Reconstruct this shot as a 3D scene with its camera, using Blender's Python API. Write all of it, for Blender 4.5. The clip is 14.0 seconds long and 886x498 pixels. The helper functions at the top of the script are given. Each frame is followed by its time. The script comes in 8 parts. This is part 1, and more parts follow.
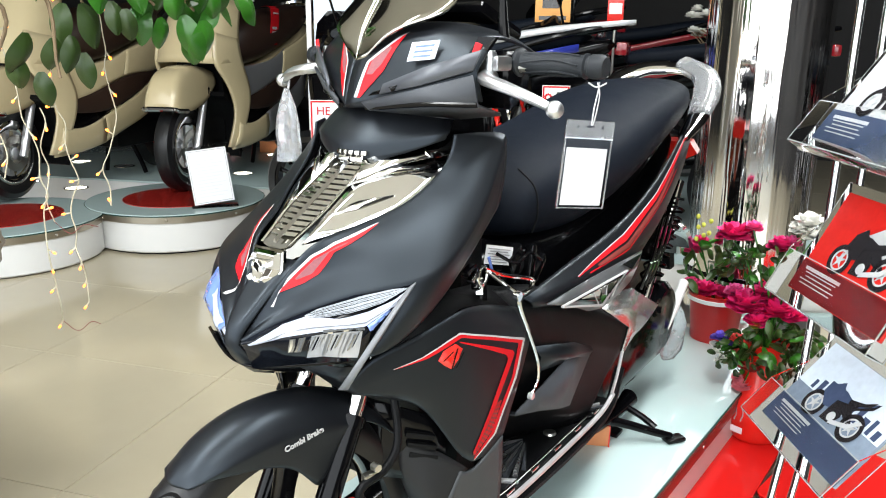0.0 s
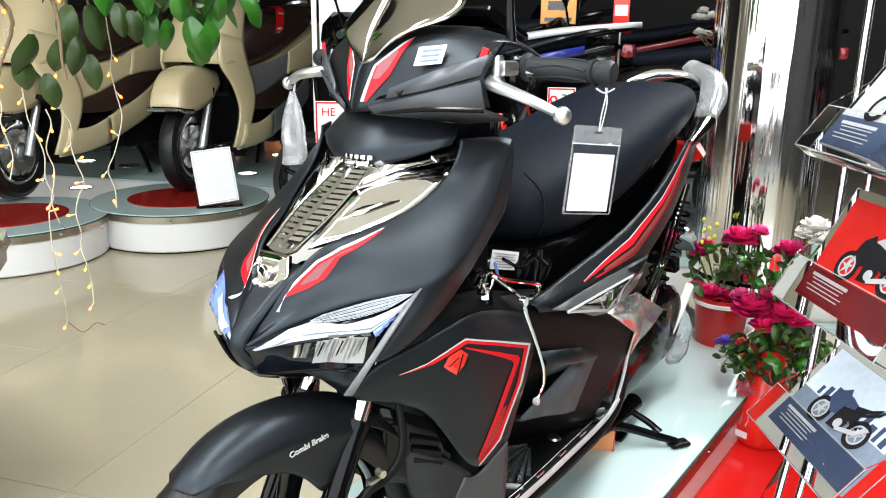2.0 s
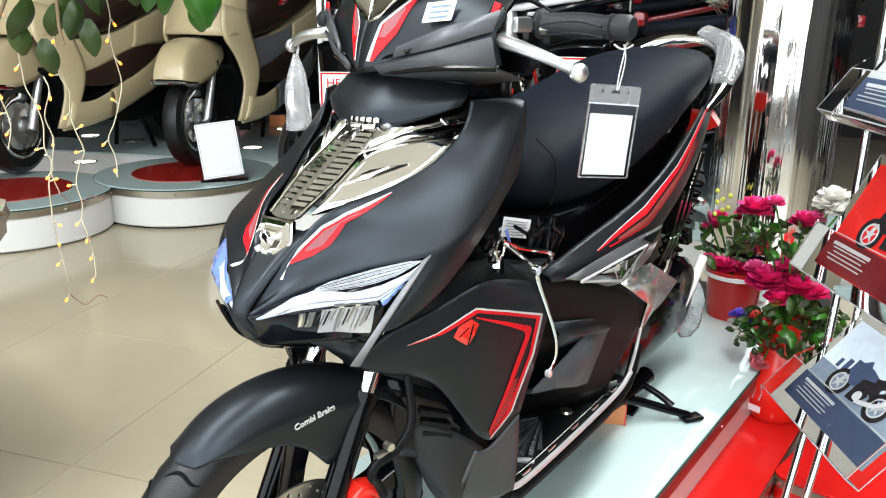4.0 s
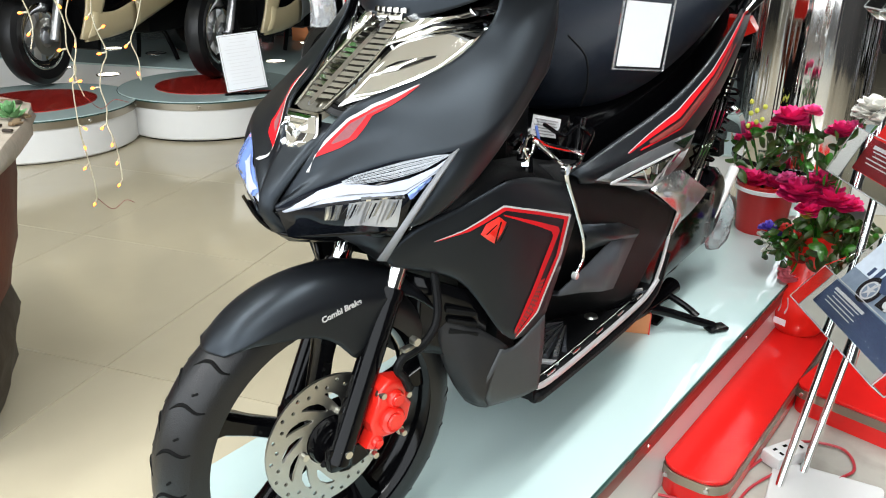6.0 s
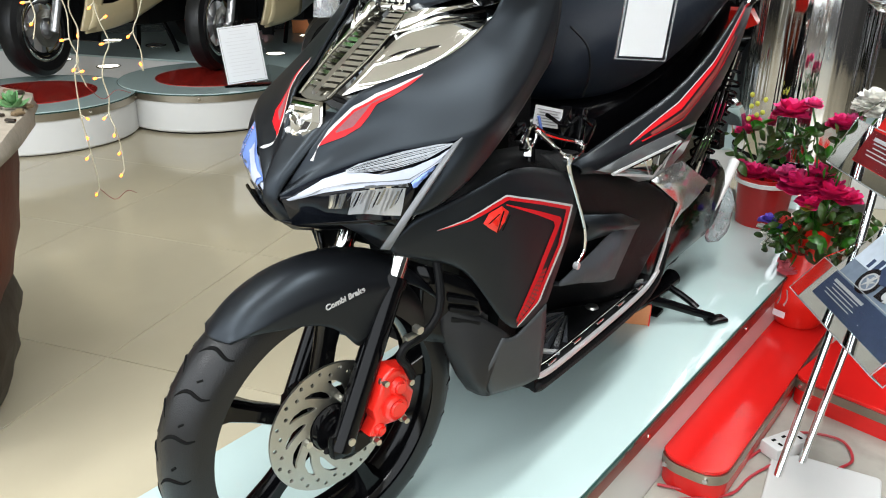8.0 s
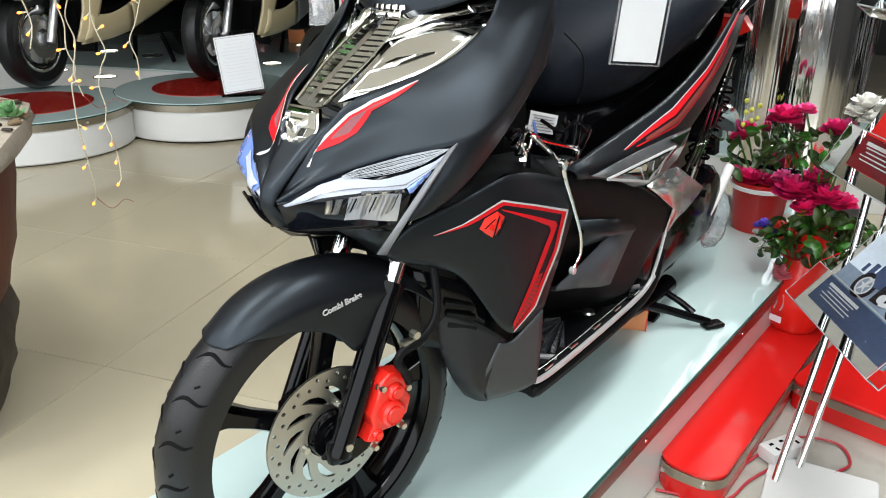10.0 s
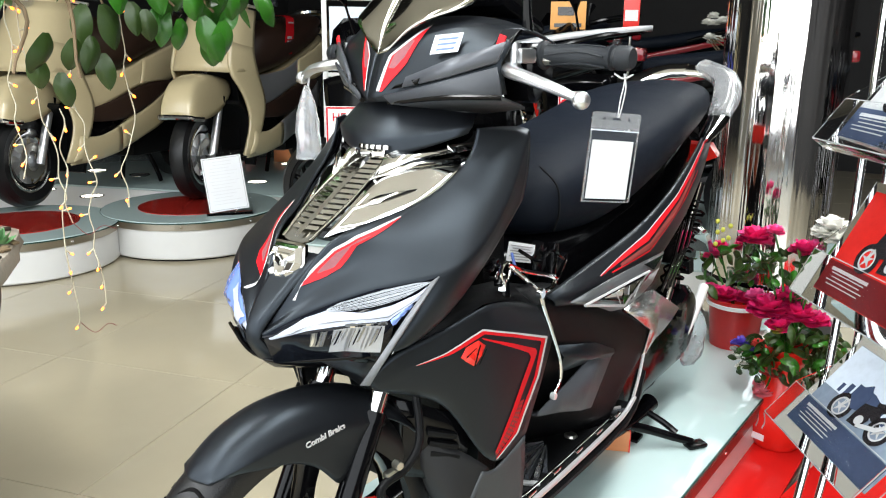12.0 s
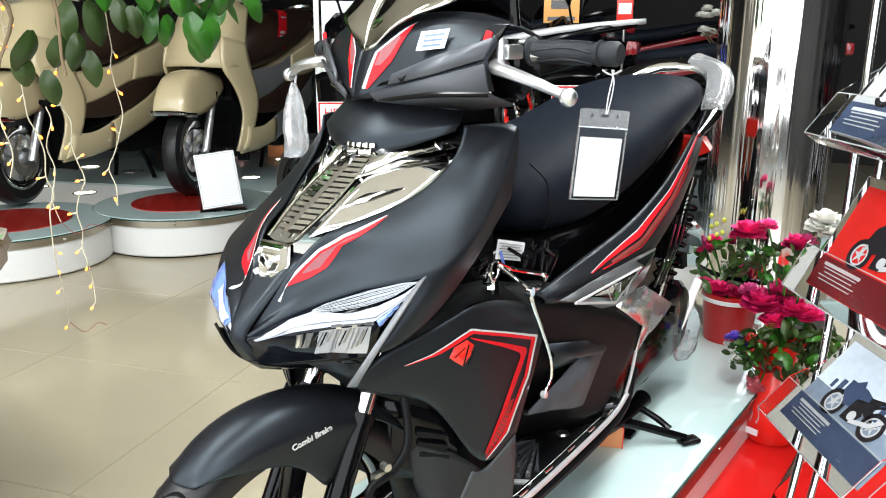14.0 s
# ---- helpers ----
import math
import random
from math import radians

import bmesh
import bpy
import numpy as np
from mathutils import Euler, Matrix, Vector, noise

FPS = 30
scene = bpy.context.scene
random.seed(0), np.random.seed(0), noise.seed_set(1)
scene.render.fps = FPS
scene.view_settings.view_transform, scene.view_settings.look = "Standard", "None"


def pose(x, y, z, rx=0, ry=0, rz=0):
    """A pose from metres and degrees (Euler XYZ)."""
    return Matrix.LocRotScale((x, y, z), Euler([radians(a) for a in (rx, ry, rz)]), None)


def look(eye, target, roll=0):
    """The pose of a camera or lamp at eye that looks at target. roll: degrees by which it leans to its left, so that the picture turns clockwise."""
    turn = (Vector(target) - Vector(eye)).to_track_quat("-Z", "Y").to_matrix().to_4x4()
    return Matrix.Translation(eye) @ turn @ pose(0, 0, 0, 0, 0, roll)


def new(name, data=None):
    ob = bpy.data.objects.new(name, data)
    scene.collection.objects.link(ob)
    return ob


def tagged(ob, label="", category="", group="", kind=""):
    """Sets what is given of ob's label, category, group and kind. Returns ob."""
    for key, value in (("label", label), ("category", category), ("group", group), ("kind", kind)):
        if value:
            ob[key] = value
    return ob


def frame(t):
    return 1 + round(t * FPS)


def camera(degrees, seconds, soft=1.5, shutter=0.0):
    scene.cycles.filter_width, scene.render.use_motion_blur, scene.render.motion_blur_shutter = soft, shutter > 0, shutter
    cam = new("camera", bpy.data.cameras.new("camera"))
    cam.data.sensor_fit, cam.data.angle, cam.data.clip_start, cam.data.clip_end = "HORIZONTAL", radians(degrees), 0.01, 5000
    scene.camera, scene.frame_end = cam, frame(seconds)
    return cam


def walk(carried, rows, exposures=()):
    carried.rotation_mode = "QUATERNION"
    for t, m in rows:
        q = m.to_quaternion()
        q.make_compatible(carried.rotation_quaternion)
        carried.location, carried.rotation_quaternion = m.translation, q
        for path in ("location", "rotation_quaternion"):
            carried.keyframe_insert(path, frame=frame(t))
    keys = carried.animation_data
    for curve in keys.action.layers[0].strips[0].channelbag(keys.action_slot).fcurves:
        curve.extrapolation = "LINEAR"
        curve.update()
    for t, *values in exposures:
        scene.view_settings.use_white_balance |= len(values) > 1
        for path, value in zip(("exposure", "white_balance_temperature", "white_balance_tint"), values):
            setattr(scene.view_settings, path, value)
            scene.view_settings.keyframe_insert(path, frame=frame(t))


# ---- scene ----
cam = camera(58.4, 14.0, 1.05, 0.4)
METRES, EYE, TILT, LEAN, TURN = 8.0, 1.5, 0.0, 0.0, 0.0
PATH = [
    (0, (0.738, -0.666, 0.962), (-0.33, 0.945, 0.444), 0.7),
    (0.5, (0.736, -0.663, 0.967), (-0.338, 0.94, 0.443), 0.8),
    (1, (0.734, -0.663, 0.969), (-0.345, 0.94, 0.451), 0.8),
    (1.5, (0.734, -0.665, 0.964), (-0.337, 0.944, 0.45), 0.8),
    (2, (0.732, -0.663, 0.968), (-0.343, 0.942, 0.45), 0.9),
    (4.3, (0.706, -0.633, 0.939), (-0.373, 0.939, 0.336), 0.6),
    (4.5, (0.705, -0.632, 0.936), (-0.376, 0.926, 0.301), 0.7),
    (5, (0.7, -0.629, 0.921), (-0.382, 0.902, 0.225), 0.7),
    (5.5, (0.703, -0.634, 0.914), (-0.386, 0.871, 0.173), 0.7),
    (6, (0.703, -0.637, 0.907), (-0.383, 0.86, 0.147), 0.7),
    (6.5, (0.702, -0.64, 0.9), (-0.378, 0.853, 0.122), 0.8),
    (7, (0.701, -0.642, 0.901), (-0.385, 0.846, 0.121), 1.1),
    (7.5, (0.703, -0.643, 0.899), (-0.388, 0.843, 0.123), 0.6),
    (8, (0.704, -0.647, 0.903), (-0.377, 0.848, 0.129), 0.9),
    (10.5, (0.709, -0.653, 0.9), (-0.369, 0.862, 0.164), 0.4),
    (11, (0.71, -0.658, 0.911), (-0.371, 0.901, 0.278), 0.7),
    (11.5, (0.718, -0.664, 0.926), (-0.371, 0.924, 0.387), 0.7),
    (12, (0.721, -0.668, 0.935), (-0.375, 0.932, 0.447), 0.6),
    (12.5, (0.724, -0.668, 0.939), (-0.374, 0.935, 0.466), 0.5),
    (13, (0.725, -0.661, 0.939), (-0.376, 0.939, 0.462), 0.4),
    (13.5, (0.725, -0.656, 0.94), (-0.368, 0.946, 0.452), 0.3),
    (14, (0.724, -0.65, 0.939), (-0.363, 0.951, 0.436), 0.3),
]
walk(cam, [(t, look(eye, target, roll)) for t, eye, target, roll in PATH],
     ((0, 0.2), (2, 0.18), (4.5, 0.13), (5.5, 0.05), (6.5, -0.13), (7.0, -0.2), (8.2, -0.2), (11, -0.2), (11.5, -0.06), (12, 0.08), (12.5, 0.14), (14, 0.18)))

# ---------- light ----------
world = bpy.data.worlds.new("world")
scene.world = world
world.use_nodes = True
wn = world.node_tree.nodes
sky = wn.new("ShaderNodeTexSky")
sky.sky_type, sky.sun_disc = "NISHITA", False
sky.sun_elevation, sky.sun_rotation = radians(48), radians(200)
wn["Background"].inputs[1].default_value = 0.08
world.node_tree.links.new(sky.outputs[0], wn["Background"].inputs[0])


def area_lamp(name, eye, target, w, h, power, colour):
    d = bpy.data.lights.new(name, "AREA")
    d.shape, d.size, d.size_y, d.energy, d.color = "RECTANGLE", w, h, power, colour
    ob = new(name, d)
    ob.matrix_world = look(eye, target)
    return ob


FLOOR, CEIL = -0.19, 3.0
area_lamp("shopfront_daylight", (0.2, -2.1, 1.55), (0.0, 2, 0.5), 7.5, 2.5, 200, (0.94, 0.98, 1.0))
for x, y, power in ((-0.9, -1.4, 104), (0.6, 1.7, 100), (1.0, -0.9, 66)):
    area_lamp("ceiling_strip_light", (x, y, 2.88), (x, y, 0), 0.30, 3.0, power, (0.945, 0.985, 0.99))

# ---------- materials ----------


def mat(name, colour, rough=0.5, metal=0.0, vary=0.12, scale=18.0, bump=0.0, bump_scale=200.0, coat=0.0, spec=0.5,
        trans=0.0, ior=1.45, emit=None, per_object=0.0, rough_vary=0.15, second=None, second_scale=4.0, second_amount=0.5):
    """Principled surface with colour variation at two scales, roughness variation and fine relief."""
    m = bpy.data.materials.new(name)
    m.use_nodes = True
    t = m.node_tree
    b = t.nodes["Principled BSDF"]
    co = t.nodes.new("ShaderNodeTexCoord")

    def noise_at(s, detail=4):
        n = t.nodes.new("ShaderNodeTexNoise")
        n.inputs["Scale"].default_value, n.inputs["Detail"].default_value = s, detail
        t.links.new(co.outputs["Object"], n.inputs["Vector"])
        return n
    n1, n2 = noise_at(scale), noise_at(scale * 9)
    mix = t.nodes.new("ShaderNodeMix")
    mix.data_type = "RGBA"
    c = Vector(colour[:3])
    mix.inputs[6].default_value = (*(c * (1 - vary)), 1)
    mix.inputs[7].default_value = (*[min(1, v) for v in c * (1 + vary)], 1)
    add = t.nodes.new("ShaderNodeMath")
    add.operation = "MULTIPLY_ADD"
    add.inputs[1].default_value = 0.5
    t.links.new(n2.outputs[0], add.inputs[0])
    half = t.nodes.new("ShaderNodeMath")
    half.operation = "MULTIPLY"
    half.inputs[1].default_value = 0.5
    t.links.new(n1.outputs[0], half.inputs[0])
    t.links.new(half.outputs[0], add.inputs[2])
    t.links.new(add.outputs[0], mix.inputs[0])
    out = mix.outputs[2]
    if second:
        n3 = noise_at(second_scale, 6)
        ramp = t.nodes.new("ShaderNodeValToRGB")
        ramp.color_ramp.elements[0].position, ramp.color_ramp.elements[1].position = 0.5, 0.72
        t.links.new(n3.outputs[0], ramp.inputs[0])
        amount = t.nodes.new("ShaderNodeMath")
        amount.operation = "MULTIPLY"
        amount.inputs[1].default_value = second_amount
        t.links.new(ramp.outputs[0], amount.inputs[0])
        m2 = t.nodes.new("ShaderNodeMix")
        m2.data_type = "RGBA"
        t.links.new(amount.outputs[0], m2.inputs[0])
        t.links.new(out, m2.inputs[6])
        m2.inputs[7].default_value = (*second, 1)
        out = m2.outputs[2]
    if per_object:
        info = t.nodes.new("ShaderNodeObjectInfo")
        hsv = t.nodes.new("ShaderNodeHueSaturation")
        rng = t.nodes.new("ShaderNodeMapRange")
        rng.inputs[3].default_value, rng.inputs[4].default_value = 1 - per_object, 1 + per_object
        t.links.new(info.outputs["Random"], rng.inputs[0])
        t.links.new(rng.outputs[0], hsv.inputs["Value"])
        t.links.new(out, hsv.inputs["Color"])
        out = hsv.outputs[0]
    t.links.new(out, b.inputs["Base Color"])
    rr = t.nodes.new("ShaderNodeMapRange")
    rr.inputs[3].default_value, rr.inputs[4].default_value = max(0, rough * (1 - rough_vary)), min(1, rough * (1 + rough_vary))
    t.links.new(n1.outputs[0], rr.inputs[0])
    t.links.new(rr.outputs[0], b.inputs["Roughness"])
    b.inputs["Metallic"].default_value = metal
    b.inputs["Specular IOR Level"].default_value = spec
    b.inputs["Coat Weight"].default_value = coat
    b.inputs["Coat Roughness"].default_value = 0.04
    b.inputs["Transmission Weight"].default_value = trans
    b.inputs["IOR"].default_value = ior
    if emit:
        b.inputs["Emission Color"].default_value = (*emit[:3], 1)
        b.inputs["Emission Strength"].default_value = emit[3]
    if bump:
        n4 = noise_at(bump_scale, 2)
        bp = t.nodes.new("ShaderNodeBump")
        bp.inputs["Strength"].default_value, bp.inputs["Distance"].default_value = bump, 0.002
        t.links.new(n4.outputs[0], bp.inputs["Height"])
        t.links.new(bp.outputs[0], b.inputs["Normal"])
    return m


BODY = mat("matte_black_paint", (0.0075, 0.0082, 0.0098), 0.36, 0.0, 0.2, 6, 0.03, 1500, spec=0.38)
BODY.node_tree.nodes["Principled BSDF"].inputs["Specular Tint"].default_value = (0.72, 0.86, 1.0, 1)
GREY_BODY = mat("matte_grey_paint", (0.075, 0.08, 0.092), 0.36, 0.3, 0.12, 6, 0.05, 1500)
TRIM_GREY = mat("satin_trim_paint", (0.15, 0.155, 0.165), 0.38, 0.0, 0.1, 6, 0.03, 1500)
PLASTIC = mat("textured_black_plastic", (0.0035, 0.0037, 0.0042), 0.45, 0, 0.2, 20, 0.25, 1200, spec=0.13)
GLOSS = mat("gloss_black_plastic", (0.0022, 0.0022, 0.0027), 0.12, 0, 0.2, 12, spec=0.22)
SEAT = mat("seat_vinyl", (0.0062, 0.0088, 0.0145), 0.52, 0, 0.15, 15, 0.5, 900, spec=0.12)
RIM_LIP = mat("satin_black_rim", (0.012, 0.0125, 0.014), 0.25, 0, 0.2, 20)
GROOVE_SHADE = mat("tyre_groove_shade", (0.004, 0.004, 0.004), 0.8, spec=0.1)
HEEL = mat("dark_grey_plastic", (0.050, 0.054, 0.062), 0.42, 0, 0.15, 12, 0.15, 900, spec=0.3)
RUBBER = mat("tyre_rubber", (0.0075, 0.0078, 0.0085), 0.34, 0, 0.25, 25, 0.22, 500, spec=0.40, second=(0.013, 0.013, 0.013), second_scale=9, second_amount=0.3)
FAIRING = mat("satin_dark_fairing", (0.040, 0.043, 0.046), 0.42, 0, 0.15, 8, 0.1, 900, spec=0.4)
LOWER = mat("moulded_dark_plastic", (0.014, 0.0145, 0.0155), 0.42, 0, 0.15, 12, 0.15, 900, spec=0.3)
GRIP = mat("grip_rubber", (0.016, 0.018, 0.021), 0.45, 0, 0.15, 30, 0.3, 800, spec=0.22)
CHROME = mat("chrome", (0.74, 0.74, 0.73), 0.05, 1.0, 0.02, 8, rough_vary=0.4)
DARK_CHROME = mat("smoked_chrome", (0.42, 0.41, 0.37), 0.06, 1.0, 0.03, 8)
STEEL = mat("brushed_steel", (0.55, 0.53, 0.49), 0.32, 1.0, 0.1, 60, 0.1, 700)
ALU = mat("cast_aluminium", (0.58, 0.59, 0.60), 0.36, 1.0, 0.06, 30, 0.2, 500)
RAIL = mat("satin_chrome_rail", (0.78, 0.78, 0.79), 0.30, 0.7, 0.1, 40)
BRACKET = mat("plated_bracket", (0.66, 0.66, 0.65), 0.24, 0.85, 0.25, 25)
SMOKED = mat("smoked_dark_trim", (0.06, 0.055, 0.04), 0.12, 0.6, 0.1, 20)
BOLT = mat("zinc_bolt", (0.55, 0.54, 0.49), 0.3, 1.0, 0.1, 80)
DISC = mat("brake_disc_steel", (0.42, 0.41, 0.38), 0.36, 1.0, 0.08, 40, 0.15, 900)
RED = mat("red_decal", (0.56, 0.008, 0.014), 0.4, 0, 0.08, 30, spec=0.25)
DARK_RED = mat("dark_red_decal", (0.20, 0.035, 0.03), 0.45, 0, 0.2, 60)
RED_PLASTIC = mat("red_enamel", (0.75, 0.02, 0.012), 0.3, 0, 0.1, 20, 0.1, 300, coat=0.4)
DECAL_GREY = mat("dotted_pinkish_decal", (0.22, 0.075, 0.085), 0.45, 0, 0.5, 260, spec=0.25)
STICKER = mat("sticker_white", (0.62, 0.66, 0.74), 0.3)
STICKER_BLUE = mat("sticker_blue", (0.10, 0.16, 0.45), 0.3)
WHITE_DECAL = mat("white_decal", (0.48, 0.48, 0.49), 0.35, 0, 0.03)
LENS = mat("clear_lens", (0.92, 0.95, 1.0), 0.03, 0, 0.01, trans=0.95, ior=1.4)
LAMP_PALE = mat("pale_lamp_streak", (0.44, 0.46, 0.50), 0.20, 0.7, 0.25, 90)
LAMP_WHITE = mat("lamp_reflector", (0.37, 0.40, 0.48), 0.25, 0.0, 0.04, 30)
LAMP_CHROME = mat("lamp_bowl_chrome", (0.26, 0.27, 0.28), 0.16, 0.9, 0.4, 90)
LAMP_GREY = mat("clear_lamp_grey", (0.11, 0.115, 0.12), 0.3, 0.35, 0.25, 40, coat=0.6)
LAMP_BLACK = mat("lamp_housing_black", (0.004, 0.005, 0.008), 0.10, 0, 0.2, 20, spec=0.25)
LAMP_BLUE = mat("blue_lamp_tint", (0.22, 0.34, 0.78), 0.1, 0.3, 0.1, 20, coat=1)
FLOOR_TILE = mat("polished_beige_tile", (0.450, 0.400, 0.292), 0.10, 0, 0.05, 1.3, per_object=0.025, spec=0.55, second=(0.40, 0.345, 0.235), second_scale=1.1, second_amount=0.35, rough_vary=0.4)
GROUT = mat("tile_joint", (0.30, 0.25, 0.18), 0.8)
DIRTY_TILE = mat("worn_grey_tile", (0.38, 0.365, 0.32), 0.4, 0, 0.14, 5, second=(0.24, 0.225, 0.19), second_scale=14, second_amount=0.5)
GLASS_TOP = mat("frosted_glass_top", (0.47, 0.59, 0.58), 0.06, 0, 0.03, 1.5, spec=0.6, coat=0.3)
GLASS_EDGE = mat("glass_edge", (0.02, 0.055, 0.048), 0.1)
WHITE = mat("white_laminate", (0.67, 0.67, 0.66), 0.3, 0, 0.03, 3, second=(0.7, 0.69, 0.66), second_scale=6, second_amount=0.3)
BRONZE = mat("bronze_trim", (0.22, 0.055, 0.045), 0.35, 0.4, 0.15, 30)
BAND = mat("brushed_metal_band", (0.42, 0.38, 0.31), 0.35, 1.0, 0.1, 14, 0.05, 300)
RED_LAM = mat("red_laminate", (0.66, 0.014, 0.012), 0.16, 0, 0.05, 3, spec=0.55)
CREAM = mat("cream_paint", (0.55, 0.46, 0.28), 0.22, 0, 0.04, 4, coat=0.6)
BROWN = mat("brown_seat_vinyl", (0.030, 0.015, 0.010), 0.45, 0, 0.2, 10, 0.3, 700)
SILVER = mat("silver_plastic", (0.55, 0.56, 0.58), 0.3, 0.8, 0.06, 10)
WALL = mat("off_white_wall", (0.72, 0.70, 0.66), 0.8, 0, 0.05, 2, 0.1, 60)
DARK_WALL = mat("dark_wall_and_light_block", (0.022, 0.021, 0.022), 0.7, 0, 0.25, 2)
CEILING = mat("ceiling_paint", (0.72, 0.70, 0.63), 0.85, 0, 0.03, 2)
LEAF = mat("leaf_green", (0.026, 0.125, 0.010), 0.3, 0, 0.35, 14, 0.1, 120, per_object=0.35, coat=0.15)
SUCCULENT = mat("pale_succulent", (0.13, 0.30, 0.12), 0.5, 0, 0.2, 20, 0.1, 120, per_object=0.25)
LEAF_DULL = mat("dull_leaf", (0.026, 0.052, 0.010), 0.36, 0, 0.3, 14, 0.1, 120, per_object=0.3)
STEM = mat("woody_stem", (0.16, 0.11, 0.06), 0.7)
CLAY = mat("glazed_brown_pot", (0.085, 0.011, 0.004), 0.45, 0, 0.4, 6, 0.3, 40, spec=0.06, second=(0.15, 0.035, 0.010), second_scale=5, second_amount=0.4)
SOIL = mat("pale_pebble_soil", (0.30, 0.26, 0.21), 0.9, 0, 0.4, 60, 0.8, 80)
PETAL = mat("magenta_petal", (0.72, 0.020, 0.17), 0.55, 0, 0.25, 30, per_object=0.2)
PETAL_ROSE = mat("rose_petal", (0.80, 0.10, 0.32), 0.55, 0, 0.25, 30, per_object=0.2)
PETAL_RED = mat("coral_petal", (0.75, 0.08, 0.07), 0.55, 0, 0.2, 30, per_object=0.2)
PETAL_PINK = mat("pink_petal", (0.80, 0.25, 0.30), 0.55, 0, 0.2, 30)
PETAL_BLUE = mat("violet_petal", (0.16, 0.10, 0.55), 0.55, 0, 0.2, 30)
PETAL_WHITE = mat("white_petal", (0.80, 0.79, 0.74), 0.6, 0, 0.08, 30)
PETAL_YELLOW = mat("yellow_bud", (0.55, 0.55, 0.08), 0.6, 0, 0.2, 30)
ACRYLIC = mat("clear_acrylic", (0.97, 0.98, 0.98), 0.02, 0, 0.0, trans=1.0, ior=1.14)
TRAY_EDGE = mat("polished_acrylic_edge", (0.40, 0.42, 0.42), 0.12, 0, 0.2, 40)
PAPER = mat("white_paper", (0.80, 0.81, 0.84), 0.6, 0, 0.02)
INK = mat("grey_print", (0.35, 0.35, 0.36), 0.7)
CABLE = mat("pale_light_cable", (0.48, 0.44, 0.32), 0.4)
GLOW = mat("warm_fairy_bulb", (0.9, 0.5, 0.15), 0.3, emit=(1.0, 0.16, 0.005, 5.5))
DOWNLIGHT = mat("recessed_lamp", (0.9, 0.88, 0.8), 0.3, emit=(1.0, 0.93, 0.78, 4.0))
STRIP = mat("satin_chrome_strip", (0.60, 0.60, 0.61), 0.28, 0.85, 0.2, 40)
FILM = mat("clear_film", (0.88, 0.90, 0.93), 0.26, 0, 0.05, 40, 0.8, 60, trans=0.86, ior=1.15)
ROOT = mat("dark_root_wood", (0.022, 0.013, 0.007), 0.6, 0, 0.5, 14, 0.9, 30)
CARD = mat("orange_card", (0.62, 0.24, 0.10), 0.6, 0, 0.1, 20)

# ---------- mesh helpers ----------


def smooth(ob, angle=35):
    me = ob.data
    me.polygons.foreach_set("use_smooth", [True] * len(me.polygons))
    me.set_sharp_from_angle(angle=radians(angle))


def part(name, bm, material, parent=None, label="", angle=35):
    """Links a bmesh, or a mesh, as one object under a thing or a part."""
    if isinstance(bm, bmesh.types.BMesh):
        bmesh.ops.recalc_face_normals(bm, faces=bm.faces) if len(bm.faces) < 4000 else None
        me = bpy.data.meshes.new(name)
        bm.to_mesh(me)
        bm.free()
    else:
        me = bm
    if not me.materials:
        me.materials.append(material)
    ob = new(name, me)
    smooth(ob, angle)
    if parent:
        ob.parent = parent
    if label:
        ob["label"] = label
    return ob


def thing(name, label, category, at=None, group="", kind=""):
    ob = new(name)
    ob.matrix_world = at or Matrix()
    return tagged(ob, label, category, group, kind)


def box(size, at=(0, 0, 0), bevel=0.0, turn=None, seg=2):
    bm = bmesh.new()
    bmesh.ops.create_cube(bm, size=1, matrix=Matrix.Diagonal((*size, 1)))
    if bevel:
        bmesh.ops.bevel(bm, geom=bm.edges[:], offset=bevel, segments=seg, affect="EDGES", profile=0.6)
    bm.transform(Matrix.Translation(at) @ (turn or Matrix()))
    return bm


def joined(*bms):
    out = bmesh.new()
    for b in bms:
        me = bpy.data.meshes.new("t")
        b.to_mesh(me)
        b.free()
        out.from_mesh(me)
        bpy.data.meshes.remove(me)
    return out


def rod(p, q, r0, r1=None, seg=16, bevel=0.0):
    p, q = Vector(p), Vector(q)
    bm = bmesh.new()
    bmesh.ops.create_cone(bm, cap_ends=True, segments=seg, radius1=r0, radius2=r0 if r1 is None else r1, depth=(q - p).length)
    if bevel:
        caps = [e for e in bm.edges if len({round(v.co.z, 5) for v in e.verts}) == 1]
        bmesh.ops.bevel(bm, geom=caps, offset=bevel, segments=2, affect="EDGES")
    bm.transform(Matrix.Translation((p + q) / 2) @ (q - p).to_track_quat("Z", "Y").to_matrix().to_4x4())
    return bm


def curve_points(pts, n):
    """Catmull-Rom through the points."""
    P = [Vector(p) for p in pts]
    P = [2 * P[0] - P[1]] + P + [2 * P[-1] - P[-2]]
    out = []
    for i in range(1, len(P) - 2):
        for k in range(n):
            t = k / n
            a, b, c, d = P[i - 1:i + 3]
            out.append(0.5 * (2 * b + (c - a) * t + (2 * a - 5 * b + 4 * c - d) * t * t + (3 * b - a - 3 * c + d) * t ** 3))
    return out + [P[-2]]


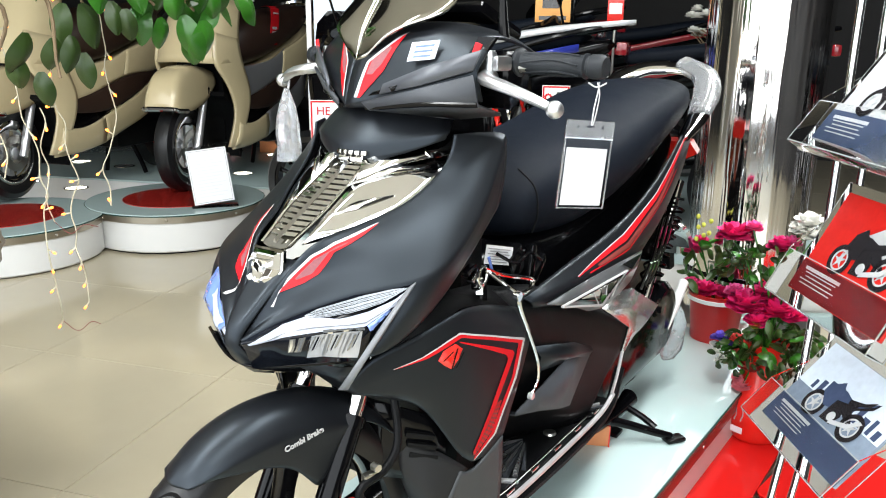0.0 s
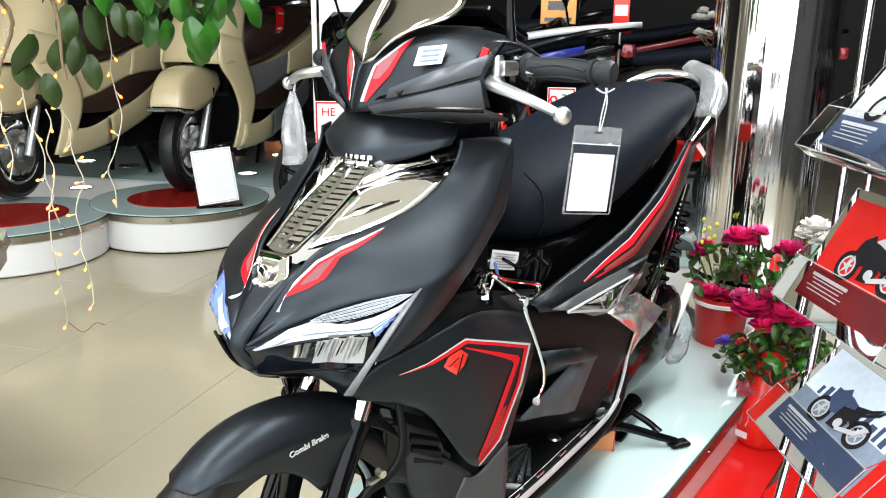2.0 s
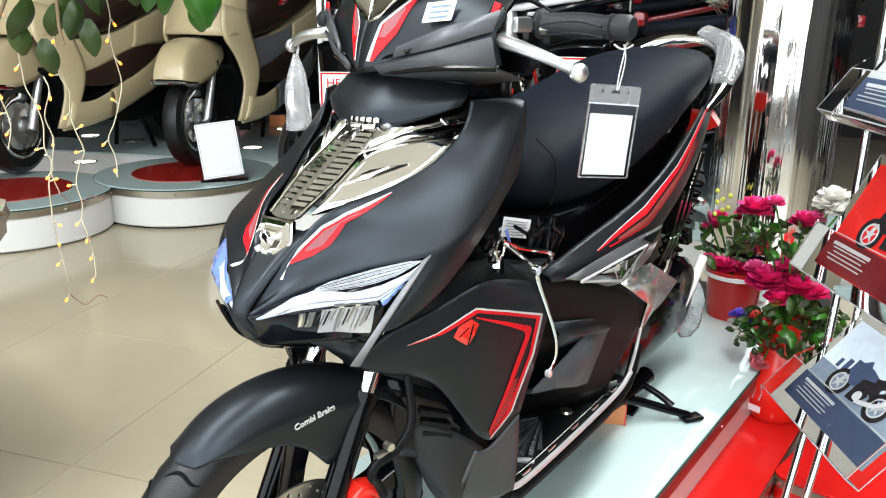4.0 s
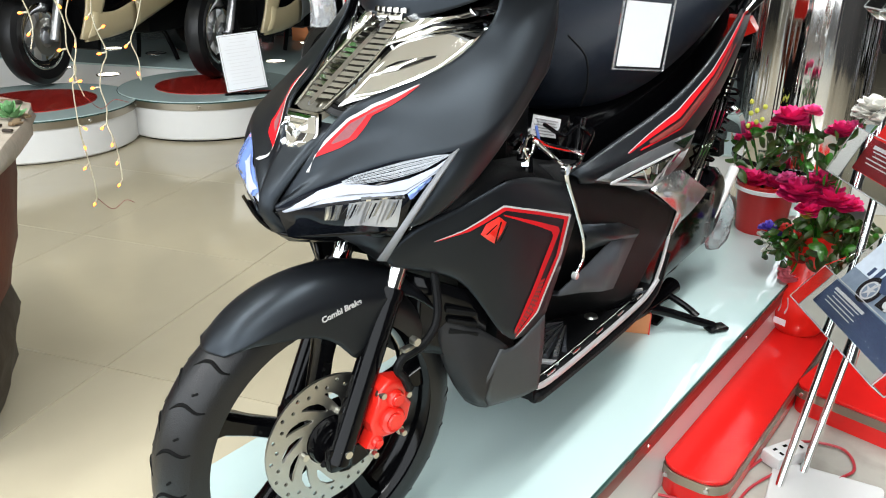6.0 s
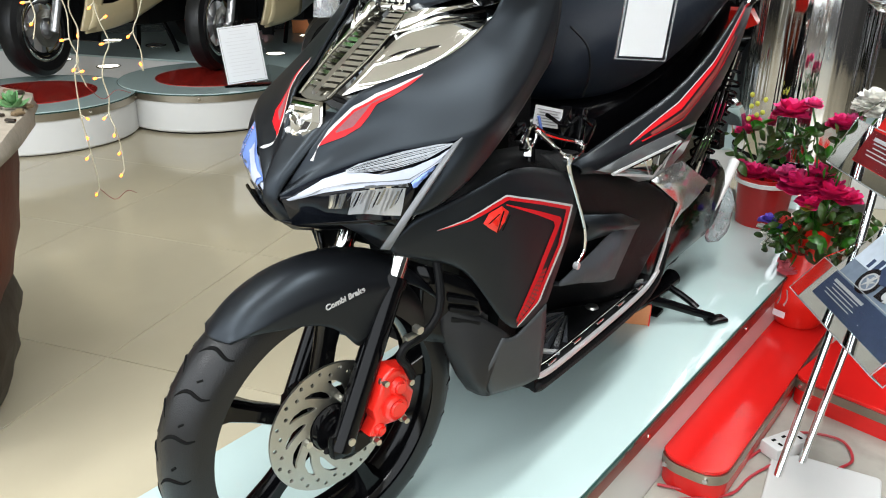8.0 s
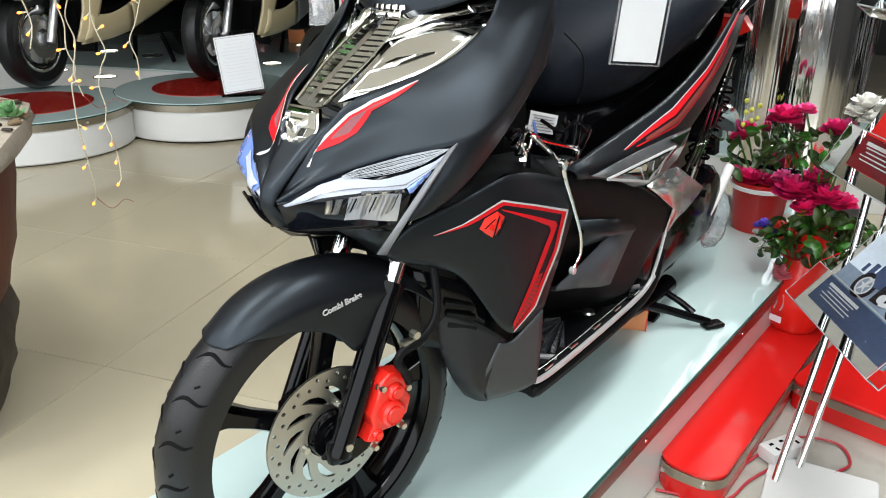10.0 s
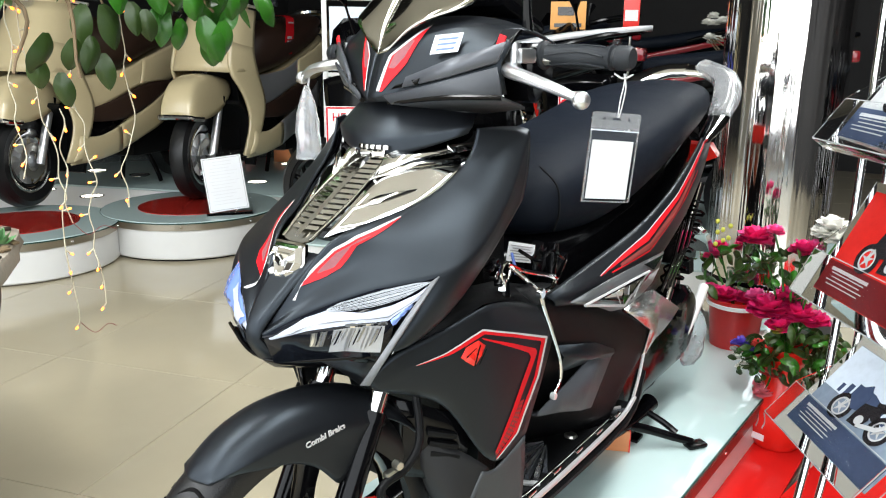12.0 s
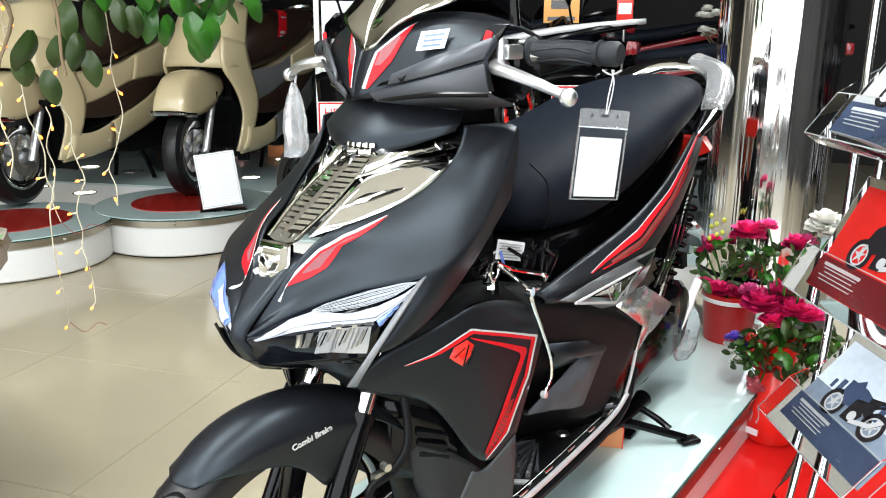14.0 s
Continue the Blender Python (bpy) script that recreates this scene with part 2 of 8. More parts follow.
def tube(pts, r, seg=10, n=6, flat=1.0):
    """A swept tube; r is one radius or one for each point given."""
    C = curve_points(pts, n) if n > 1 else [Vector(p) for p in pts]
    R = [r] * len(C) if not isinstance(r, (list, tuple)) else [float(np.interp(i / (len(C) - 1), np.linspace(0, 1, len(r)), r)) for i in range(len(C))]
    bm = bmesh.new()
    rings, up = [], Vector((0.13, 0.21, 0.97))
    for i, c in enumerate(C):
        d = (C[min(i + 1, len(C) - 1)] - C[max(i - 1, 0)]).normalized()
        a = d.cross(up)
        a = a.normalized() if a.length > 1e-4 else Vector((1, 0, 0))
        b = a.cross(d).normalized()
        up = b
        rings.append([bm.verts.new(c + R[i] * (math.cos(k * math.tau / seg) * a + flat * math.sin(k * math.tau / seg) * b)) for k in range(seg)])
    for u, v in zip(rings, rings[1:]):
        for k in range(seg):
            bm.faces.new((u[k], u[(k + 1) % seg], v[(k + 1) % seg], v[k]))
    bm.faces.new(rings[0][::-1])
    bm.faces.new(rings[-1])
    return bm


def lathe(profile, seg=48, m=None, arc=math.tau):
    """Turns a profile of (radius, height) round z."""
    bm = bmesh.new()
    closed = arc > math.tau - 0.01
    cols = []
    for k in range(seg if closed else seg + 1):
        a = arc * k / seg
        cols.append([bm.verts.new((r * math.cos(a), r * math.sin(a), z)) for r, z in profile])
    for k in range(seg):
        u, v = cols[k], cols[(k + 1) % len(cols)]
        for i in range(len(profile) - 1):
            try:
                bm.faces.new((u[i], v[i], v[i + 1], u[i + 1]))
            except ValueError:
                pass
    bmesh.ops.remove_doubles(bm, verts=bm.verts, dist=1e-6)
    if m:
        bm.transform(m)
    return bm


def loft(sections, cap=True, close=True):
    bm = bmesh.new()
    rings = [[bm.verts.new(p) for p in s] for s in sections]
    n = len(rings[0])
    for u, v in zip(rings, rings[1:]):
        for k in range(n if close else n - 1):
            bm.faces.new((u[k], u[(k + 1) % n], v[(k + 1) % n], v[k]))
    if cap and close:
        bm.faces.new(rings[0][::-1])
        bm.faces.new(rings[-1])
    return bm


def cage(name, rows, material, parent, thick=0.004, level=2, crease=(), col_crease=(), label="", s=1, turn=None, edge=0.9):
    """A shaped sheet from a few rows of control points, smoothed and given thickness. s=-1 mirrors it in x."""
    bm = bmesh.new()
    V = [[bm.verts.new((s * x, y, z)) for x, y, z in r] for r in rows]
    for i in range(len(V) - 1):
        for j in range(len(V[0]) - 1):
            f = (V[i][j], V[i][j + 1], V[i + 1][j + 1], V[i + 1][j])
            bm.faces.new(f if s > 0 else f[::-1])
    lay = bm.edges.layers.float.new("crease_edge")
    for i in crease:
        for j in range(len(V[0]) - 1):
            bm.edges.get((V[i][j], V[i][j + 1]))[lay] = edge
    for j in col_crease:
        for i in range(len(V) - 1):
            bm.edges.get((V[i][j], V[i + 1][j]))[lay] = edge
    if turn:
        bm.transform(turn)
    me = bpy.data.meshes.new(name)
    bm.to_mesh(me)
    bm.free()
    me.materials.append(material)
    ob = new(name, me)
    me.polygons.foreach_set("use_smooth", [True] * len(me.polygons))
    if level:
        md = ob.modifiers.new("round", "SUBSURF")
        md.levels = md.render_levels = level
        md.boundary_smooth = "PRESERVE_CORNERS"
    if thick:
        md = ob.modifiers.new("thick", "SOLIDIFY")
        md.thickness, md.offset = thick, -1
    if parent:
        ob.parent = parent
    if label:
        ob["label"] = label
    return ob


def plate(loops, thick, m=None, bevel=0.0, res=1):
    """A flat plate in xy with outline loops[0] and holes after it."""
    cu = bpy.data.curves.new("plate", "CURVE")
    cu.dimensions, cu.fill_mode, cu.extrude, cu.bevel_depth, cu.bevel_resolution = "2D", "BOTH", thick / 2 - bevel, bevel, res
    for lp in loops:
        sp = cu.splines.new("POLY")
        sp.points.add(len(lp) - 1)
        sp.points.foreach_set("co", [c for p in lp for c in (p[0], p[1], 0, 1)])
        sp.use_cyclic_u = True
    ob = bpy.data.objects.new("plate", cu)
    scene.collection.objects.link(ob)
    me = bpy.data.meshes.new_from_object(ob.evaluated_get(bpy.context.evaluated_depsgraph_get()))
    bpy.data.objects.remove(ob)
    bpy.data.curves.remove(cu)
    me.materials.clear()
    if m:
        me.transform(m)
    return me


def letters(text, size, m, thick=0.0005, bold=0.0):
    cu = bpy.data.curves.new("letters", "FONT")
    cu.offset = bold
    cu.body, cu.size, cu.extrude, cu.align_x, cu.align_y = text, size, thick, "CENTER", "CENTER"
    ob = bpy.data.objects.new("letters", cu)
    scene.collection.objects.link(ob)
    me = bpy.data.meshes.new_from_object(ob.evaluated_get(bpy.context.evaluated_depsgraph_get()))
    bpy.data.objects.remove(ob)
    bpy.data.curves.remove(cu)
    me.materials.clear()
    me.transform(m)
    return me


def circle(r, n=32, at=(0, 0)):
    return [(at[0] + r * math.cos(k * math.tau / n), at[1] + r * math.sin(k * math.tau / n)) for k in range(n)]


def axes(o, x, y):
    """A pose with origin o whose x and y point along the given directions."""
    x = Vector(x).normalized()
    z = x.cross(Vector(y)).normalized()
    y = z.cross(x)
    return Matrix.Translation(o) @ Matrix((x, y, z)).transposed().to_4x4()


from mathutils.bvhtree import BVHTree


def skin(ob):
    dg = bpy.context.evaluated_depsgraph_get()
    return BVHTree.FromObject(ob, dg)


def decal(name, upper, lower, tree, material, parent, s=1, lift=0.0012, n=28, across=4, label="", along="x"):
    """A thin film laid on a panel: two edge lines given as (y, z), or (x, z) if along is y, pressed on from outside."""
    def at(line, t):
        d = [0.0]
        for p, q in zip(line, line[1:]):
            d.append(d[-1] + math.dist(p, q))
        return np.interp(t * d[-1], d, [p[0] for p in line]), np.interp(t * d[-1], d, [p[1] for p in line])
    bm = bmesh.new()
    way = Vector((-s, 0, 0)) if along == "x" else Vector((0, 1, 0))
    rows = []
    for i in range(n + 1):
        (y1, z1), (y2, z2) = at(upper, i / n), at(lower, i / n)
        r = []
        for k in range(across + 1):
            f = k / across
            p, z = y1 + (y2 - y1) * f, z1 + (z2 - z1) * f
            o = (Vector((0, p, z)) if along == "x" else Vector((s * p, 0, z))) - way * 0.6
            hit, nor, _, _ = tree.ray_cast(o, way)
            if hit is not None:
                nor = nor if nor.dot(way) < 0 else -nor
                hit = hit + nor * lift
            r.append(bm.verts.new(hit) if hit is not None else None)
        rows.append(r)
    for u, v in zip(rows, rows[1:]):
        for k in range(across):
            q = (u[k], v[k], v[k + 1], u[k + 1])
            if all(q):
                bm.faces.new(q if s > 0 else q[::-1])
    bmesh.ops.delete(bm, geom=[v for v in bm.verts if not v.link_faces], context="VERTS")
    if not bm.faces:
        bm.free()
        return None
    return part(name, bm, material, parent, label)

# ---------- the room ----------


def structure(name, bm, material, label):
    return tagged(part(name, bm, material), label, name.rstrip("_0123456789"), kind="structure")


X0, X1, Y0, Y1 = -8.0, 4.5, -2.4, 8.0
structure("ground", box((X1 - X0 + 24, Y1 - Y0 + 24, 0.1), ((X0 + X1) / 2, (Y0 + Y1) / 2, FLOOR - 0.062)), GROUT, "grey ground slab under and around the showroom")
structure("wall_back", box((X1 - X0, 0.2, CEIL - FLOOR), ((X0 + X1) / 2, Y1 + 0.1, (CEIL + FLOOR) / 2)), DARK_WALL, "dark display wall at the back of the showroom")
structure("wall_west", box((0.2, Y1 - Y0, CEIL - FLOOR), (X0 - 0.1, (Y0 + Y1) / 2, (CEIL + FLOOR) / 2)), DARK_WALL, "dark display wall along the showroom")
YC = 1.0
structure("ceiling_front", box((X1 - X0 + 0.4, YC - Y0 + 0.2, 0.2), ((X0 + X1) / 2, (Y0 - 0.2 + YC) / 2, CEIL + 0.1)), CEILING, "off-white plastered showroom ceiling")
# Unseen back ceiling, made dark so upward-facing paint reflects little light.
structure("ceiling_back", box((X1 - X0 + 0.4, Y1 - YC + 0.2, 0.2), ((X0 + X1) / 2, (YC + Y1 + 0.2) / 2, CEIL + 0.1)), DARK_WALL, "unseen dark ceiling added over the back to dim reflections")
# Wall out of view, added to shut out light reflected from the east.
structure("wall_east", box((0.2, Y1 - Y0, CEIL - FLOOR), (X1 + 0.1, (Y0 + Y1) / 2, (CEIL + FLOOR) / 2)), DARK_WALL, "unseen dark wall added to keep column and scooter reflections dark")
structure("wall_front", box((3.5, 0.2, CEIL - FLOOR), (X0 + 1.75, Y0 - 0.1, (CEIL + FLOOR) / 2)), WALL, "off-white plastered wall beside the shopfront")


def tile_floor():
    """Polished square tiles, laid at an angle to the platform."""
    size, turn, o = 0.745, radians(17.0), Vector((-2.018, 0.808))
    slab = tagged(part("floor", box((X1 - X0, Y1 - Y0, 0.008), ((X0 + X1) / 2, (Y0 + Y1) / 2, FLOOR - 0.0075)), GROUT),
                  "polished beige tile floor with fine dark joints", "floor", kind="structure")
    b = box((size - 0.0025, size - 0.0025, 0.009), (0, 0, 0), 0.001, seg=1)
    me = bpy.data.meshes.new("floor_tile")
    b.to_mesh(me)
    b.free()
    me.materials.append(FLOOR_TILE)
    ux, uy = Vector((math.cos(turn), math.sin(turn))), Vector((-math.sin(turn), math.cos(turn)))
    for i in range(-14, 16):
        for j in range(-14, 16):
            c = o + size * ((i + 0.5) * ux + (j + 0.5) * uy)
            if X0 < c.x < X1 and Y0 - 0.9 < c.y < Y1:
                t = new("floor_tile", me)
                t.parent = slab
                t.location, t.rotation_euler = (c.x, c.y, FLOOR - 0.0045), (0, 0, turn)
    return slab


tile_floor()

# ---------- the main platform ----------
TOP = 0.036
PT = axes((0.2676, 0, TOP), (1, -0.0316, 0), (0.0316, 1, 0))


def platform():
    p = thing("display_platform", "long white display platform with a frosted glass top and bronze trim", "platform", PT)
    y0, y1, w = -0.75, 1.98, 0.548
    part("body", box((w - 0.02, y1 - y0 - 0.02, 0.214), (-w / 2, (y0 + y1) / 2, FLOOR - TOP + 0.107)), WHITE, p, "white laminate side")
    part("glass_top", box((w + 0.006, y1 - y0, 0.010), (-w / 2 + 0.003, (y0 + y1) / 2, -0.005), 0.0015), GLASS_TOP, p, "pale frosted glass top")
    part("glass_edge", box((0.004, y1 - y0, 0.008), (0.0085, (y0 + y1) / 2, -0.006)), GLASS_EDGE, p, "dark green glass edge")
    part("rim", box((0.010, y1 - y0, 0.010), (-0.003, (y0 + y1) / 2, -0.016), 0.001), WHITE, p)
    for x in (0.0, -w):
        part("trim_band", box((0.006, y1 - y0, 0.034), (x - 0.003 + (0.004 if x == 0 else 0.003), (y0 + y1) / 2, -0.036), 0.001), BRONZE, p, "bronze trim band")
        for y in (0.60, 1.15, 1.7):
            part("screw", rod((x, y, -0.036), (x + (0.006 if x == 0 else -0.006), y, -0.036), 0.006, 0.004, 12), CHROME, p, "chrome dome screw")
    # A thin dark line runs slantwise across the glass.
    part("seam", box((0.002, 0.9, 0.002), (-0.27, 0.0, 0.0002), turn=pose(0, 0, 0, 0, 0, 21)), GLASS_EDGE, p)
    return p


platform()


def rounded(w, d, r, n=10):
    pts = []
    for cx, cy, a0 in ((w - r, d - r, 0), (r, d - r, 90), (r, r, 180), (w - r, r, 270)):
        pts += [(cx + r * math.cos(radians(a0 + 90 * k / n)), cy + r * math.sin(radians(a0 + 90 * k / n))) for k in range(n + 1)]
    return pts


def red_plinth(name, at, w, d, r, turn, label):
    m = pose(at[0], at[1], 0, 0, 0, turn)
    p = thing(name, label, "plinth", m, "red plinths")
    z0, z1 = FLOOR, -0.115
    part("side", plate([rounded(w, d, r)], z1 - z0 - 0.002, pose(0, 0, (z0 + z1) / 2)), RED_LAM, p)
    part("trim_band", plate([[(x * (1 + 0.008 / w) - 0.004, y * (1 + 0.008 / d) - 0.004) for x, y in rounded(w, d, r)]], 0.022, pose(0, 0, z1 - 0.018)), BAND, p, "brushed metal band")
    part("top", plate([rounded(w, d, r)], 0.006, pose(0, 0, z1 - 0.001), 0.002), RED_LAM, p, "glossy red top")
    part("bolt", rod((0.02, -0.006, z1 - 0.018), (0.02, 0.0, z1 - 0.018), 0.005), CHROME, p)
    part("bolt", rod((w - 0.03, -0.006, z1 - 0.018), (w - 0.03, 0.0, z1 - 0.018), 0.005), CHROME, p)
    return p


red_plinth("red_plinth", (0.276, 0.715), 0.135, 1.05, 0.05, -1.7, "low glossy red plinth with a metal band beside the platform")
red_plinth("red_plinth", (0.425, 1.205), 1.4, 0.5, 0.03, -10, "low glossy red plinth with a metal band on the worn floor")
tagged(part("worn_floor", plate([[(0.28, 0.60), (2.6, 0.60), (2.6, 2.4), (0.3, 2.4)]], 0.004, pose(0, 0, FLOOR + 0.002)), DIRTY_TILE), "worn grey tile patch scuffed and dusty", "floor", kind="structure")


# ---------- round pedestals ----------
def pedestal(at, r=0.5):
    p = thing("round_pedestal", "round white pedestal with metal band, glass top and red centre disc", "pedestal", pose(at[0], at[1], 0), "round pedestals")
    top = 0.03
    part("base", lathe([(0.0, FLOOR + 0.012), (r - 0.02, FLOOR + 0.012), (r - 0.012, FLOOR + 0.02), (r - 0.012, top - 0.045), (0, top - 0.045)], 96), WHITE, p, "curved white laminate side")
    part("plinth_foot", lathe([(0, FLOOR), (r - 0.04, FLOOR), (r - 0.04, FLOOR + 0.013), (0, FLOOR + 0.013)], 64), PLASTIC, p, "dark recessed foot")
    part("trim_band", lathe([(r - 0.02, top - 0.047), (r - 0.004, top - 0.046), (r - 0.004, top - 0.012), (r - 0.02, top - 0.012)], 96), BAND, p, "brushed metal band")
    part("glass_top", lathe([(0, top - 0.011), (r - 0.002, top - 0.011), (r, top - 0.008), (r, top - 0.003), (r - 0.003, top), (0, top)], 96), GLASS_TOP, p, "grey-green glass top")
    part("glass_edge", lathe([(r - 0.001, top - 0.010), (r + 0.003, top - 0.010), (r + 0.003, top - 0.004), (r - 0.001, top - 0.004)], 96), GLASS_EDGE, p, "dark glass edge")
    part("centre_disc", lathe([(0, top), (0.30, top), (0.30, top + 0.004), (0, top + 0.004)], 64), mat("red_disc", (0.32, 0.02, 0.015), 0.12, 0, 0.1, 3, spec=0.6), p, "dark red centre disc")
    for a in range(0, 360, 45):
        part("bolt", rod(((r - 0.004) * math.cos(radians(a)), (r - 0.004) * math.sin(radians(a)), top - 0.029), ((r + 0.003) * math.cos(radians(a)), (r + 0.003) * math.sin(radians(a)), top - 0.029), 0.008, 0.006, 10), CHROME, p)
    return p


LOBES = [(-3.10, 2.285), (-3.44, 1.435)]
for k, a in enumerate(LOBES):
    pedestal(a).location.z -= 0.005 * k
HEAD = 21.7
deck = thing("rear_deck", "long glass-topped display deck with recessed lamps behind the pedestals", "platform", pose(-3.95, 3.1, 0, 0, 0, HEAD))
part("body", box((2.6, 2.6, 0.2), (-0.3, 0.7, FLOOR + 0.1), 0.004), WHITE, deck)
part("glass_top", box((2.62, 2.62, 0.012), (-0.3, 0.7, 0.017), 0.002), GLASS_TOP, deck, "grey-green glass top")


def downlight(x, y, z, lit=True):
    t = thing("recessed_lamp", "round recessed lamp set in the glass deck" + (", lit" if lit else ", unlit"), "lamp", pose(x, y, z), "recessed lamps")
    part("rim", lathe([(0.062, 0), (0.072, 0), (0.072, 0.004), (0.066, 0.006), (0.062, 0.004)], 32), CHROME, t)
    part("lens", lathe([(0, 0.001), (0.062, 0.001), (0.062, 0.003), (0, 0.003)], 32), DOWNLIGHT if lit else SILVER, t)


# ---------- chrome column ----------
def column(x, y, r=0.19):
    m = mat("polished_column_steel", (0.84, 0.83, 0.82), 0.08, 1.0, 0.04, 1.2, 0.35, 5, rough_vary=0.5)
    c = tagged(new("column_1"), "round column clad in polished stainless steel", "column", kind="structure")
    c.matrix_world = pose(x, y, 0)
    t = m.node_tree
    grain, stretch, relief = t.nodes.new("ShaderNodeTexNoise"), t.nodes.new("ShaderNodeMapping"), t.nodes.new("ShaderNodeBump")
    place = t.nodes.new("ShaderNodeTexCoord")
    stretch.inputs["Scale"].default_value = (24, 24, 0.7)
    grain.inputs["Scale"].default_value, grain.inputs["Detail"].default_value = 1.0, 2
    relief.inputs["Strength"].default_value, relief.inputs["Distance"].default_value = 0.7, 0.011
    t.links.new(place.outputs["Object"], stretch.inputs[0])
    t.links.new(stretch.outputs[0], grain.inputs["Vector"])
    t.links.new(grain.outputs[0], relief.inputs["Height"])
    t.links.new(relief.outputs[0], t.nodes["Principled BSDF"].inputs["Normal"])
    part("shaft", lathe([(r, FLOOR), (r, CEIL)], 96), m, c)
    part("collar", lathe([(r, 0.20), (r + 0.006, 0.20), (r + 0.006, 0.213), (r, 0.213)], 64), GLOSS, c, "dark joint ring")
    part("foot_ring", lathe([(r, FLOOR), (r + 0.08, FLOOR), (r + 0.08, 0.02), (r + 0.06, 0.045), (r, 0.05)], 64), STEEL, c, "brushed steel foot ring")


column(0.145, 2.10)

# ---------- the scooter on the platform ----------
sc = thing("motor_scooter", "matte black sports scooter with red decals, on the glass platform", "scooter")
STEER = Matrix.Rotation(radians(-13.2), 4, "Z")


def front_wheel(parent):
    """Tyre with dark strips for its grooves, cast wheel, brake disc and caliper, turned with the steering."""
    R, W = 0.226, 0.040
    seg, n = 120, 22
    bm = bmesh.new()
    cols = []
    for k in range(seg):
        a = math.tau * k / seg
        c = []
        for i in range(n + 1):
            u = -1 + 2 * i / n
            ang = u * radians(101)
            x, rr = W * math.sin(ang), R - 0.036 + 0.036 * math.cos(ang) - (0.010 if abs(u) > 0.96 else 0)
            v = bm.verts.new((x, rr * math.sin(a), rr * math.cos(a)))
            c.append(v)
        cols.append(c)
    for k in range(seg):
        p, q = cols[k], cols[(k + 1) % seg]
        for i in range(n):
            bm.faces.new((p[i], q[i], q[i + 1], p[i + 1]))
    w = STEER.copy()
    w.translation = (0.026, 0.003, 0.263)
    rim = [(r + 0.026, z) for r, z in ((0.150, -0.030), (0.157, -0.034), (0.164, -0.033), (0.158, -0.025), (0.150, -0.018), (0.146, 0), (0.150, 0.018), (0.158, 0.025), (0.164, 0.033), (0.157, 0.034), (0.150, 0.030), (0.143, 0.018), (0.140, 0), (0.143, -0.018), (0.150, -0.030))]
    hub = part("front_wheel", lathe(rim, 96, pose(0, 0, 0, 0, 90, 0)), GLOSS, parent, "black cast wheel rim")
    hub.matrix_local = w
    tyre = part("tyre", bm, RUBBER, hub, "black tyre with groove shade laid on as dark strips")

    def on_tyre(a, u, sink=0.0009):
        ang = u * radians(101)
        rr = R - 0.036 + 0.036 * math.cos(ang) - sink
        return (W * math.sin(ang) * 0.985, rr * math.sin(a), rr * math.cos(a))
    # Near-black strips on the smooth tyre paint the shade inside its grooves.
    for k in range(24):
        a = math.tau * k / 24
        for side, shift in ((1, 0.0), (-1, 0.13)):
            pts = [on_tyre(a + shift + 0.030 * math.sin(f * 5.2) + 0.10 * f, side * (0.03 + 0.66 * f)) for f in (0, 0.2, 0.4, 0.6, 0.8, 1.0)]
            part("tread_groove", tube(pts, [0.0012, 0.0028, 0.0030, 0.0026, 0.0014], 6, 3), GROOVE_SHADE, hub)
            part("tread_nick", tube([on_tyre(a + shift + 0.13, side * 0.34), on_tyre(a + shift + 0.155, side * 0.42)], 0.0020, 6, 2), GROOVE_SHADE, hub)
    part("rim_lip", lathe([(0.1775, 0.0345), (0.1815, 0.0365), (0.1850, 0.0355), (0.1840, 0.0325)], 96, pose(0, 0, 0, 0, 90, 0)), RIM_LIP, hub, "satin edge of the rim")
    part("wall_ring", lathe([(0.1935, 0.0375), (0.1950, 0.0392), (0.1968, 0.0392), (0.1980, 0.0378)], 96, pose(0, 0, 0, 0, 90, 0)), RUBBER, hub)
    part("hub", lathe([(0, -0.05), (0.032, -0.05), (0.036, -0.03), (0.036, 0.03), (0.032, 0.045), (0, 0.045)], 32, pose(0, 0, 0, 0, 90, 0)), GLOSS, hub)
    for k in range(5):
        a = math.tau * k / 5 + 0.10
        t = loft([[(x * w2, r * math.sin(a + f) + e * math.cos(a), r * math.cos(a + f) - e * math.sin(a)) for x, e in ((-1, -h * 0.6), (-0.5, -h), (0.5, -h), (1, -h * 0.6), (1, h * 0.6), (0.5, h), (-0.5, h), (-1, h * 0.6))]
                  for r, f, w2, h in ((0.026, -0.10, 0.020, 0.020), (0.060, -0.02, 0.017, 0.0125), (0.110, 0.04, 0.017, 0.0120), (0.150, 0.06, 0.020, 0.0155), (0.172, 0.06, 0.024, 0.026))])
        part("spoke", t, GLOSS, hub, angle=40)
    # brake disc: rim holes and curved slots
    loops = [circle(0.0955, 90), circle(0.036, 40)]
    for k in range(36):
        a = math.tau * k / 36
        rr = 0.0885 if k % 2 else 0.0805
        loops.append(circle(0.0032, 10, (rr * math.cos(a), rr * math.sin(a))))
    for k in range(12):
        a = math.tau * k / 12
        def P(r, da):
            return (r * math.cos(a + da), r * math.sin(a + da))
        loops.append([P(0.046, 0.0), P(0.055, 0.10), P(0.064, 0.24), P(0.071, 0.42), P(0.0735, 0.56), P(0.0715, 0.60), P(0.065, 0.50), P(0.056, 0.36), P(0.048, 0.20), P(0.045, 0.06)])
    disc = part("brake_disc", plate(loops, 0.004, pose(0.033, 0, 0, 0, 90, 0), 0.0004), DISC, hub, "drilled steel brake disc")
    for k in range(3):
        a = math.tau * k / 3 + 0.35
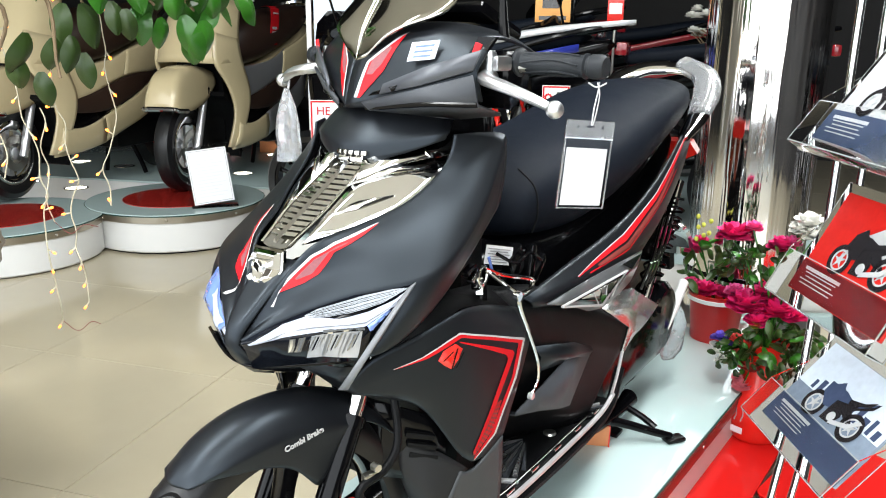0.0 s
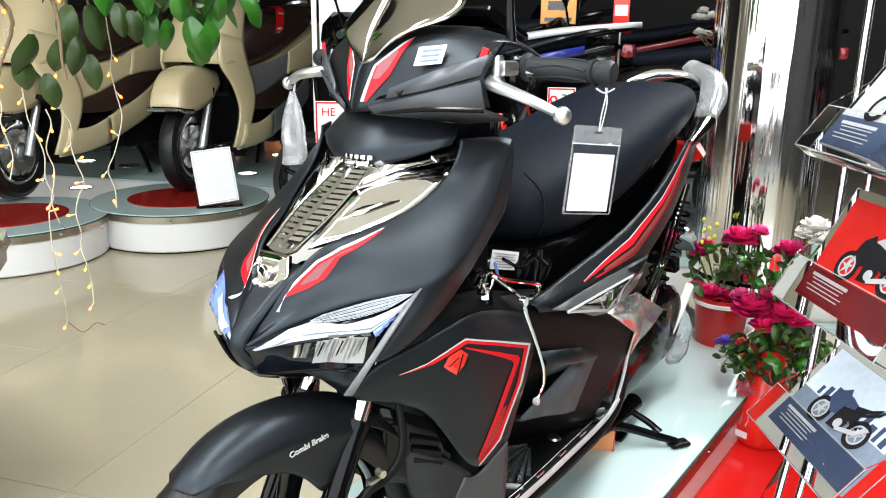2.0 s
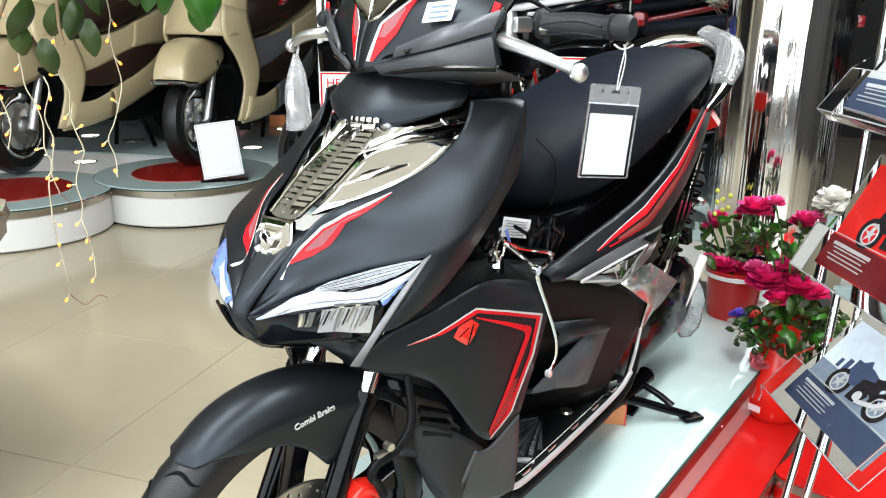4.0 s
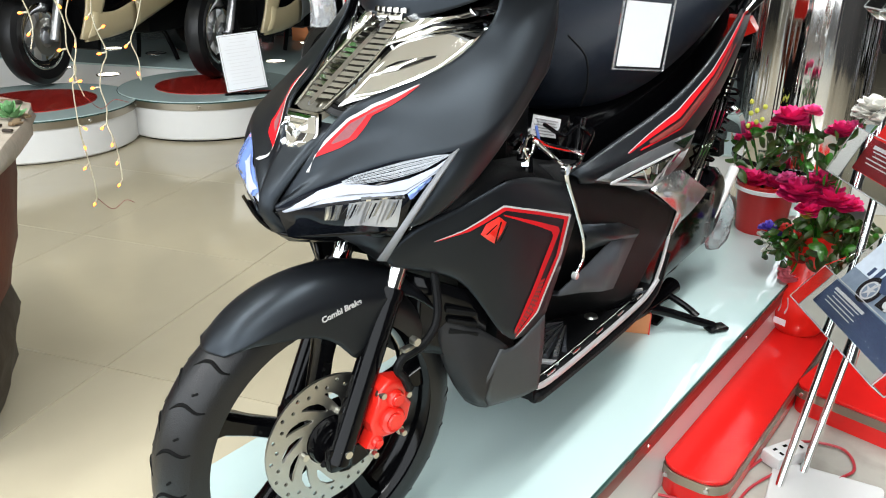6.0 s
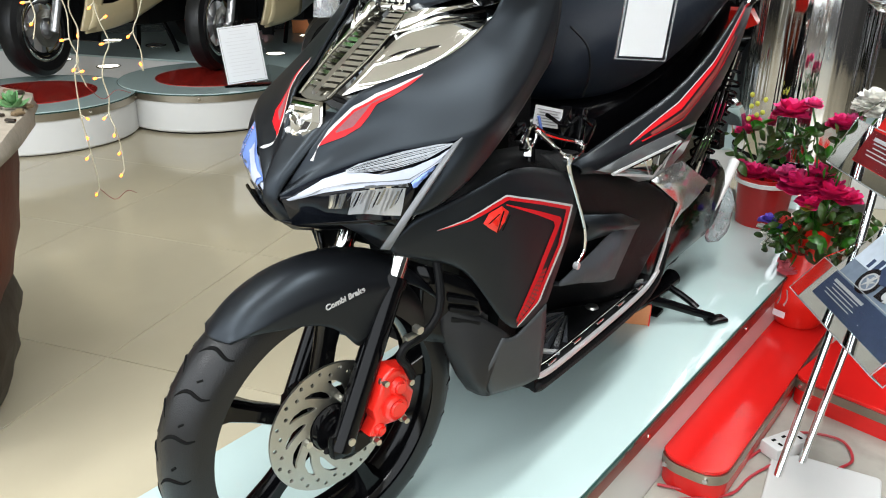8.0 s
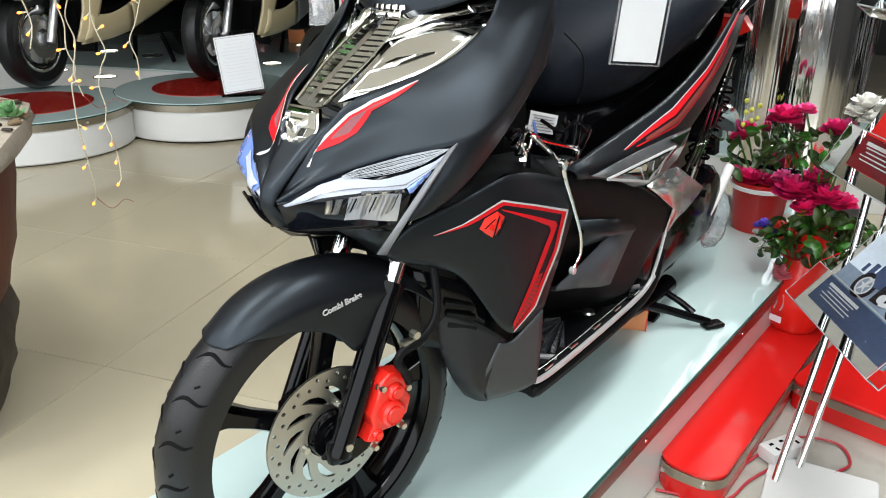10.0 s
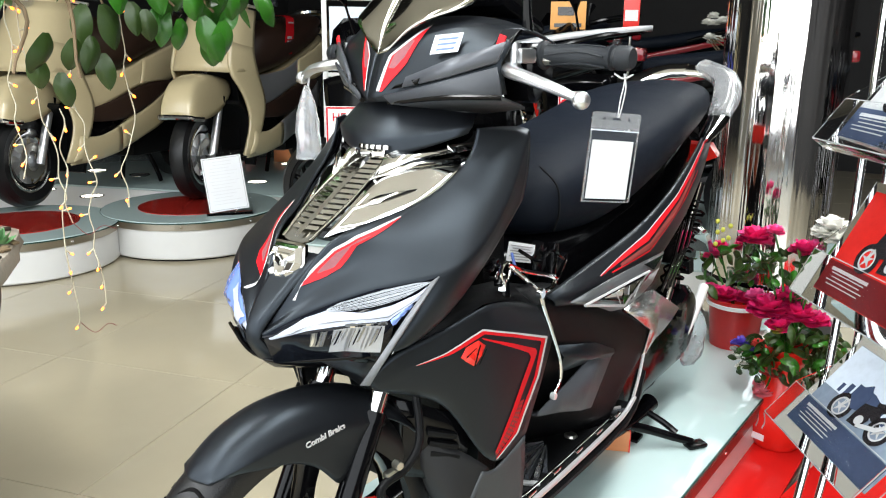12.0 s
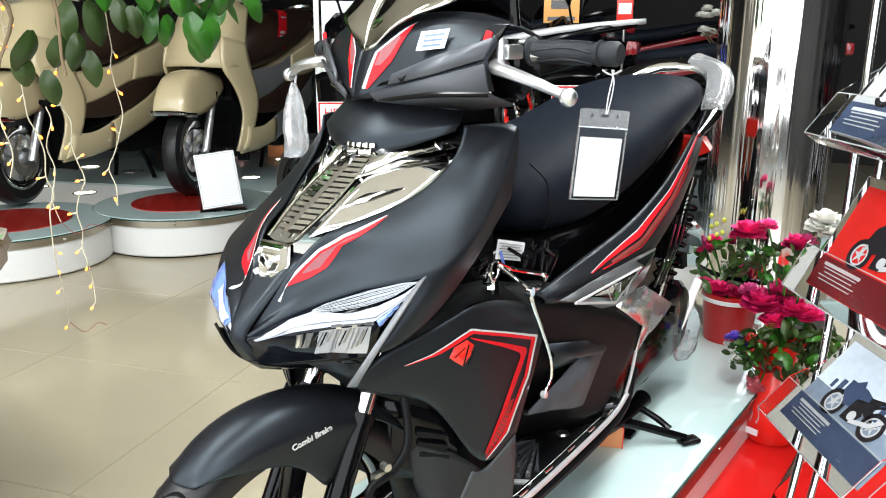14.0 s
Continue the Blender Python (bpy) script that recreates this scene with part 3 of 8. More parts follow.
        part("bolt", rod((0.035, 0.042 * math.sin(a), 0.042 * math.cos(a)), (0.043, 0.042 * math.sin(a), 0.042 * math.cos(a)), 0.0055, 0.0050, 8), BOLT, hub)
    part("hub_cap", rod((0.03, 0, 0), (0.050, 0, 0), 0.026, 0.021, 32, 0.003), GLOSS, hub)
    part("axle_nut", joined(rod((0.068, 0, 0), (0.077, 0, 0), 0.0105, None, 6), rod((0.064, 0, 0), (0.069, 0, 0), 0.0125), rod((0.076, 0, 0), (0.082, 0, 0), 0.0055)), BOLT, hub, "zinc axle nut")
    return hub


def turned(m=Matrix()):
    w = STEER.copy()
    w.translation = (0.026, 0.003, 0.263)
    return w @ m


def fork(parent):
    f = part("front_fork", joined(box((0.12, 0.05, 0.035), (0, 0.145, 0.325), 0.012, pose(0, 0, 0, -25, 0, 0)), rod((0, 0.14, 0.30), (0, 0.20, 0.44), 0.022)), GLOSS, parent, "black fork yoke")
    yoke = turned(Matrix.Translation((0, -0.004, -0.010)))
    f.matrix_local = yoke
    inv = yoke.inverted()
    for s in (1, -1):
        foot = turned() @ Vector((s * 0.063, 0, 0))

        def up(k):
            return inv @ (foot + Vector((0, 0.49, 0.88)) * k)
        part("fork_leg", joined(rod(up(-0.020), up(0.212), 0.0175, 0.0170, 24, 0.003), rod(up(0.205), up(0.222), 0.0195, 0.0195, 24, 0.002),
                                box((0.022, 0.038, 0.040), (s * 0.060, 0.0, 0.0), 0.010)), GLOSS, f, "gloss black fork leg")
        part("stanchion", rod(up(0.21), up(0.33), 0.0125, None, 24), CHROME, f, "chrome stanchion")
    cal = part("brake_caliper", plate([[(0.040, 0.006), (0.052, 0.000), (0.058, 0.016), (0.078, 0.014), (0.098, 0.026), (0.104, 0.046), (0.096, 0.058), (0.100, 0.074), (0.092, 0.086), (0.074, 0.090), (0.062, 0.082), (0.056, 0.060), (0.046, 0.040), (0.050, 0.022)]], 0.030, axes((0.066, 0, 0), (0, 1, 0), (0, 0, 1)), 0.005, 2), RED_PLASTIC, f, "red enamelled brake caliper")
    for y, z, r, h in ((0.074, 0.036, 0.019, 0.012), (0.080, 0.066, 0.013, 0.010), (0.049, 0.010, 0.009, 0.008)):
        part("boss", lathe([(0, h), (r * 0.55, h), (r * 0.62, h - 0.003), (r * 0.80, h - 0.002), (r, h - 0.006), (r * 1.02, 0)], 28, axes((0.080, y, z), (0, 1, 0), (0, 0, 1))), RED_PLASTIC, cal)
    for y, z in ((0.060, 0.078), (0.102, 0.064), (0.045, -0.008), (0.093, 0.006)):
        part("bolt", joined(rod((0.074, y, z), (0.085, y, z), 0.0046, None, 6), rod((0.072, y, z), (0.076, y, z), 0.0060)), BOLT, cal)
    part("bracket", plate([[(-0.02, -0.01), (0.03, -0.030), (0.075, -0.015), (0.085, 0.03), (0.05, 0.08), (0.02, 0.06)]], 0.008, axes((0.054, 0, 0), (0, 1, 0), (0, 0, 1)), 0.002), GLOSS, f)
    part("brake_hose", tube([(0.09, 0.098, 0.078), (0.09, 0.088, 0.100), (0.092, 0.077, 0.116), (0.092, 0.086, 0.130), (0.092, 0.120, 0.139), (0.088, 0.147, 0.168), (0.064, 0.160, 0.223), (0.02, 0.175, 0.28)], 0.0062), PLASTIC, f, "black rubber brake hose")
    part("hose_clip", joined(box((0.012, 0.026, 0.012), (0.088, 0.100, 0.136), 0.003), rod((0.088, 0.104, 0.150), (0.100, 0.104, 0.150), 0.006, None, 6)), BOLT, f)


def fender(parent):
    """Front mudguard: crowned arc over the tyre, with a deep skirt on each side."""
    rows = []
    for k, (a0, low) in enumerate(((-37, 0.226), (-34, 0.223), (-29, 0.216), (-24, 0.203), (-16, 0.191), (-8, 0.178), (0, 0.163), (8, 0.141), (14, 0.128), (19, 0.133), (22, 0.205), (26, 0.224), (36, 0.226), (50, 0.228), (66, 0.230), (82, 0.232))):
        f = min(1, k / 5)
        w = 0.050 * (0.62 + 0.38 * math.sin(f * math.pi / 2))
        top = 0.238 + 0.013 * math.sin(f * math.pi / 2)
        sh = max(low + 0.002, top - 0.008 - 0.030 * math.sin(min(1, k / 6) * math.pi / 2))
        d = -3 * (1 - f)
        rows.append([(x, r * math.sin(radians(a0 + e)), r * math.cos(radians(a0 + e))) for x, r, e in
                     ((-w, max(low, 0.20), 0), (-w * 1.04, sh, 0), (-w * 0.66, top - 0.007, d / 2), (0, top, d), (w * 0.66, top - 0.007, d / 2), (w * 1.04, sh, 0), (w * 1.03, (sh + low) / 2, 0), (w, low, 0))])
    f = cage("front_fender", rows, BODY, parent, 0.003, 2, crease=(0,), col_crease=(1, 5, 7), edge=0.95, label="matte black front mudguard with a creased side")
    f.matrix_local = turned() @ Matrix.Translation((0, 0.004, -0.008))
    part("lettering", letters("Combi Brake", 0.0112, axes((0.0535, 0.012, 0.203), (0, 1, 0.0), (0, 0, 1)) @ pose(0, 0, 0, 0, 0, 9), 0.0004, 0.0003), WHITE_DECAL, f, "pale grey lettering")
    return f


front_wheel(sc)
fork(sc)
fender(sc)

# body panels, each side from one set of control points


def swept(rows, s):
    """The right half of the nose sweeps back less than the left."""
    if s > 0:
        return rows
    return [[(x, y - 0.36 * max(0, x - 0.01) * min(1, max(0, (0.71 - z) / 0.09)) * min(1, max(0.45, (z - 0.54) / 0.04)), z) for x, y, z in r] for r in rows]


def nose_shift(y):
    """The nose leans a little to the right of the body towards its tip."""
    return -0.085 * max(0, 0.2 - y)


def leant(rows):
    return [[(x + nose_shift(y), y, z) for x, y, z in r] for r in rows]


for s in (1, -1):
    side = cage("front_cowl", swept([
        [(0.004, -0.020, 0.582), (0.020, 0.009, 0.631), (0.030, 0.043, 0.668), (0.046, 0.063, 0.702), (0.072, 0.127, 0.714), (0.112, 0.193, 0.737), (0.127, 0.269, 0.785), (0.128, 0.277, 0.829)],
        [(0.008, -0.021, 0.583), (0.034, 0.015, 0.621), (0.060, 0.062, 0.658), (0.090, 0.103, 0.684), (0.128, 0.146, 0.704), (0.148, 0.209, 0.727), (0.154, 0.284, 0.780), (0.148, 0.318, 0.829)],
        [(0.010, -0.024, 0.587), (0.038, 0.010, 0.616), (0.067, 0.041, 0.633), (0.106, 0.084, 0.651), (0.152, 0.131, 0.660), (0.176, 0.176, 0.682), (0.174, 0.276, 0.755), (0.165, 0.339, 0.828)],
        [(0.012, -0.027, 0.587), (0.040, 0.007, 0.610), (0.070, 0.037, 0.624), (0.110, 0.079, 0.642), (0.168, 0.136, 0.651), (0.188, 0.174, 0.667), (0.187, 0.268, 0.726), (0.173, 0.345, 0.823)],
        [(0.014, 0.010, 0.575), (0.036, 0.050, 0.590), (0.064, 0.080, 0.600), (0.112, 0.118, 0.612), (0.154, 0.108, 0.606), (0.182, 0.148, 0.633), (0.190, 0.238, 0.696), (0.178, 0.338, 0.775)],
        [(0.014, 0.030, 0.560), (0.036, 0.060, 0.565), (0.064, 0.090, 0.570), (0.100, 0.105, 0.570), (0.128, 0.068, 0.552), (0.158, 0.144, 0.580), (0.184, 0.209, 0.652), (0.180, 0.315, 0.727)],
        [(0.010, 0.050, 0.560), (0.030, 0.070, 0.560), (0.060, 0.090, 0.560), (0.090, 0.100, 0.560), (0.110, 0.090, 0.552), (0.130, 0.165, 0.584), (0.150, 0.235, 0.650), (0.152, 0.335, 0.722)],
    ], s), BODY, sc, 0.004, 3, crease=(0, 3, 5), col_crease=(7,), edge=0.86, s=s, label="matte black front cowl")
    tree = skin(side)
    if s == 1:
        COWL = tree
    if s > 0:
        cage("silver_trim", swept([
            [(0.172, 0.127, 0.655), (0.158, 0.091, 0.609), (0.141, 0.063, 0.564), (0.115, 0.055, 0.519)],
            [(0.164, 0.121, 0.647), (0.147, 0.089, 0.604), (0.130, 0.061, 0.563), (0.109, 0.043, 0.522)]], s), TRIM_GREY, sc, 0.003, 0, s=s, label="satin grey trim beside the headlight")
    up = [(0.0222, 0.6447), (0.0367, 0.6591), (0.0620, 0.6845), (0.0871, 0.6984), (0.1139, 0.7081), (0.1446, 0.7200)]
    low = [(0.0226, 0.6434), (0.0446, 0.6534), (0.0614, 0.6644), (0.0721, 0.6765), (0.0826, 0.6899), (0.1088, 0.7027), (0.1446, 0.7198)]
    decal("red_flash", up, low, tree, RED, sc, s, n=44, label="red flash decal")
    decal("flash_centre", [(0.0404, 0.6590), (0.0623, 0.6817), (0.0864, 0.6958), (0.100, 0.7005)], [(0.0409, 0.6576), (0.0562, 0.6646), (0.0677, 0.6780), (0.0781, 0.6901), (0.100, 0.7000)], tree, DECAL_GREY, sc, s, 0.0018, label="greyish pink dotted centre of the decal")
    decal("white_line", [(0.0100, 0.6270), (0.0355, 0.6611), (0.0612, 0.6874), (0.0869, 0.7011), (0.1150, 0.7105), (0.1457, 0.7208)], [(0.0120, 0.6265)] + up, tree, WHITE_DECAL, sc, s, 0.0014, n=44)
    # chrome upper panel: a flat mirror with a second facet above it and two raised blades
    def aside(rows):
        return [[(x - (nose_shift(y) if s < 0 else 0), y, z) for x, y, z in r] for r in rows]
    cage("chrome_panel", aside([
        [(0.026, 0.072, 0.6945), (0.029, 0.108, 0.7215), (0.034, 0.158, 0.755), (0.036, 0.171, 0.7630)],
        [(0.036, 0.082, 0.6965), (0.048, 0.122, 0.7215), (0.060, 0.186, 0.761), (0.072, 0.222, 0.7790)],
        [(0.049, 0.1005, 0.7015), (0.074, 0.142, 0.7175), (0.094, 0.205, 0.7545), (0.109, 0.274, 0.7935)],
        [(0.068, 0.131, 0.7115), (0.100, 0.183, 0.7305), (0.117, 0.2165, 0.7455), (0.1255, 0.273, 0.7835)]]), CHROME, sc, 0.003, 1, crease=(0, 3), col_crease=(0, 3), edge=1.0, s=s, label="mirror chrome front panel")
    cage("upper_facet", aside([
        [(0.026, 0.200, 0.7890), (0.044, 0.226, 0.8010), (0.114, 0.300, 0.8150)],
        [(0.036, 0.172, 0.7650), (0.072, 0.224, 0.7810), (0.119, 0.283, 0.7980)]]), CHROME, sc, 0.003, 0, s=s, label="mirror chrome upper facet")
    cage("chrome_blade", aside([
        [(0.0325, 0.168, 0.7640), (0.066, 0.213, 0.7840), (0.105, 0.263, 0.7930)],
        [(0.0330, 0.164, 0.7600), (0.070, 0.208, 0.7745), (0.114, 0.259, 0.7805)]]), CHROME, sc, 0.005, 0, s=s, label="raised chrome blade")
    cage("chrome_blade", aside([
        [(0.0351, 0.121, 0.7285), (0.054, 0.154, 0.7420), (0.088, 0.192, 0.7485)],
        [(0.0365, 0.120, 0.7265), (0.062, 0.150, 0.7330), (0.088, 0.191, 0.7475)]]), CHROME, sc, 0.004, 0, s=s, label="raised chrome blade")
    part("spike", loft([[(s * x, y, z + d) for x, y, z in ((0.088, 0.262, 0.806), (0.107, 0.262, 0.786), (0.093, 0.258, 0.800))] for d in (0, 0.004)]), CHROME, sc)
    part("panel_frame", tube([(s * 0.050, 0.0985, 0.7015), (s * 0.070, 0.131, 0.7125), (s * 0.101, 0.1825, 0.7315), (s * 0.1185, 0.2150, 0.7460), (s * 0.127, 0.272, 0.785), (s * 0.128, 0.285, 0.815)], 0.0028, 8, 2), GLOSS, sc)
    # headlight
    back = 0.008 if s < 0 else 0
    hl = cage("headlight", swept([[(x, y + back, z) for x, y, z in r] for r in (
        [(0.012, -0.027, 0.586), (0.040, 0.008, 0.609), (0.070, 0.038, 0.623), (0.110, 0.080, 0.641), (0.163, 0.133, 0.650)],
        [(0.014, -0.026, 0.583), (0.050, 0.002, 0.594), (0.078, 0.029, 0.598), (0.110, 0.057, 0.603), (0.134, 0.082, 0.600)],
        [(0.020, -0.017, 0.551), (0.056, 0.009, 0.556), (0.084, 0.031, 0.558), (0.112, 0.059, 0.557), (0.127, 0.072, 0.559)])], s), LAMP_BLACK, sc, 0.004, 0, s=s, label="dark headlight housing")
    ht = skin(hl)

    def lamp_film(name, upper, lower, *rest, **more):
        if s < 0:
            upper, lower = [[(0.60 * y - 0.006, z) for y, z in line] for line in (upper, lower)]
        return decal(name, upper, lower, ht, *rest, **more)

    def between(upper, lower, f):
        a = [np.interp(f, np.linspace(0, 1, len(upper)), [p[k] for p in upper]) for k in (0, 1)]
        b = [np.interp(f, np.linspace(0, 1, len(lower)), [p[k] for p in lower]) for k in (0, 1)]
        return a, b
    d_up = [(-0.0257, 0.5856), (0.0071, 0.6072), (0.0300, 0.6174), (0.0523, 0.6133), (0.0816, 0.6205), (0.1072, 0.6331), (0.1248, 0.6462)]
    d_low = [(-0.0233, 0.5841), (0.0025, 0.5947), (0.0292, 0.5989), (0.0497, 0.6030), (0.0733, 0.6027), (0.0989, 0.6210), (0.1279, 0.6467)]
    lamp_film("running_light", d_up, d_low, LAMP_WHITE, hl, s, 0.002, n=40, label="white running light strip")
    mids = [[(u[k] + (v[k] - u[k]) * f) for k in (0, 1)] for f in (0.70, 0.78) for u, v in zip(d_up, d_low)]
    lamp_film("light_guide", mids[:7], mids[7:], LAMP_GREY, hl, s, 0.0030, 36, 1, label="grey light guide line")
    if s < 0:
        decal("lens_film", [(-0.012, 0.596), (0.006, 0.611), (0.034, 0.629), (0.066, 0.643)], [(-0.016, 0.584), (0.004, 0.597), (0.024, 0.597), (0.046, 0.601)], ht, LAMP_BLUE, hl, s, 0.0045, label="blue tinted lens")
        decal("lens_film", [(-0.010, 0.597), (0.008, 0.610), (0.030, 0.624)], [(-0.012, 0.590), (0.008, 0.603), (0.026, 0.612)], ht, LAMP_WHITE, hl, s, 0.0060)
    lamp_film("blue_tip", [(0.0751, 0.6032), (0.1000, 0.6216), (0.1277, 0.6460)], [(0.0767, 0.5973), (0.1029, 0.6180), (0.1305, 0.6473)], LAMP_BLUE, hl, s, 0.0026, label="blue tinted lamp corner")
    # ribbed turn signal: fine slanting bars of unequal length
    t_up, t_low = [(0.0286, 0.6181), (0.0410, 0.6252), (0.0796, 0.6392), (0.1111, 0.6468), (0.1247, 0.6475)], [(0.0290, 0.6149), (0.0446, 0.6160), (0.0771, 0.6229), (0.0966, 0.6301), (0.1216, 0.6456)]
    lamp_film("turn_signal", t_up, t_low, LAMP_CHROME, hl, s, 0.0026, label="clear ribbed turn signal")
    for k in range(8):
        f0, f1 = (k + 0.30) / 8, (k + 0.62) / 8
        span = np.linspace(0.04 + 0.05 * (k % 3), 0.97 - 0.10 * ((k * 2) % 5) / 2, 7)
        lines = []
        for f in (f0, f1):
            lines.append([[a[c] + (b[c] - a[c]) * f for c in (0, 1)] for a, b in (between(t_up, t_low, g) for g in span)])
        lamp_film("rib", lines[0], lines[1], (LAMP_CHROME, LAMP_BLACK, LAMP_GREY, LAMP_BLACK)[k % 4], hl, s, 0.0040, 16, 1)
    # low beam: flat pale and dark films paint the streaks its facets would reflect
    l_up, l_low = [(0.0263, 0.5947), (0.0383, 0.5970), (0.0534, 0.5992), (0.0700, 0.5979)], [(0.0202, 0.5663), (0.0345, 0.5669), (0.0495, 0.5640), (0.0644, 0.5630)]
    lamp_film("low_beam", l_up, l_low, LAMP_PALE, hl, s, 0.0022, label="low beam reflector with painted reflection streaks")
    for k in range(13):
        a0, b0 = between(l_up, l_low, (k + 0.06) / 13)
        a1, b1 = between(l_up, l_low, (k + 0.30 + 0.18 * (k % 3)) / 13)
        top, foot = 0.03 + 0.07 * ((k * 5) % 4) / 3, (0.62 + 0.34 * ((k * 3) % 4) / 3) * (0.72 + 0.28 * min(1, k / 5))
        lamp_film("facet", [[a0[c] + (b0[c] - a0[c]) * top for c in (0, 1)], [a1[c] + (b1[c] - a1[c]) * top for c in (0, 1)]], [[a0[c] + (b0[c] - a0[c]) * foot - (0.004, 0)[c] for c in (0, 1)], [a1[c] + (b1[c] - a1[c]) * (foot - 0.06) - (0.004, 0)[c] for c in (0, 1)]],
                  (LAMP_GREY, LAMP_CHROME, LAMP_BLACK, LAMP_CHROME, LAMP_GREY)[k % 5], hl, s, 0.0038 + 0.0006 * (k % 2), 2, 5)
    lamp_film("lens_step", [(0.0360, 0.6010), (0.0525, 0.6034), (0.0716, 0.6022)], [(0.0365, 0.5985), (0.0530, 0.6008), (0.0725, 0.5995)], LAMP_GREY, hl, s, 0.0035, 14, 1)
    for k in range(5):
        y = 0.040 + 0.0065 * k
        lamp_film("lens_tooth", [(y, 0.5998 + 0.0010 * min(k, 2)), (y + 0.004, 0.6002 + 0.0010 * min(k, 2))], [(y, 0.5978 + 0.0010 * min(k, 2)), (y + 0.004, 0.5980 + 0.0010 * min(k, 2))], LAMP_BLACK if k % 2 else CHROME, hl, s, 0.0046, 1, 1)
    q_up, q_low = [(0.0068, 0.5915), (0.0214, 0.5935)], [(0.0055, 0.5746), (0.0156, 0.5743)]
    lamp_film("side_beam", q_up, q_low, LAMP_CHROME, hl, s, 0.0024, label="small position lamp")
    # Three films paint similar reflected streaks on the small lamp.
    for k in range(3):
        a0, b0 = between(q_up, q_low, 0.08 + 0.32 * k)
        a1, b1 = between(q_up, q_low, 0.26 + 0.32 * k)
        lamp_film("facet", [a0, a1], [b0, [b1[0], b1[1] + 0.003]], (CHROME, LAMP_BLACK, LAMP_GREY)[k], hl, s, 0.0040, 2, 3)
    cage("chin_wing", swept([
        [(0.064, 0.022, 0.552), (0.092, 0.043, 0.559), (0.126, 0.073, 0.564)],
        [(0.072, 0.045, 0.535), (0.096, 0.060, 0.530), (0.122, 0.078, 0.548)],
        [(0.086, 0.067, 0.512), (0.092, 0.071, 0.509), (0.097, 0.074, 0.509)]], s), BODY, sc, 0.004, 0, s=s)
    # side panel with the red flash
    sp = cage("side_panel", [
        [(0.095, 0.075, 0.508), (0.110, 0.093, 0.543), (0.125, 0.122, 0.553), (0.160, 0.178, 0.574), (0.176, 0.230, 0.594), (0.178, 0.300, 0.580), (0.178, 0.394, 0.546)],
        [(0.097, 0.077, 0.505), (0.118, 0.105, 0.514), (0.138, 0.135, 0.527), (0.165, 0.185, 0.546), (0.184, 0.238, 0.560), (0.196, 0.310, 0.540), (0.201, 0.394, 0.514)],
        [(0.098, 0.080, 0.502), (0.118, 0.108, 0.503), (0.140, 0.140, 0.506), (0.166, 0.190, 0.505), (0.185, 0.240, 0.496), (0.195, 0.300, 0.490), (0.2005, 0.393, 0.500)],
        [(0.099, 0.083, 0.500), (0.117, 0.108, 0.494), (0.138, 0.140, 0.485), (0.160, 0.178, 0.469), (0.177, 0.227, 0.412), (0.189, 0.285, 0.408), (0.1975, 0.368, 0.440)],
        [(0.096, 0.088, 0.497), (0.112, 0.112, 0.489), (0.130, 0.142, 0.478), (0.150, 0.180, 0.460), (0.177, 0.229, 0.357), (0.187, 0.266, 0.334), (0.194, 0.328, 0.363)]],
        BODY, sc, 0.004, 2, crease=(0, 1, 4), col_crease=(0, 6), edge=0.9, s=s, label="matte black side panel with a red flash")
    cage("panel_return", [
        [(0.178, 0.394, 0.546), (0.201, 0.394, 0.514), (0.2005, 0.393, 0.500), (0.1975, 0.368, 0.440), (0.194, 0.328, 0.363)],
        [(0.150, 0.420, 0.545), (0.160, 0.430, 0.514), (0.160, 0.425, 0.500), (0.158, 0.400, 0.435), (0.150, 0.360, 0.350)]], BODY, sc, 0.003, 0, s=s)
    cage("panel_shelf", [
        [(0.125, 0.122, 0.553), (0.160, 0.178, 0.574), (0.176, 0.230, 0.594), (0.178, 0.300, 0.580), (0.178, 0.394, 0.546)],
        [(0.118, 0.150, 0.575), (0.138, 0.195, 0.600), (0.148, 0.240, 0.612), (0.146, 0.300, 0.604), (0.140, 0.410, 0.572)]], PLASTIC, sc, 0.003, 0, s=s)
    st = skin(sp)
    outer = [(0.1255, 0.5267), (0.1609, 0.5352), (0.2001, 0.5511), (0.2199, 0.5575), (0.2840, 0.5371), (0.3675, 0.5073), (0.3505, 0.4504), (0.3158, 0.3967), (0.3015, 0.3735), (0.2550, 0.3480)]
    decal("red_outline", outer, [(0.1268, 0.5265), (0.1701, 0.5336), (0.2037, 0.5457), (0.2225, 0.5523), (0.2843, 0.5320), (0.3553, 0.5061), (0.3425, 0.4529), (0.3071, 0.3996), (0.2930, 0.3765), (0.2553, 0.3510)], st, RED, sc, s, n=90, label="red outline decal")
    decal("white_line", [(0.1248, 0.5270), (0.1609, 0.5370), (0.2002, 0.5537), (0.2201, 0.5602), (0.2838, 0.5399), (0.3736, 0.5090), (0.3570, 0.4485), (0.3202, 0.3950), (0.3057, 0.3715), (0.2550, 0.3462)], outer, st, WHITE_DECAL, sc, s, 0.0014, n=90)
    decal("inner_stripe", [(0.2181, 0.5476), (0.2854, 0.5217), (0.3399, 0.4987), (0.3457, 0.4918), (0.3290, 0.4615), (0.2987, 0.4116), (0.2550, 0.3578)], [(0.2210, 0.5446), (0.2861, 0.5147), (0.3226, 0.4964), (0.3285, 0.4877), (0.3152, 0.4656), (0.2880, 0.4150), (0.2535, 0.3605)], st, RED, sc, s, n=60)
    m_out, m_in = [(0.3180, 0.4237), (0.2960, 0.3800), (0.2540, 0.3530)], [(0.3026, 0.4232), (0.2760, 0.3940), (0.2525, 0.3600)]
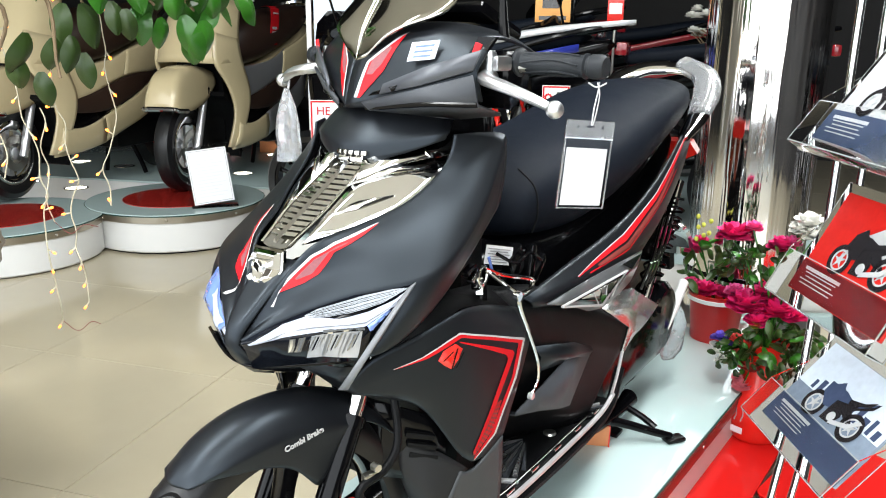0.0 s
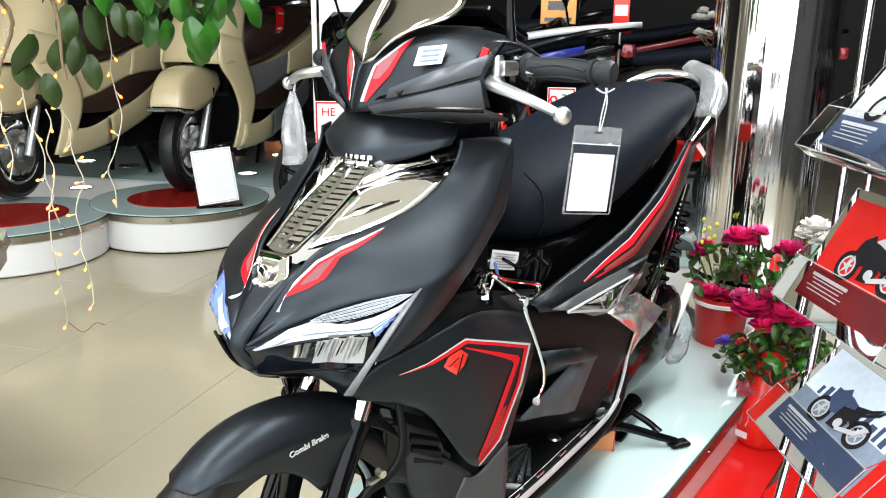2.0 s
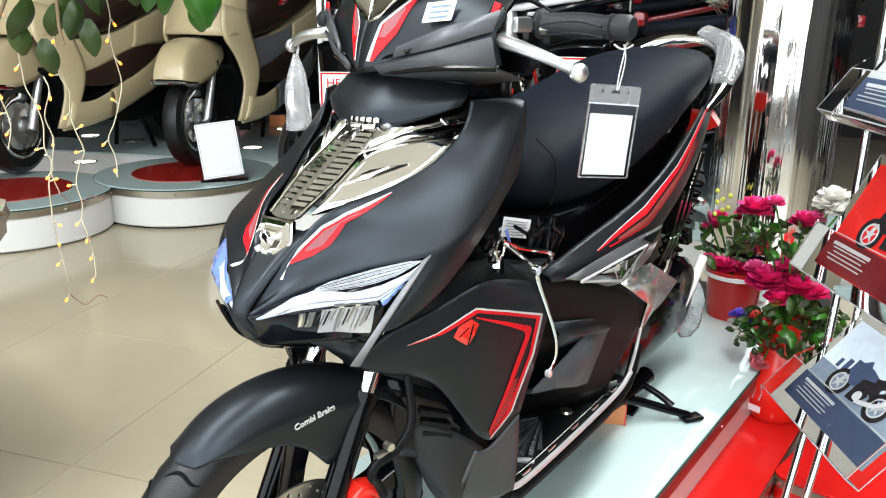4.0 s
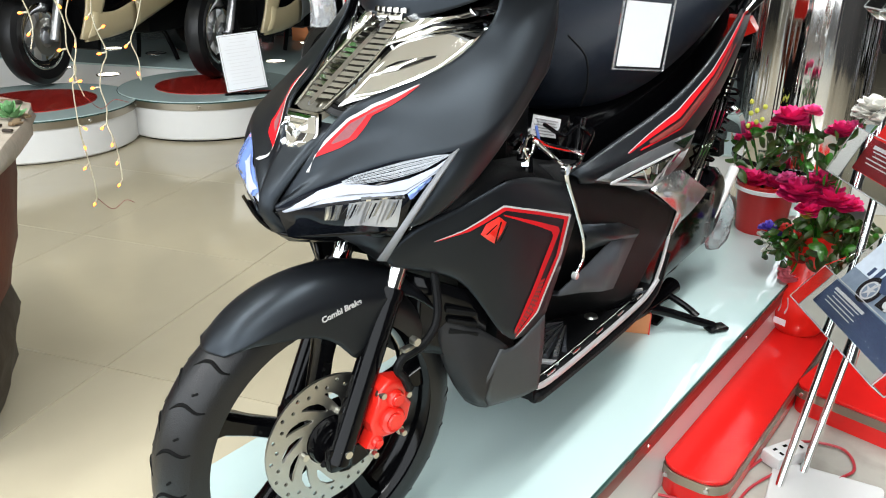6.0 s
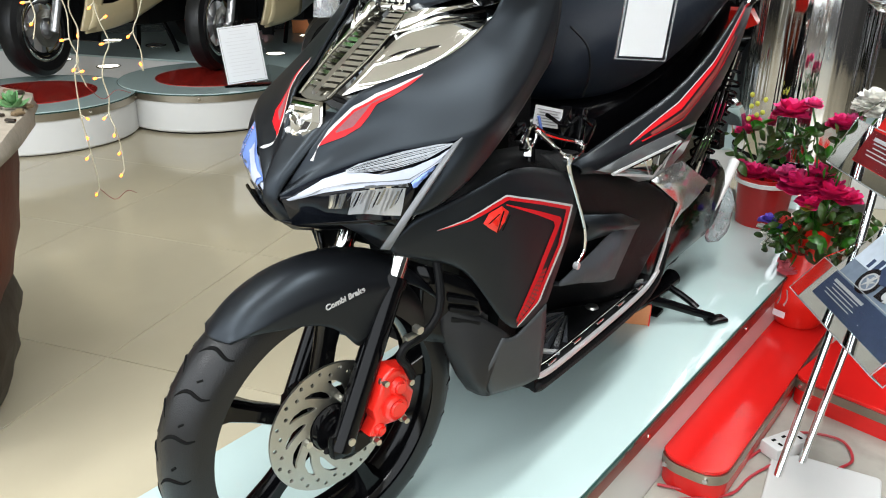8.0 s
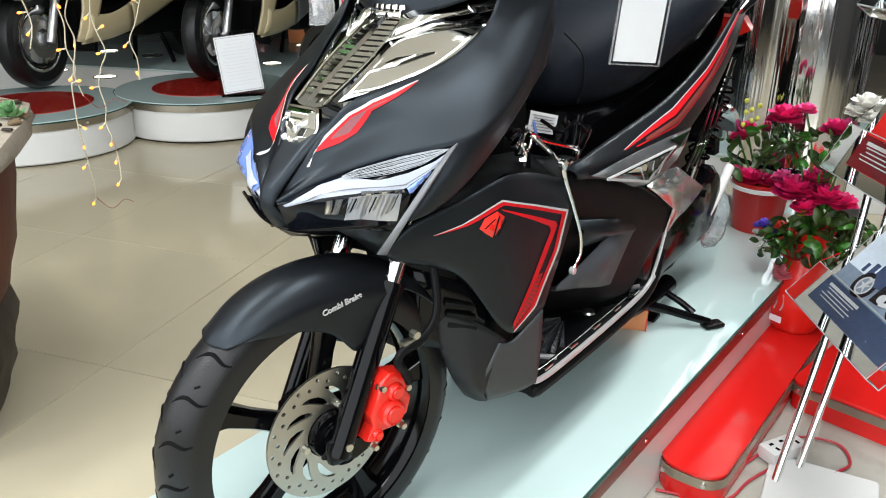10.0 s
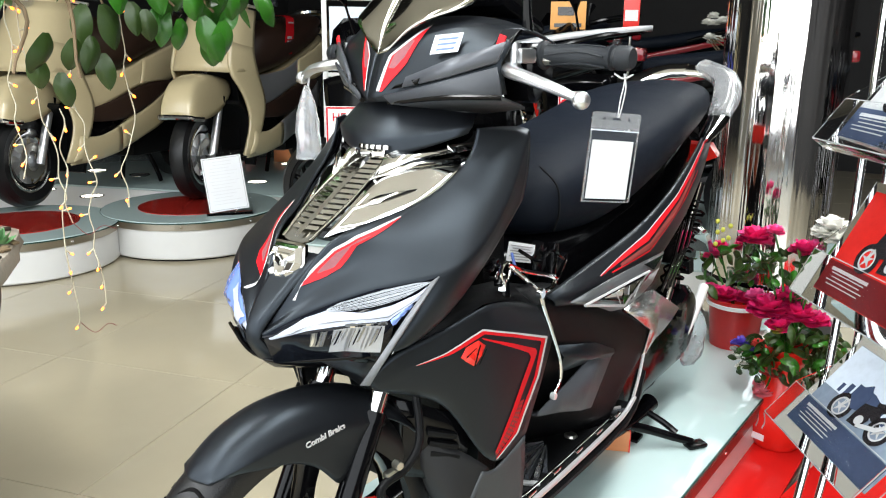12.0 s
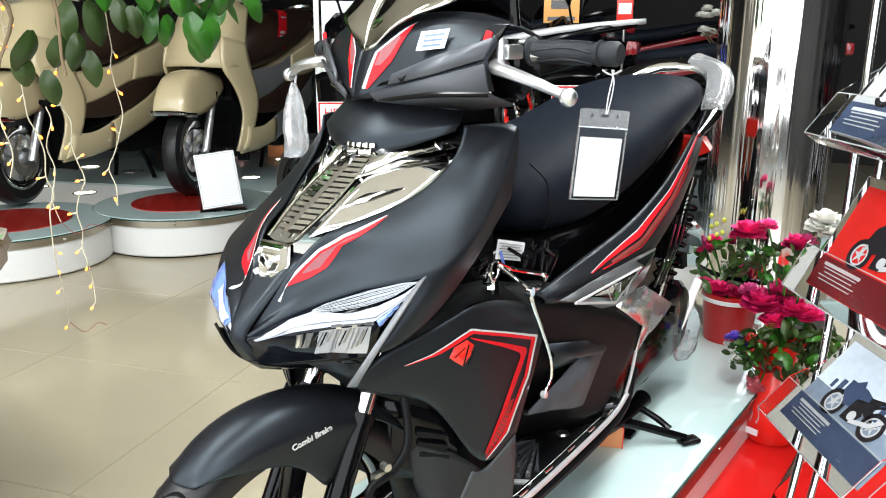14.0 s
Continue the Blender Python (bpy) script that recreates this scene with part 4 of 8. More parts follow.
    decal("mesh_patch", m_out, m_in, st, DARK_RED, sc, s, 0.001, label="dark red dotted patch")
    # rows of small red cells
    for k in range(13):
        f0, f1 = (k + 0.12) / 13, (k + 0.70) / 13
        ends = []
        for f in (f0, f1):
            g = f * 2
            a, b = int(min(g, 1.999)), min(g, 2) - int(min(g, 1.999))
            o = [m_out[a][c] + (m_out[a + 1][c] - m_out[a][c]) * b for c in (0, 1)]
            q = [m_in[a][c] + (m_in[a + 1][c] - m_in[a][c]) * b for c in (0, 1)]
            ends.append((o, q))
        for h0, h1 in ((0.05, 0.27), (0.38, 0.60), (0.71, 0.93)):
            decal("mesh_cell", [[o[c] + (q[c] - o[c]) * h0 for c in (0, 1)] for o, q in ends], [[o[c] + (q[c] - o[c]) * h1 for c in (0, 1)] for o, q in ends], st, RED, sc, s, 0.0018, 1, 1)
    # faceted badge: a shield with a raised, many-sided face
    rim = [(0.1847, 0.5261), (0.1921, 0.5391), (0.2116, 0.5457), (0.2244, 0.5351), (0.2178, 0.5210), (0.2070, 0.5077), (0.1934, 0.5179)]
    hub, crown = (0.2030, 0.5275), []
    for y, z in rim + [hub] + [(hub[0] + (y - hub[0]) * 0.55, hub[1] + (z - hub[1]) * 0.55) for y, z in rim]:
        hit = st.ray_cast(Vector((s * 0.8, y, z)), Vector((-s, 0, 0)))[0]
        crown.append(hit if hit is not None else Vector((s * 0.178, y, z)))
    bm = bmesh.new()
    vs = [bm.verts.new(p + Vector((s * h, 0, 0))) for p, h in zip(crown, [0.0012] * 7 + [0.0050] + [0.0075, 0.0035] * 3 + [0.0075])]
    for k in range(7):
        bm.faces.new((vs[k], vs[(k + 1) % 7], vs[8 + (k + 1) % 7], vs[8 + k]))
        bm.faces.new((vs[8 + k], vs[8 + (k + 1) % 7], vs[7]))
    part("red_badge", bm, RED_PLASTIC, sc, "faceted red badge", 3)
    for (y0, z0), (y1, z1) in (((0.2095, 0.5415), (0.2015, 0.5120)), ((0.1885, 0.5275), (0.2035, 0.5385)), ((0.2200, 0.5335), (0.2090, 0.5130))):
        decal("badge_line", [(y0, z0), (y1, z1)], [(y0 + 0.0022, z0 - 0.0006), (y1 + 0.0022, z1 - 0.0006)], st, GLOSS, sc, s, 0.0078, 1, 1)
    # lower fairing round the front of the footboard
    cage("lower_fairing", [
        [(0.112, 0.170, 0.400), (0.138, 0.192, 0.385), (0.168, 0.222, 0.360), (0.180, 0.246, 0.335)],
        [(0.116, 0.160, 0.352), (0.136, 0.172, 0.346), (0.162, 0.200, 0.330), (0.176, 0.228, 0.318)],
        [(0.122, 0.172, 0.318), (0.150, 0.180, 0.312), (0.164, 0.190, 0.300), (0.173, 0.214, 0.292)],
        [(0.132, 0.182, 0.286), (0.156, 0.186, 0.285), (0.164, 0.192, 0.272), (0.169, 0.206, 0.262)],
        [(0.138, 0.206, 0.248), (0.152, 0.204, 0.248), (0.160, 0.212, 0.242), (0.166, 0.222, 0.240)]], LOWER, sc, 0.004, 2, crease=(0, 3), col_crease=(0, 3), edge=0.9, s=s, label="black lower fairing")
    cage("fairing_corner", [
        [(0.177, 0.230, 0.336), (0.183, 0.252, 0.328), (0.187, 0.266, 0.335), (0.195, 0.324, 0.360)],
        [(0.170, 0.206, 0.298), (0.186, 0.262, 0.312), (0.190, 0.274, 0.312), (0.197, 0.322, 0.320)],
        [(0.168, 0.206, 0.268), (0.184, 0.256, 0.268), (0.191, 0.278, 0.268), (0.198, 0.318, 0.276)],
        [(0.163, 0.224, 0.238), (0.180, 0.262, 0.236), (0.190, 0.285, 0.236), (0.198, 0.312, 0.238)],
        [(0.140, 0.235, 0.234), (0.160, 0.270, 0.233), (0.170, 0.290, 0.233), (0.180, 0.318, 0.234)]], FAIRING, sc, 0.004, 2, crease=(0, 1, 3), col_crease=(0, 2, 3), edge=0.92, s=s, label="satin dark grey fairing corner")
    cage("inner_cover", [
        [(0.080, 0.130, 0.470), (0.125, 0.158, 0.455), (0.160, 0.214, 0.424)],
        [(0.080, 0.140, 0.405), (0.118, 0.172, 0.395), (0.158, 0.228, 0.345)],
        [(0.085, 0.130, 0.345), (0.112, 0.150, 0.345), (0.150, 0.200, 0.325)]], GLOSS, sc, 0.003, 1, s=s, label="gloss black inner cover with vent slots")
    # footboard
    part("footboard", plate([[(s * 0.03, 0.30), (s * 0.192, 0.31), (s * 0.198, 0.74), (s * 0.19, 0.80), (s * 0.03, 0.80)]], 0.02, pose(0, 0, 0.222), 0.004), PLASTIC, sc, "black ribbed footboard")
    part("chrome_strip", tube([(s * 0.192, 0.302, 0.240), (s * 0.200, 0.35, 0.232), (s * 0.202, 0.55, 0.230), (s * 0.202, 0.72, 0.234), (s * 0.200, 0.790, 0.250)], 0.0048, 10, 5), RAIL, sc, "chrome edge strip of the footboard")
    part("under_strip", tube([(s * 0.188, 0.315, 0.218), (s * 0.196, 0.36, 0.214), (s * 0.198, 0.74, 0.214), (s * 0.192, 0.84, 0.29)], 0.011, 10, 4), PLASTIC, sc)
    for k, (x, y) in enumerate(((0.101, 0.490), (0.112, 0.468), (0.126, 0.448), (0.138, 0.425), (0.150, 0.410), (0.162, 0.404), (0.172, 0.420), (0.176, 0.445))):
        ex, ey = 0.130 + (x - 0.130) * 0.15, 0.540 + (y - 0.540) * 0.15
        part("rib", loft([[(s * (px2 + dx), py2 + dy, z) for dx, dy, z in ((-w2, -w2 * 0.5, 0.232), (w2, w2 * 0.5, 0.232), (w2 * 0.6, w2 * 0.3, top), (-w2 * 0.6, -w2 * 0.3, top))] for px2, py2, w2, top in ((x, y, 0.0040, 0.243), (ex, ey, 0.0012, 0.239))]), STRIP if k % 2 == 0 else HEEL, sc)
    part("toe_bar", box((0.085, 0.010, 0.006), (s * 0.150, 0.385, 0.2345), 0.002, pose(0, 0, 0, 0, 0, s * 28)), RAIL, sc)
    for k in range(5):
        part("tread_bar", box((0.070, 0.0050, 0.008), (s * 0.110, 0.585 + 0.012 * k, 0.2355), 0.0015, pose(0, 0, 0, 0, 0, s * 24)), RAIL if k in (0, 4) else GLOSS, sc)
        part("tread_bar", box((0.006, 0.066, 0.008), (s * (0.122 + 0.014 * k), 0.668, 0.2355), 0.0015, pose(0, 0, 0, 0, 0, -s * 25)), GLOSS, sc)
        part("tread_bar", box((0.0035, 0.055, 0.007), (s * (0.128 + 0.014 * k), 0.735, 0.2355), 0.0012, pose(0, 0, 0, 0, 0, -s * 30)), RAIL if k % 2 else HEEL, sc)
        part("strip_clip", box((0.006, 0.026, 0.005), (s * 0.1955, 0.36 + 0.088 * k, 0.2415), 0.0015), CHROME, sc)
    part("inner_rail", tube([(s * 0.182, 0.325, 0.2395), (s * 0.186, 0.40, 0.2375), (s * 0.187, 0.70, 0.2385)], 0.0022, 8, 4), CHROME, sc, "thin inner chrome line")
    part("kick_rail", tube([(s * 0.199, 0.785, 0.252), (s * 0.197, 0.815, 0.285), (s * 0.193, 0.845, 0.325)], 0.0034, 8, 4), RAIL, sc)
    part("foot_screw", lathe([(0, 0), (0.013, 0), (0.011, 0.004), (0.005, 0.005), (0, 0.003)], 24, pose(s * 0.154, 0.591, 0.2335)), BOLT, sc)

# centre of the nose
cage("nose_ridge", [
    [(-0.036, 0.062, 0.676), (-0.010, 0.060, 0.674), (0.034, 0.062, 0.674)],
    [(-0.025, 0.006, 0.634), (-0.012, 0.004, 0.630), (0.0225, 0.007, 0.633)],
    [(-0.020, -0.006, 0.618), (-0.012, -0.012, 0.616), (0.0185, -0.004, 0.617)],
    [(-0.014, -0.024, 0.602), (-0.011, -0.031, 0.600), (0.013, -0.016, 0.605)],
    [(-0.008, -0.028, 0.584), (-0.007, -0.034, 0.581), (0.006, -0.027, 0.583)],
    [(-0.020, -0.012, 0.560), (-0.004, -0.022, 0.556), (0.018, -0.014, 0.562)],
    [(-0.030, 0.010, 0.540), (0, 0.004, 0.536), (0.030, 0.010, 0.540)]], BODY, sc, 0.004, 1, crease=(4,), col_crease=(1,), edge=0.6)
cage("chin", [
    [(-0.120, 0.034, 0.562), (-0.060, 0.000, 0.557), (-0.020, -0.016, 0.553), (0.020, -0.018, 0.552), (0.056, 0.008, 0.557), (0.118, 0.066, 0.560)],
    [(-0.118, 0.034, 0.556), (-0.050, 0.010, 0.540), (-0.02, 0.006, 0.538), (0.02, 0.006, 0.538), (0.050, 0.022, 0.542), (0.116, 0.064, 0.552)],
    [(-0.10, 0.10, 0.525), (-0.05, 0.07, 0.530), (-0.02, 0.06, 0.532), (0.02, 0.06, 0.532), (0.05, 0.07, 0.530), (0.10, 0.10, 0.525)]], GLOSS, sc, 0.004, 1, crease=(1,))
hexagon = [(-0.013, -0.036), (0.013, -0.036), (0.030, 0.008), (0.023, 0.030), (-0.023, 0.030), (-0.030, 0.008)]
jm = axes((nose_shift(0.038), 0.038, 0.658), (1, 0, 0), (0, 0.42, 0.9))
jewel = part("jewel", loft([[jm @ Vector((x * f + dx, y * f + 0.004 * (1 - f), d)) for x, y in hexagon] for f, d, dx in ((1.0, -0.008, 0), (1.0, 0.002, 0), (0.80, 0.009, 0), (0.74, 0.004, 0), (0.42, 0.011, 0.002), (0.12, 0.005, 0))]), CHROME, sc, "faceted chrome jewel badge", angle=5)
part("jewel_rim", loft([[jm @ Vector((x * f, y * f, d)) for x, y in hexagon] for f, d in ((1.16, -0.004), (1.14, 0.001), (1.03, 0.002))], cap=False), DARK_CHROME, sc, angle=20)
for k, (x, y, a2) in enumerate(((-0.010, 0.008, 35), (0.011, 0.009, -38), (0.0, -0.010, 0), (-0.012, -0.010, 70), (0.013, -0.009, -65))):
    part("facet", loft([[jm @ pose(x, y, 0, 0, 0, a2) @ Vector((u * f * 0.008, v * f * 0.012, d)) for u, v in ((-1, -0.6), (0.1, -1), (1, 0.2), (0, 1))] for f, d in ((1.0, 0.006), (0.25, 0.0125))]), SILVER if k % 2 else CHROME, jewel, angle=5)
gr = cage("grille", leant([
    [(-0.032, 0.208, 0.788), (-0.018, 0.208, 0.784), (0.018, 0.208, 0.784), (0.032, 0.208, 0.788)],
    [(-0.034, 0.125, 0.733), (-0.015, 0.128, 0.726), (0.015, 0.128, 0.726), (0.034, 0.125, 0.733)],
    [(-0.028, 0.062, 0.692), (-0.012, 0.060, 0.684), (0.012, 0.060, 0.684), (0.028, 0.062, 0.692)]]), SMOKED, sc, 0.003, 1, label="dark centre strip with stepped chrome slats")
for k in range(15):
    f = k / 14
    y, z = 0.074 + 0.126 * f, 0.703 + 0.082 * f
    w = 0.022 + 0.008 * math.sin(math.pi * f)
    for s in (1, -1):
        part("slat", loft([[(nose_shift(y) + s * x, y + dy + 0.004 * (x / w), z + dz) for dy, dz in ((-0.0030, 0.0005), (0.0028, 0.0042), (0.0034, 0.0030), (-0.0022, -0.0012))] for x in (0.0015, w)]), CHROME, gr, angle=20)
part("ridge", loft([[(nose_shift(y) + dx, y, z + dz) for dx, dz in ((-0.0025, -0.002), (0.0025, -0.002), (0, 0.0035))] for y, z in ((0.060, 0.697), (0.13, 0.744), (0.208, 0.794))]), CHROME, gr)
part("head_block", box((0.044, 0.006, 0.010), (0, 0.206, 0.7925), 0.002, pose(0, 0, 0, -30, 0, 0)), CHROME, gr)
for s in (1, -1):
    part("side_rail", tube([(nose_shift(y) + s * x, y, z) for x, y, z in ((0.024, 0.060, 0.692), (0.034, 0.125, 0.736), (0.030, 0.208, 0.791))], 0.0024, 8, 4), CHROME, gr, "chrome edge rail")
cap = cage("top_cap", [
    [(-0.095, 0.246, 0.808), (-0.050, 0.212, 0.792), (0, 0.198, 0.786), (0.055, 0.216, 0.792), (0.124, 0.262, 0.822)],
    [(-0.098, 0.246, 0.824), (-0.052, 0.215, 0.818), (0, 0.202, 0.814), (0.055, 0.219, 0.818), (0.128, 0.266, 0.833)],
    [(-0.088, 0.285, 0.858), (-0.045, 0.262, 0.866), (0, 0.255, 0.868), (0.050, 0.268, 0.864), (0.112, 0.300, 0.846)],
    [(-0.080, 0.36, 0.850), (-0.04, 0.36, 0.862), (0, 0.36, 0.866), (0.045, 0.36, 0.862), (0.100, 0.36, 0.844)]], BODY, sc, 0.004, 2, crease=(1, 2), edge=0.92, label="matte black top cap")
for k in range(5):
    part("badge_bar", box((0.0090, 0.003, 0.0070), (-0.020 + 0.0112 * k, 0.2015 + 0.0006 * (k - 2) ** 2, 0.8005), 0.0018, pose(0, 0, 0, -12, 0, 6 * (k - 2))), DARK_CHROME, cap, "chrome badge block")
part("leg_shield", loft([[(x * w, y, z) for x, y in ((-1, 0.30), (1, 0.30), (1, 0.36), (0.4, 0.38), (-0.4, 0.38), (-1, 0.36))] for z, w in ((0.24, 0.125), (0.45, 0.135), (0.66, 0.13), (0.79, 0.13), (0.822, 0.12))]), PLASTIC, sc, "black inner leg shield")
part("inner_fender", loft([[(x * 0.09, y + 0.01, z) for x, y, z in ((-1, 0.28, 0.24), (1, 0.28, 0.24), (1, 0.24, 0.40), (1, 0.20, 0.52), (-1, 0.20, 0.52), (-1, 0.24, 0.40))], [(x * 0.10, y + 0.1, z) for x, y, z in ((-1, 0.28, 0.24), (1, 0.28, 0.24), (1, 0.24, 0.40), (1, 0.20, 0.52), (-1, 0.20, 0.52), (-1, 0.24, 0.40))]]), PLASTIC, sc)
for k in range(3):
    for s in (1, -1):
        part("vent", box((0.045, 0.01, 0.008), (s * 0.140, 0.182 + 0.004 * k, 0.405 - 0.018 * k), 0.002, pose(0, 0, 0, 0, s * 14, s * 48)), PLASTIC, sc)

# handlebar, cowl and controls, turned with the steering
HB = Matrix.Translation((0, 0.32, 0)) @ STEER
hb = part("handlebar", tube([(-0.30, 0.075, 0.925), (-0.18, 0.04, 0.925), (0, 0.03, 0.915), (0.18, 0.04, 0.925), (0.30, 0.075, 0.925)], 0.011), STEEL, sc)
hb.matrix_local = HB
def headed(rows, s):
    """The cowl leans back to the right and is fuller on its left."""
    return [[((1.16 if s > 0 else 0.86) * x - s * 0.22 * max(0, z - 0.876), y, z) for x, y, z in r] for r in rows]


for s in (1, -1):
    hc = cage("handlebar_cowl", headed([
        [(0, -0.096, 0.860), (0.055, -0.078, 0.866), (0.115, -0.050, 0.872), (0.170, -0.020, 0.878)],
        [(0, -0.101, 0.866), (0.055, -0.081, 0.880), (0.120, -0.056, 0.903), (0.175, -0.030, 0.918)],
        [(0, -0.089, 0.900), (0.055, -0.064, 0.925), (0.120, -0.040, 0.942), (0.182, -0.014, 0.944)],
        [(0, -0.072, 0.928), (0.052, -0.050, 0.958), (0.108, -0.018, 0.976), (0.178, 0.014, 0.962)],
        [(0, 0.0, 0.985), (0.070, 0.010, 0.992), (0.120, 0.040, 0.985), (0.170, 0.055, 0.962)],
        [(0, 0.10, 0.980), (0.070, 0.10, 0.980), (0.120, 0.12, 0.968), (0.165, 0.12, 0.935)]], s), BODY, hb, 0.004, 2, crease=(1, 3), edge=0.85, s=s, label="matte black handlebar cowl")
    hct = skin(hc)
    cage("grey_wing", headed([
        [(0.060, -0.093, 0.884), (0.115, -0.066, 0.899), (0.178, -0.040, 0.920)],
        [(0.066, -0.089, 0.898), (0.118, -0.062, 0.922), (0.186, -0.028, 0.946)]], s), GREY_BODY, hb, 0.004, 0, s=s, label="grey wing of the handlebar cowl")
    cage("wing_slot", headed([
        [(0.040, -0.095, 0.880), (0.080, -0.084, 0.889)],
        [(0.048, -0.093, 0.886), (0.084, -0.083, 0.897)]], s), GLOSS, hb, 0.003, 0, s=s, label="gloss black slot")
    # Lower wing is black paint; the grey stands in for light on it.
    cage("lower_wing", headed([
        [(0.028, -0.095, 0.872), (0.105, -0.068, 0.893), (0.178, -0.040, 0.914)],
        [(0.035, -0.088, 0.862), (0.105, -0.060, 0.874), (0.172, -0.030, 0.876)],
        [(0.040, 0.01, 0.85), (0.10, 0.02, 0.85), (0.16, 0.03, 0.86)]], s), HEEL, hb, 0.004, 0, s=s, label="black lower wing with front light painted in as dark grey")
    part("wing_edge", tube([[((1.16 if s > 0 else 0.86) * x * s, y, z)] [0] for x, y, z in ((0.030, -0.090, 0.862), (0.105, -0.062, 0.872), (0.172, -0.032, 0.875))], 0.004, 8, 3), GLOSS, hb)

    def on_head(line):
        return [((1.16 if s > 0 else 0.86) * x - s * 0.22 * max(0, z - 0.876), z) for x, z in line]
    decal("red_flash", on_head([(0.016, 0.876), (0.026, 0.925), (0.070, 0.964)]), on_head([(0.020, 0.876), (0.050, 0.914), (0.062, 0.945), (0.071, 0.963)]), hct, RED, hb, s, label="red flash decal", along="y")
    decal("flash_centre", on_head([(0.025, 0.908), (0.030, 0.927), (0.052, 0.948)]), on_head([(0.034, 0.908), (0.046, 0.923), (0.056, 0.946)]), hct, DECAL_GREY, hb, s, 0.0016, along="y")
    decal("white_line", on_head([(0.011, 0.876), (0.022, 0.926), (0.069, 0.967)]), on_head([(0.016, 0.876), (0.026, 0.925), (0.070, 0.964)]), hct, WHITE_DECAL, hb, s, 0.0014, along="y")
    part("running_lamp", loft([[(s * x, y - 0.006 * f, z) for x, y, z in ((0.166, -0.030, 0.918), (0.192, -0.016, 0.930), (0.196, 0.010, 0.962), (0.180, -0.006, 0.962))] for f in (0, 1)]), GLOSS, hb, "small dark lamp with a red stripe")
    part("lamp_stripe", box((0.010, 0.004, 0.026), (s * 0.183, -0.020, 0.942), 0.001, pose(0, 0, 0, 0, s * 20, s * 20)), RED, hb)
    part("grip", lathe([(0, 0), (0.019, 0.0), (0.020, 0.003), (0.0195, 0.006), (0.0150, 0.010), (0.0146, 0.05), (0.0140, 0.08), (0.0142, 0.100), (0.0165, 0.104), (0.0165, 0.106), (0.0130, 0.108), (0.0130, 0.111), (0.0158, 0.113), (0.0158, 0.128), (0.0125, 0.133), (0, 0.133)], 32, Matrix.Translation((s * 0.198, 0.048, 0.929)) @ Vector((s * 1, 0.16, -0.02)).to_track_quat("Z", "Y").to_matrix().to_4x4()), GRIP, hb, "dark grey rubber grip")
    for k in range(6):
        a = math.tau * k / 6
        d = Vector((s, 0.16, -0.02)).normalized()
        o = Vector((s * 0.198, 0.048, 0.929))
        u, v = d.cross(Vector((0, 0, 1))).normalized(), Vector((0, 0, 1))
        part("grip_rib", tube([o + d * l + (u * math.cos(a + da) + v * math.sin(a + da)) * 0.0146 for l, da in ((0.012, 0.0), (0.045, 0.35), (0.070, 0.38), (0.098, 0.05))], 0.0016, 6, 4), GRIP, hb)
    part("switch_housing", joined(box((0.05, 0.055, 0.06), (s * 0.178, 0.045, 0.915), 0.014, None, 3), rod((s * 0.15, 0.03, 0.885), (s * 0.20, 0.04, 0.885), 0.02, None, 20, 0.006)), GLOSS, hb, "gloss black switch housing")
    part("brake_lever", tube([(s * 0.185, 0.005, 0.912), (s * 0.205, -0.022, 0.908), (s * 0.240, -0.030, 0.902), ((s * 0.285, -0.028, 0.890) if s > 0 else (-0.262, -0.030, 0.894)), ((s * 0.318, -0.022, 0.878) if s > 0 else (-0.284, -0.026, 0.886))], [0.013, 0.0120, 0.0110, 0.0095, 0.0075], 12, 5, 0.75), ALU, hb, "polished aluminium brake lever")
    part("lever_ball", lathe([(0.0115 * math.sin(math.pi * k / 10), -0.0115 * math.cos(math.pi * k / 10)) for k in range(11)], 20, pose(0.322 if s > 0 else -0.287, -0.022 if s > 0 else -0.025, 0.877 if s > 0 else 0.885)), ALU, hb)
    part("lever_bracket", joined(box((0.034, 0.03, 0.02), (s * 0.190, 0.012, 0.928), 0.005), rod((s * 0.190, 0.0, 0.905), (s * 0.190, 0.0, 0.945), 0.009, None, 14, 0.002)), ALU, hb)
    part("mirror_stem", tube([(s * 0.150, 0.07, 0.960), (s * 0.150, 0.065, 1.01), (s * 0.155, 0.06, 1.08), (s * 0.20, 0.07, 1.20)], [0.008, 0.006, 0.0055, 0.0055], 10, 5), GLOSS, hb, "black mirror stem")
    mir = part("mirror", lathe([(0, 0.02), (0.03, 0.017), (0.05, 0.008), (0.055, -0.002), (0.05, -0.006), (0, -0.006)], 32, pose(s * 0.23, 0.07, 1.235, 80, 0, 0) @ Matrix.Diagonal((1.25, 0.8, 1, 1))), GLOSS, hb, "black oval mirror")
for s in (1, -1):
    cage("smoked_visor", headed([
        [(0, -0.072, 0.927), (0.006, -0.071, 0.927), (0.013, -0.068, 0.929)],
        [(0, -0.054, 0.966), (0.028, -0.060, 0.963), (0.051, -0.063, 0.961)],
        [(0, -0.024, 1.000), (0.045, -0.040, 0.995), (0.086, -0.048, 0.980)],
        [(0, 0.008, 1.040), (0.062, -0.002, 1.030), (0.128, -0.004, 0.994)],
        [(0, 0.050, 1.085), (0.060, 0.045, 1.075), (0.118, 0.045, 1.040)]], s), DARK_CHROME, hb, 0.003, 2, s=s, label="smoked mirror visor")
part("service_sticker", plate([[(-0.024, -0.013), (0.016, -0.013), (0.024, 0.013), (-0.016, 0.013)]], 0.0006, axes((0.112, -0.0500, 0.943), (0.82, 0.50, 0.10), (0.05, 0.4, 0.9))), STICKER, hb, "white and blue sticker")
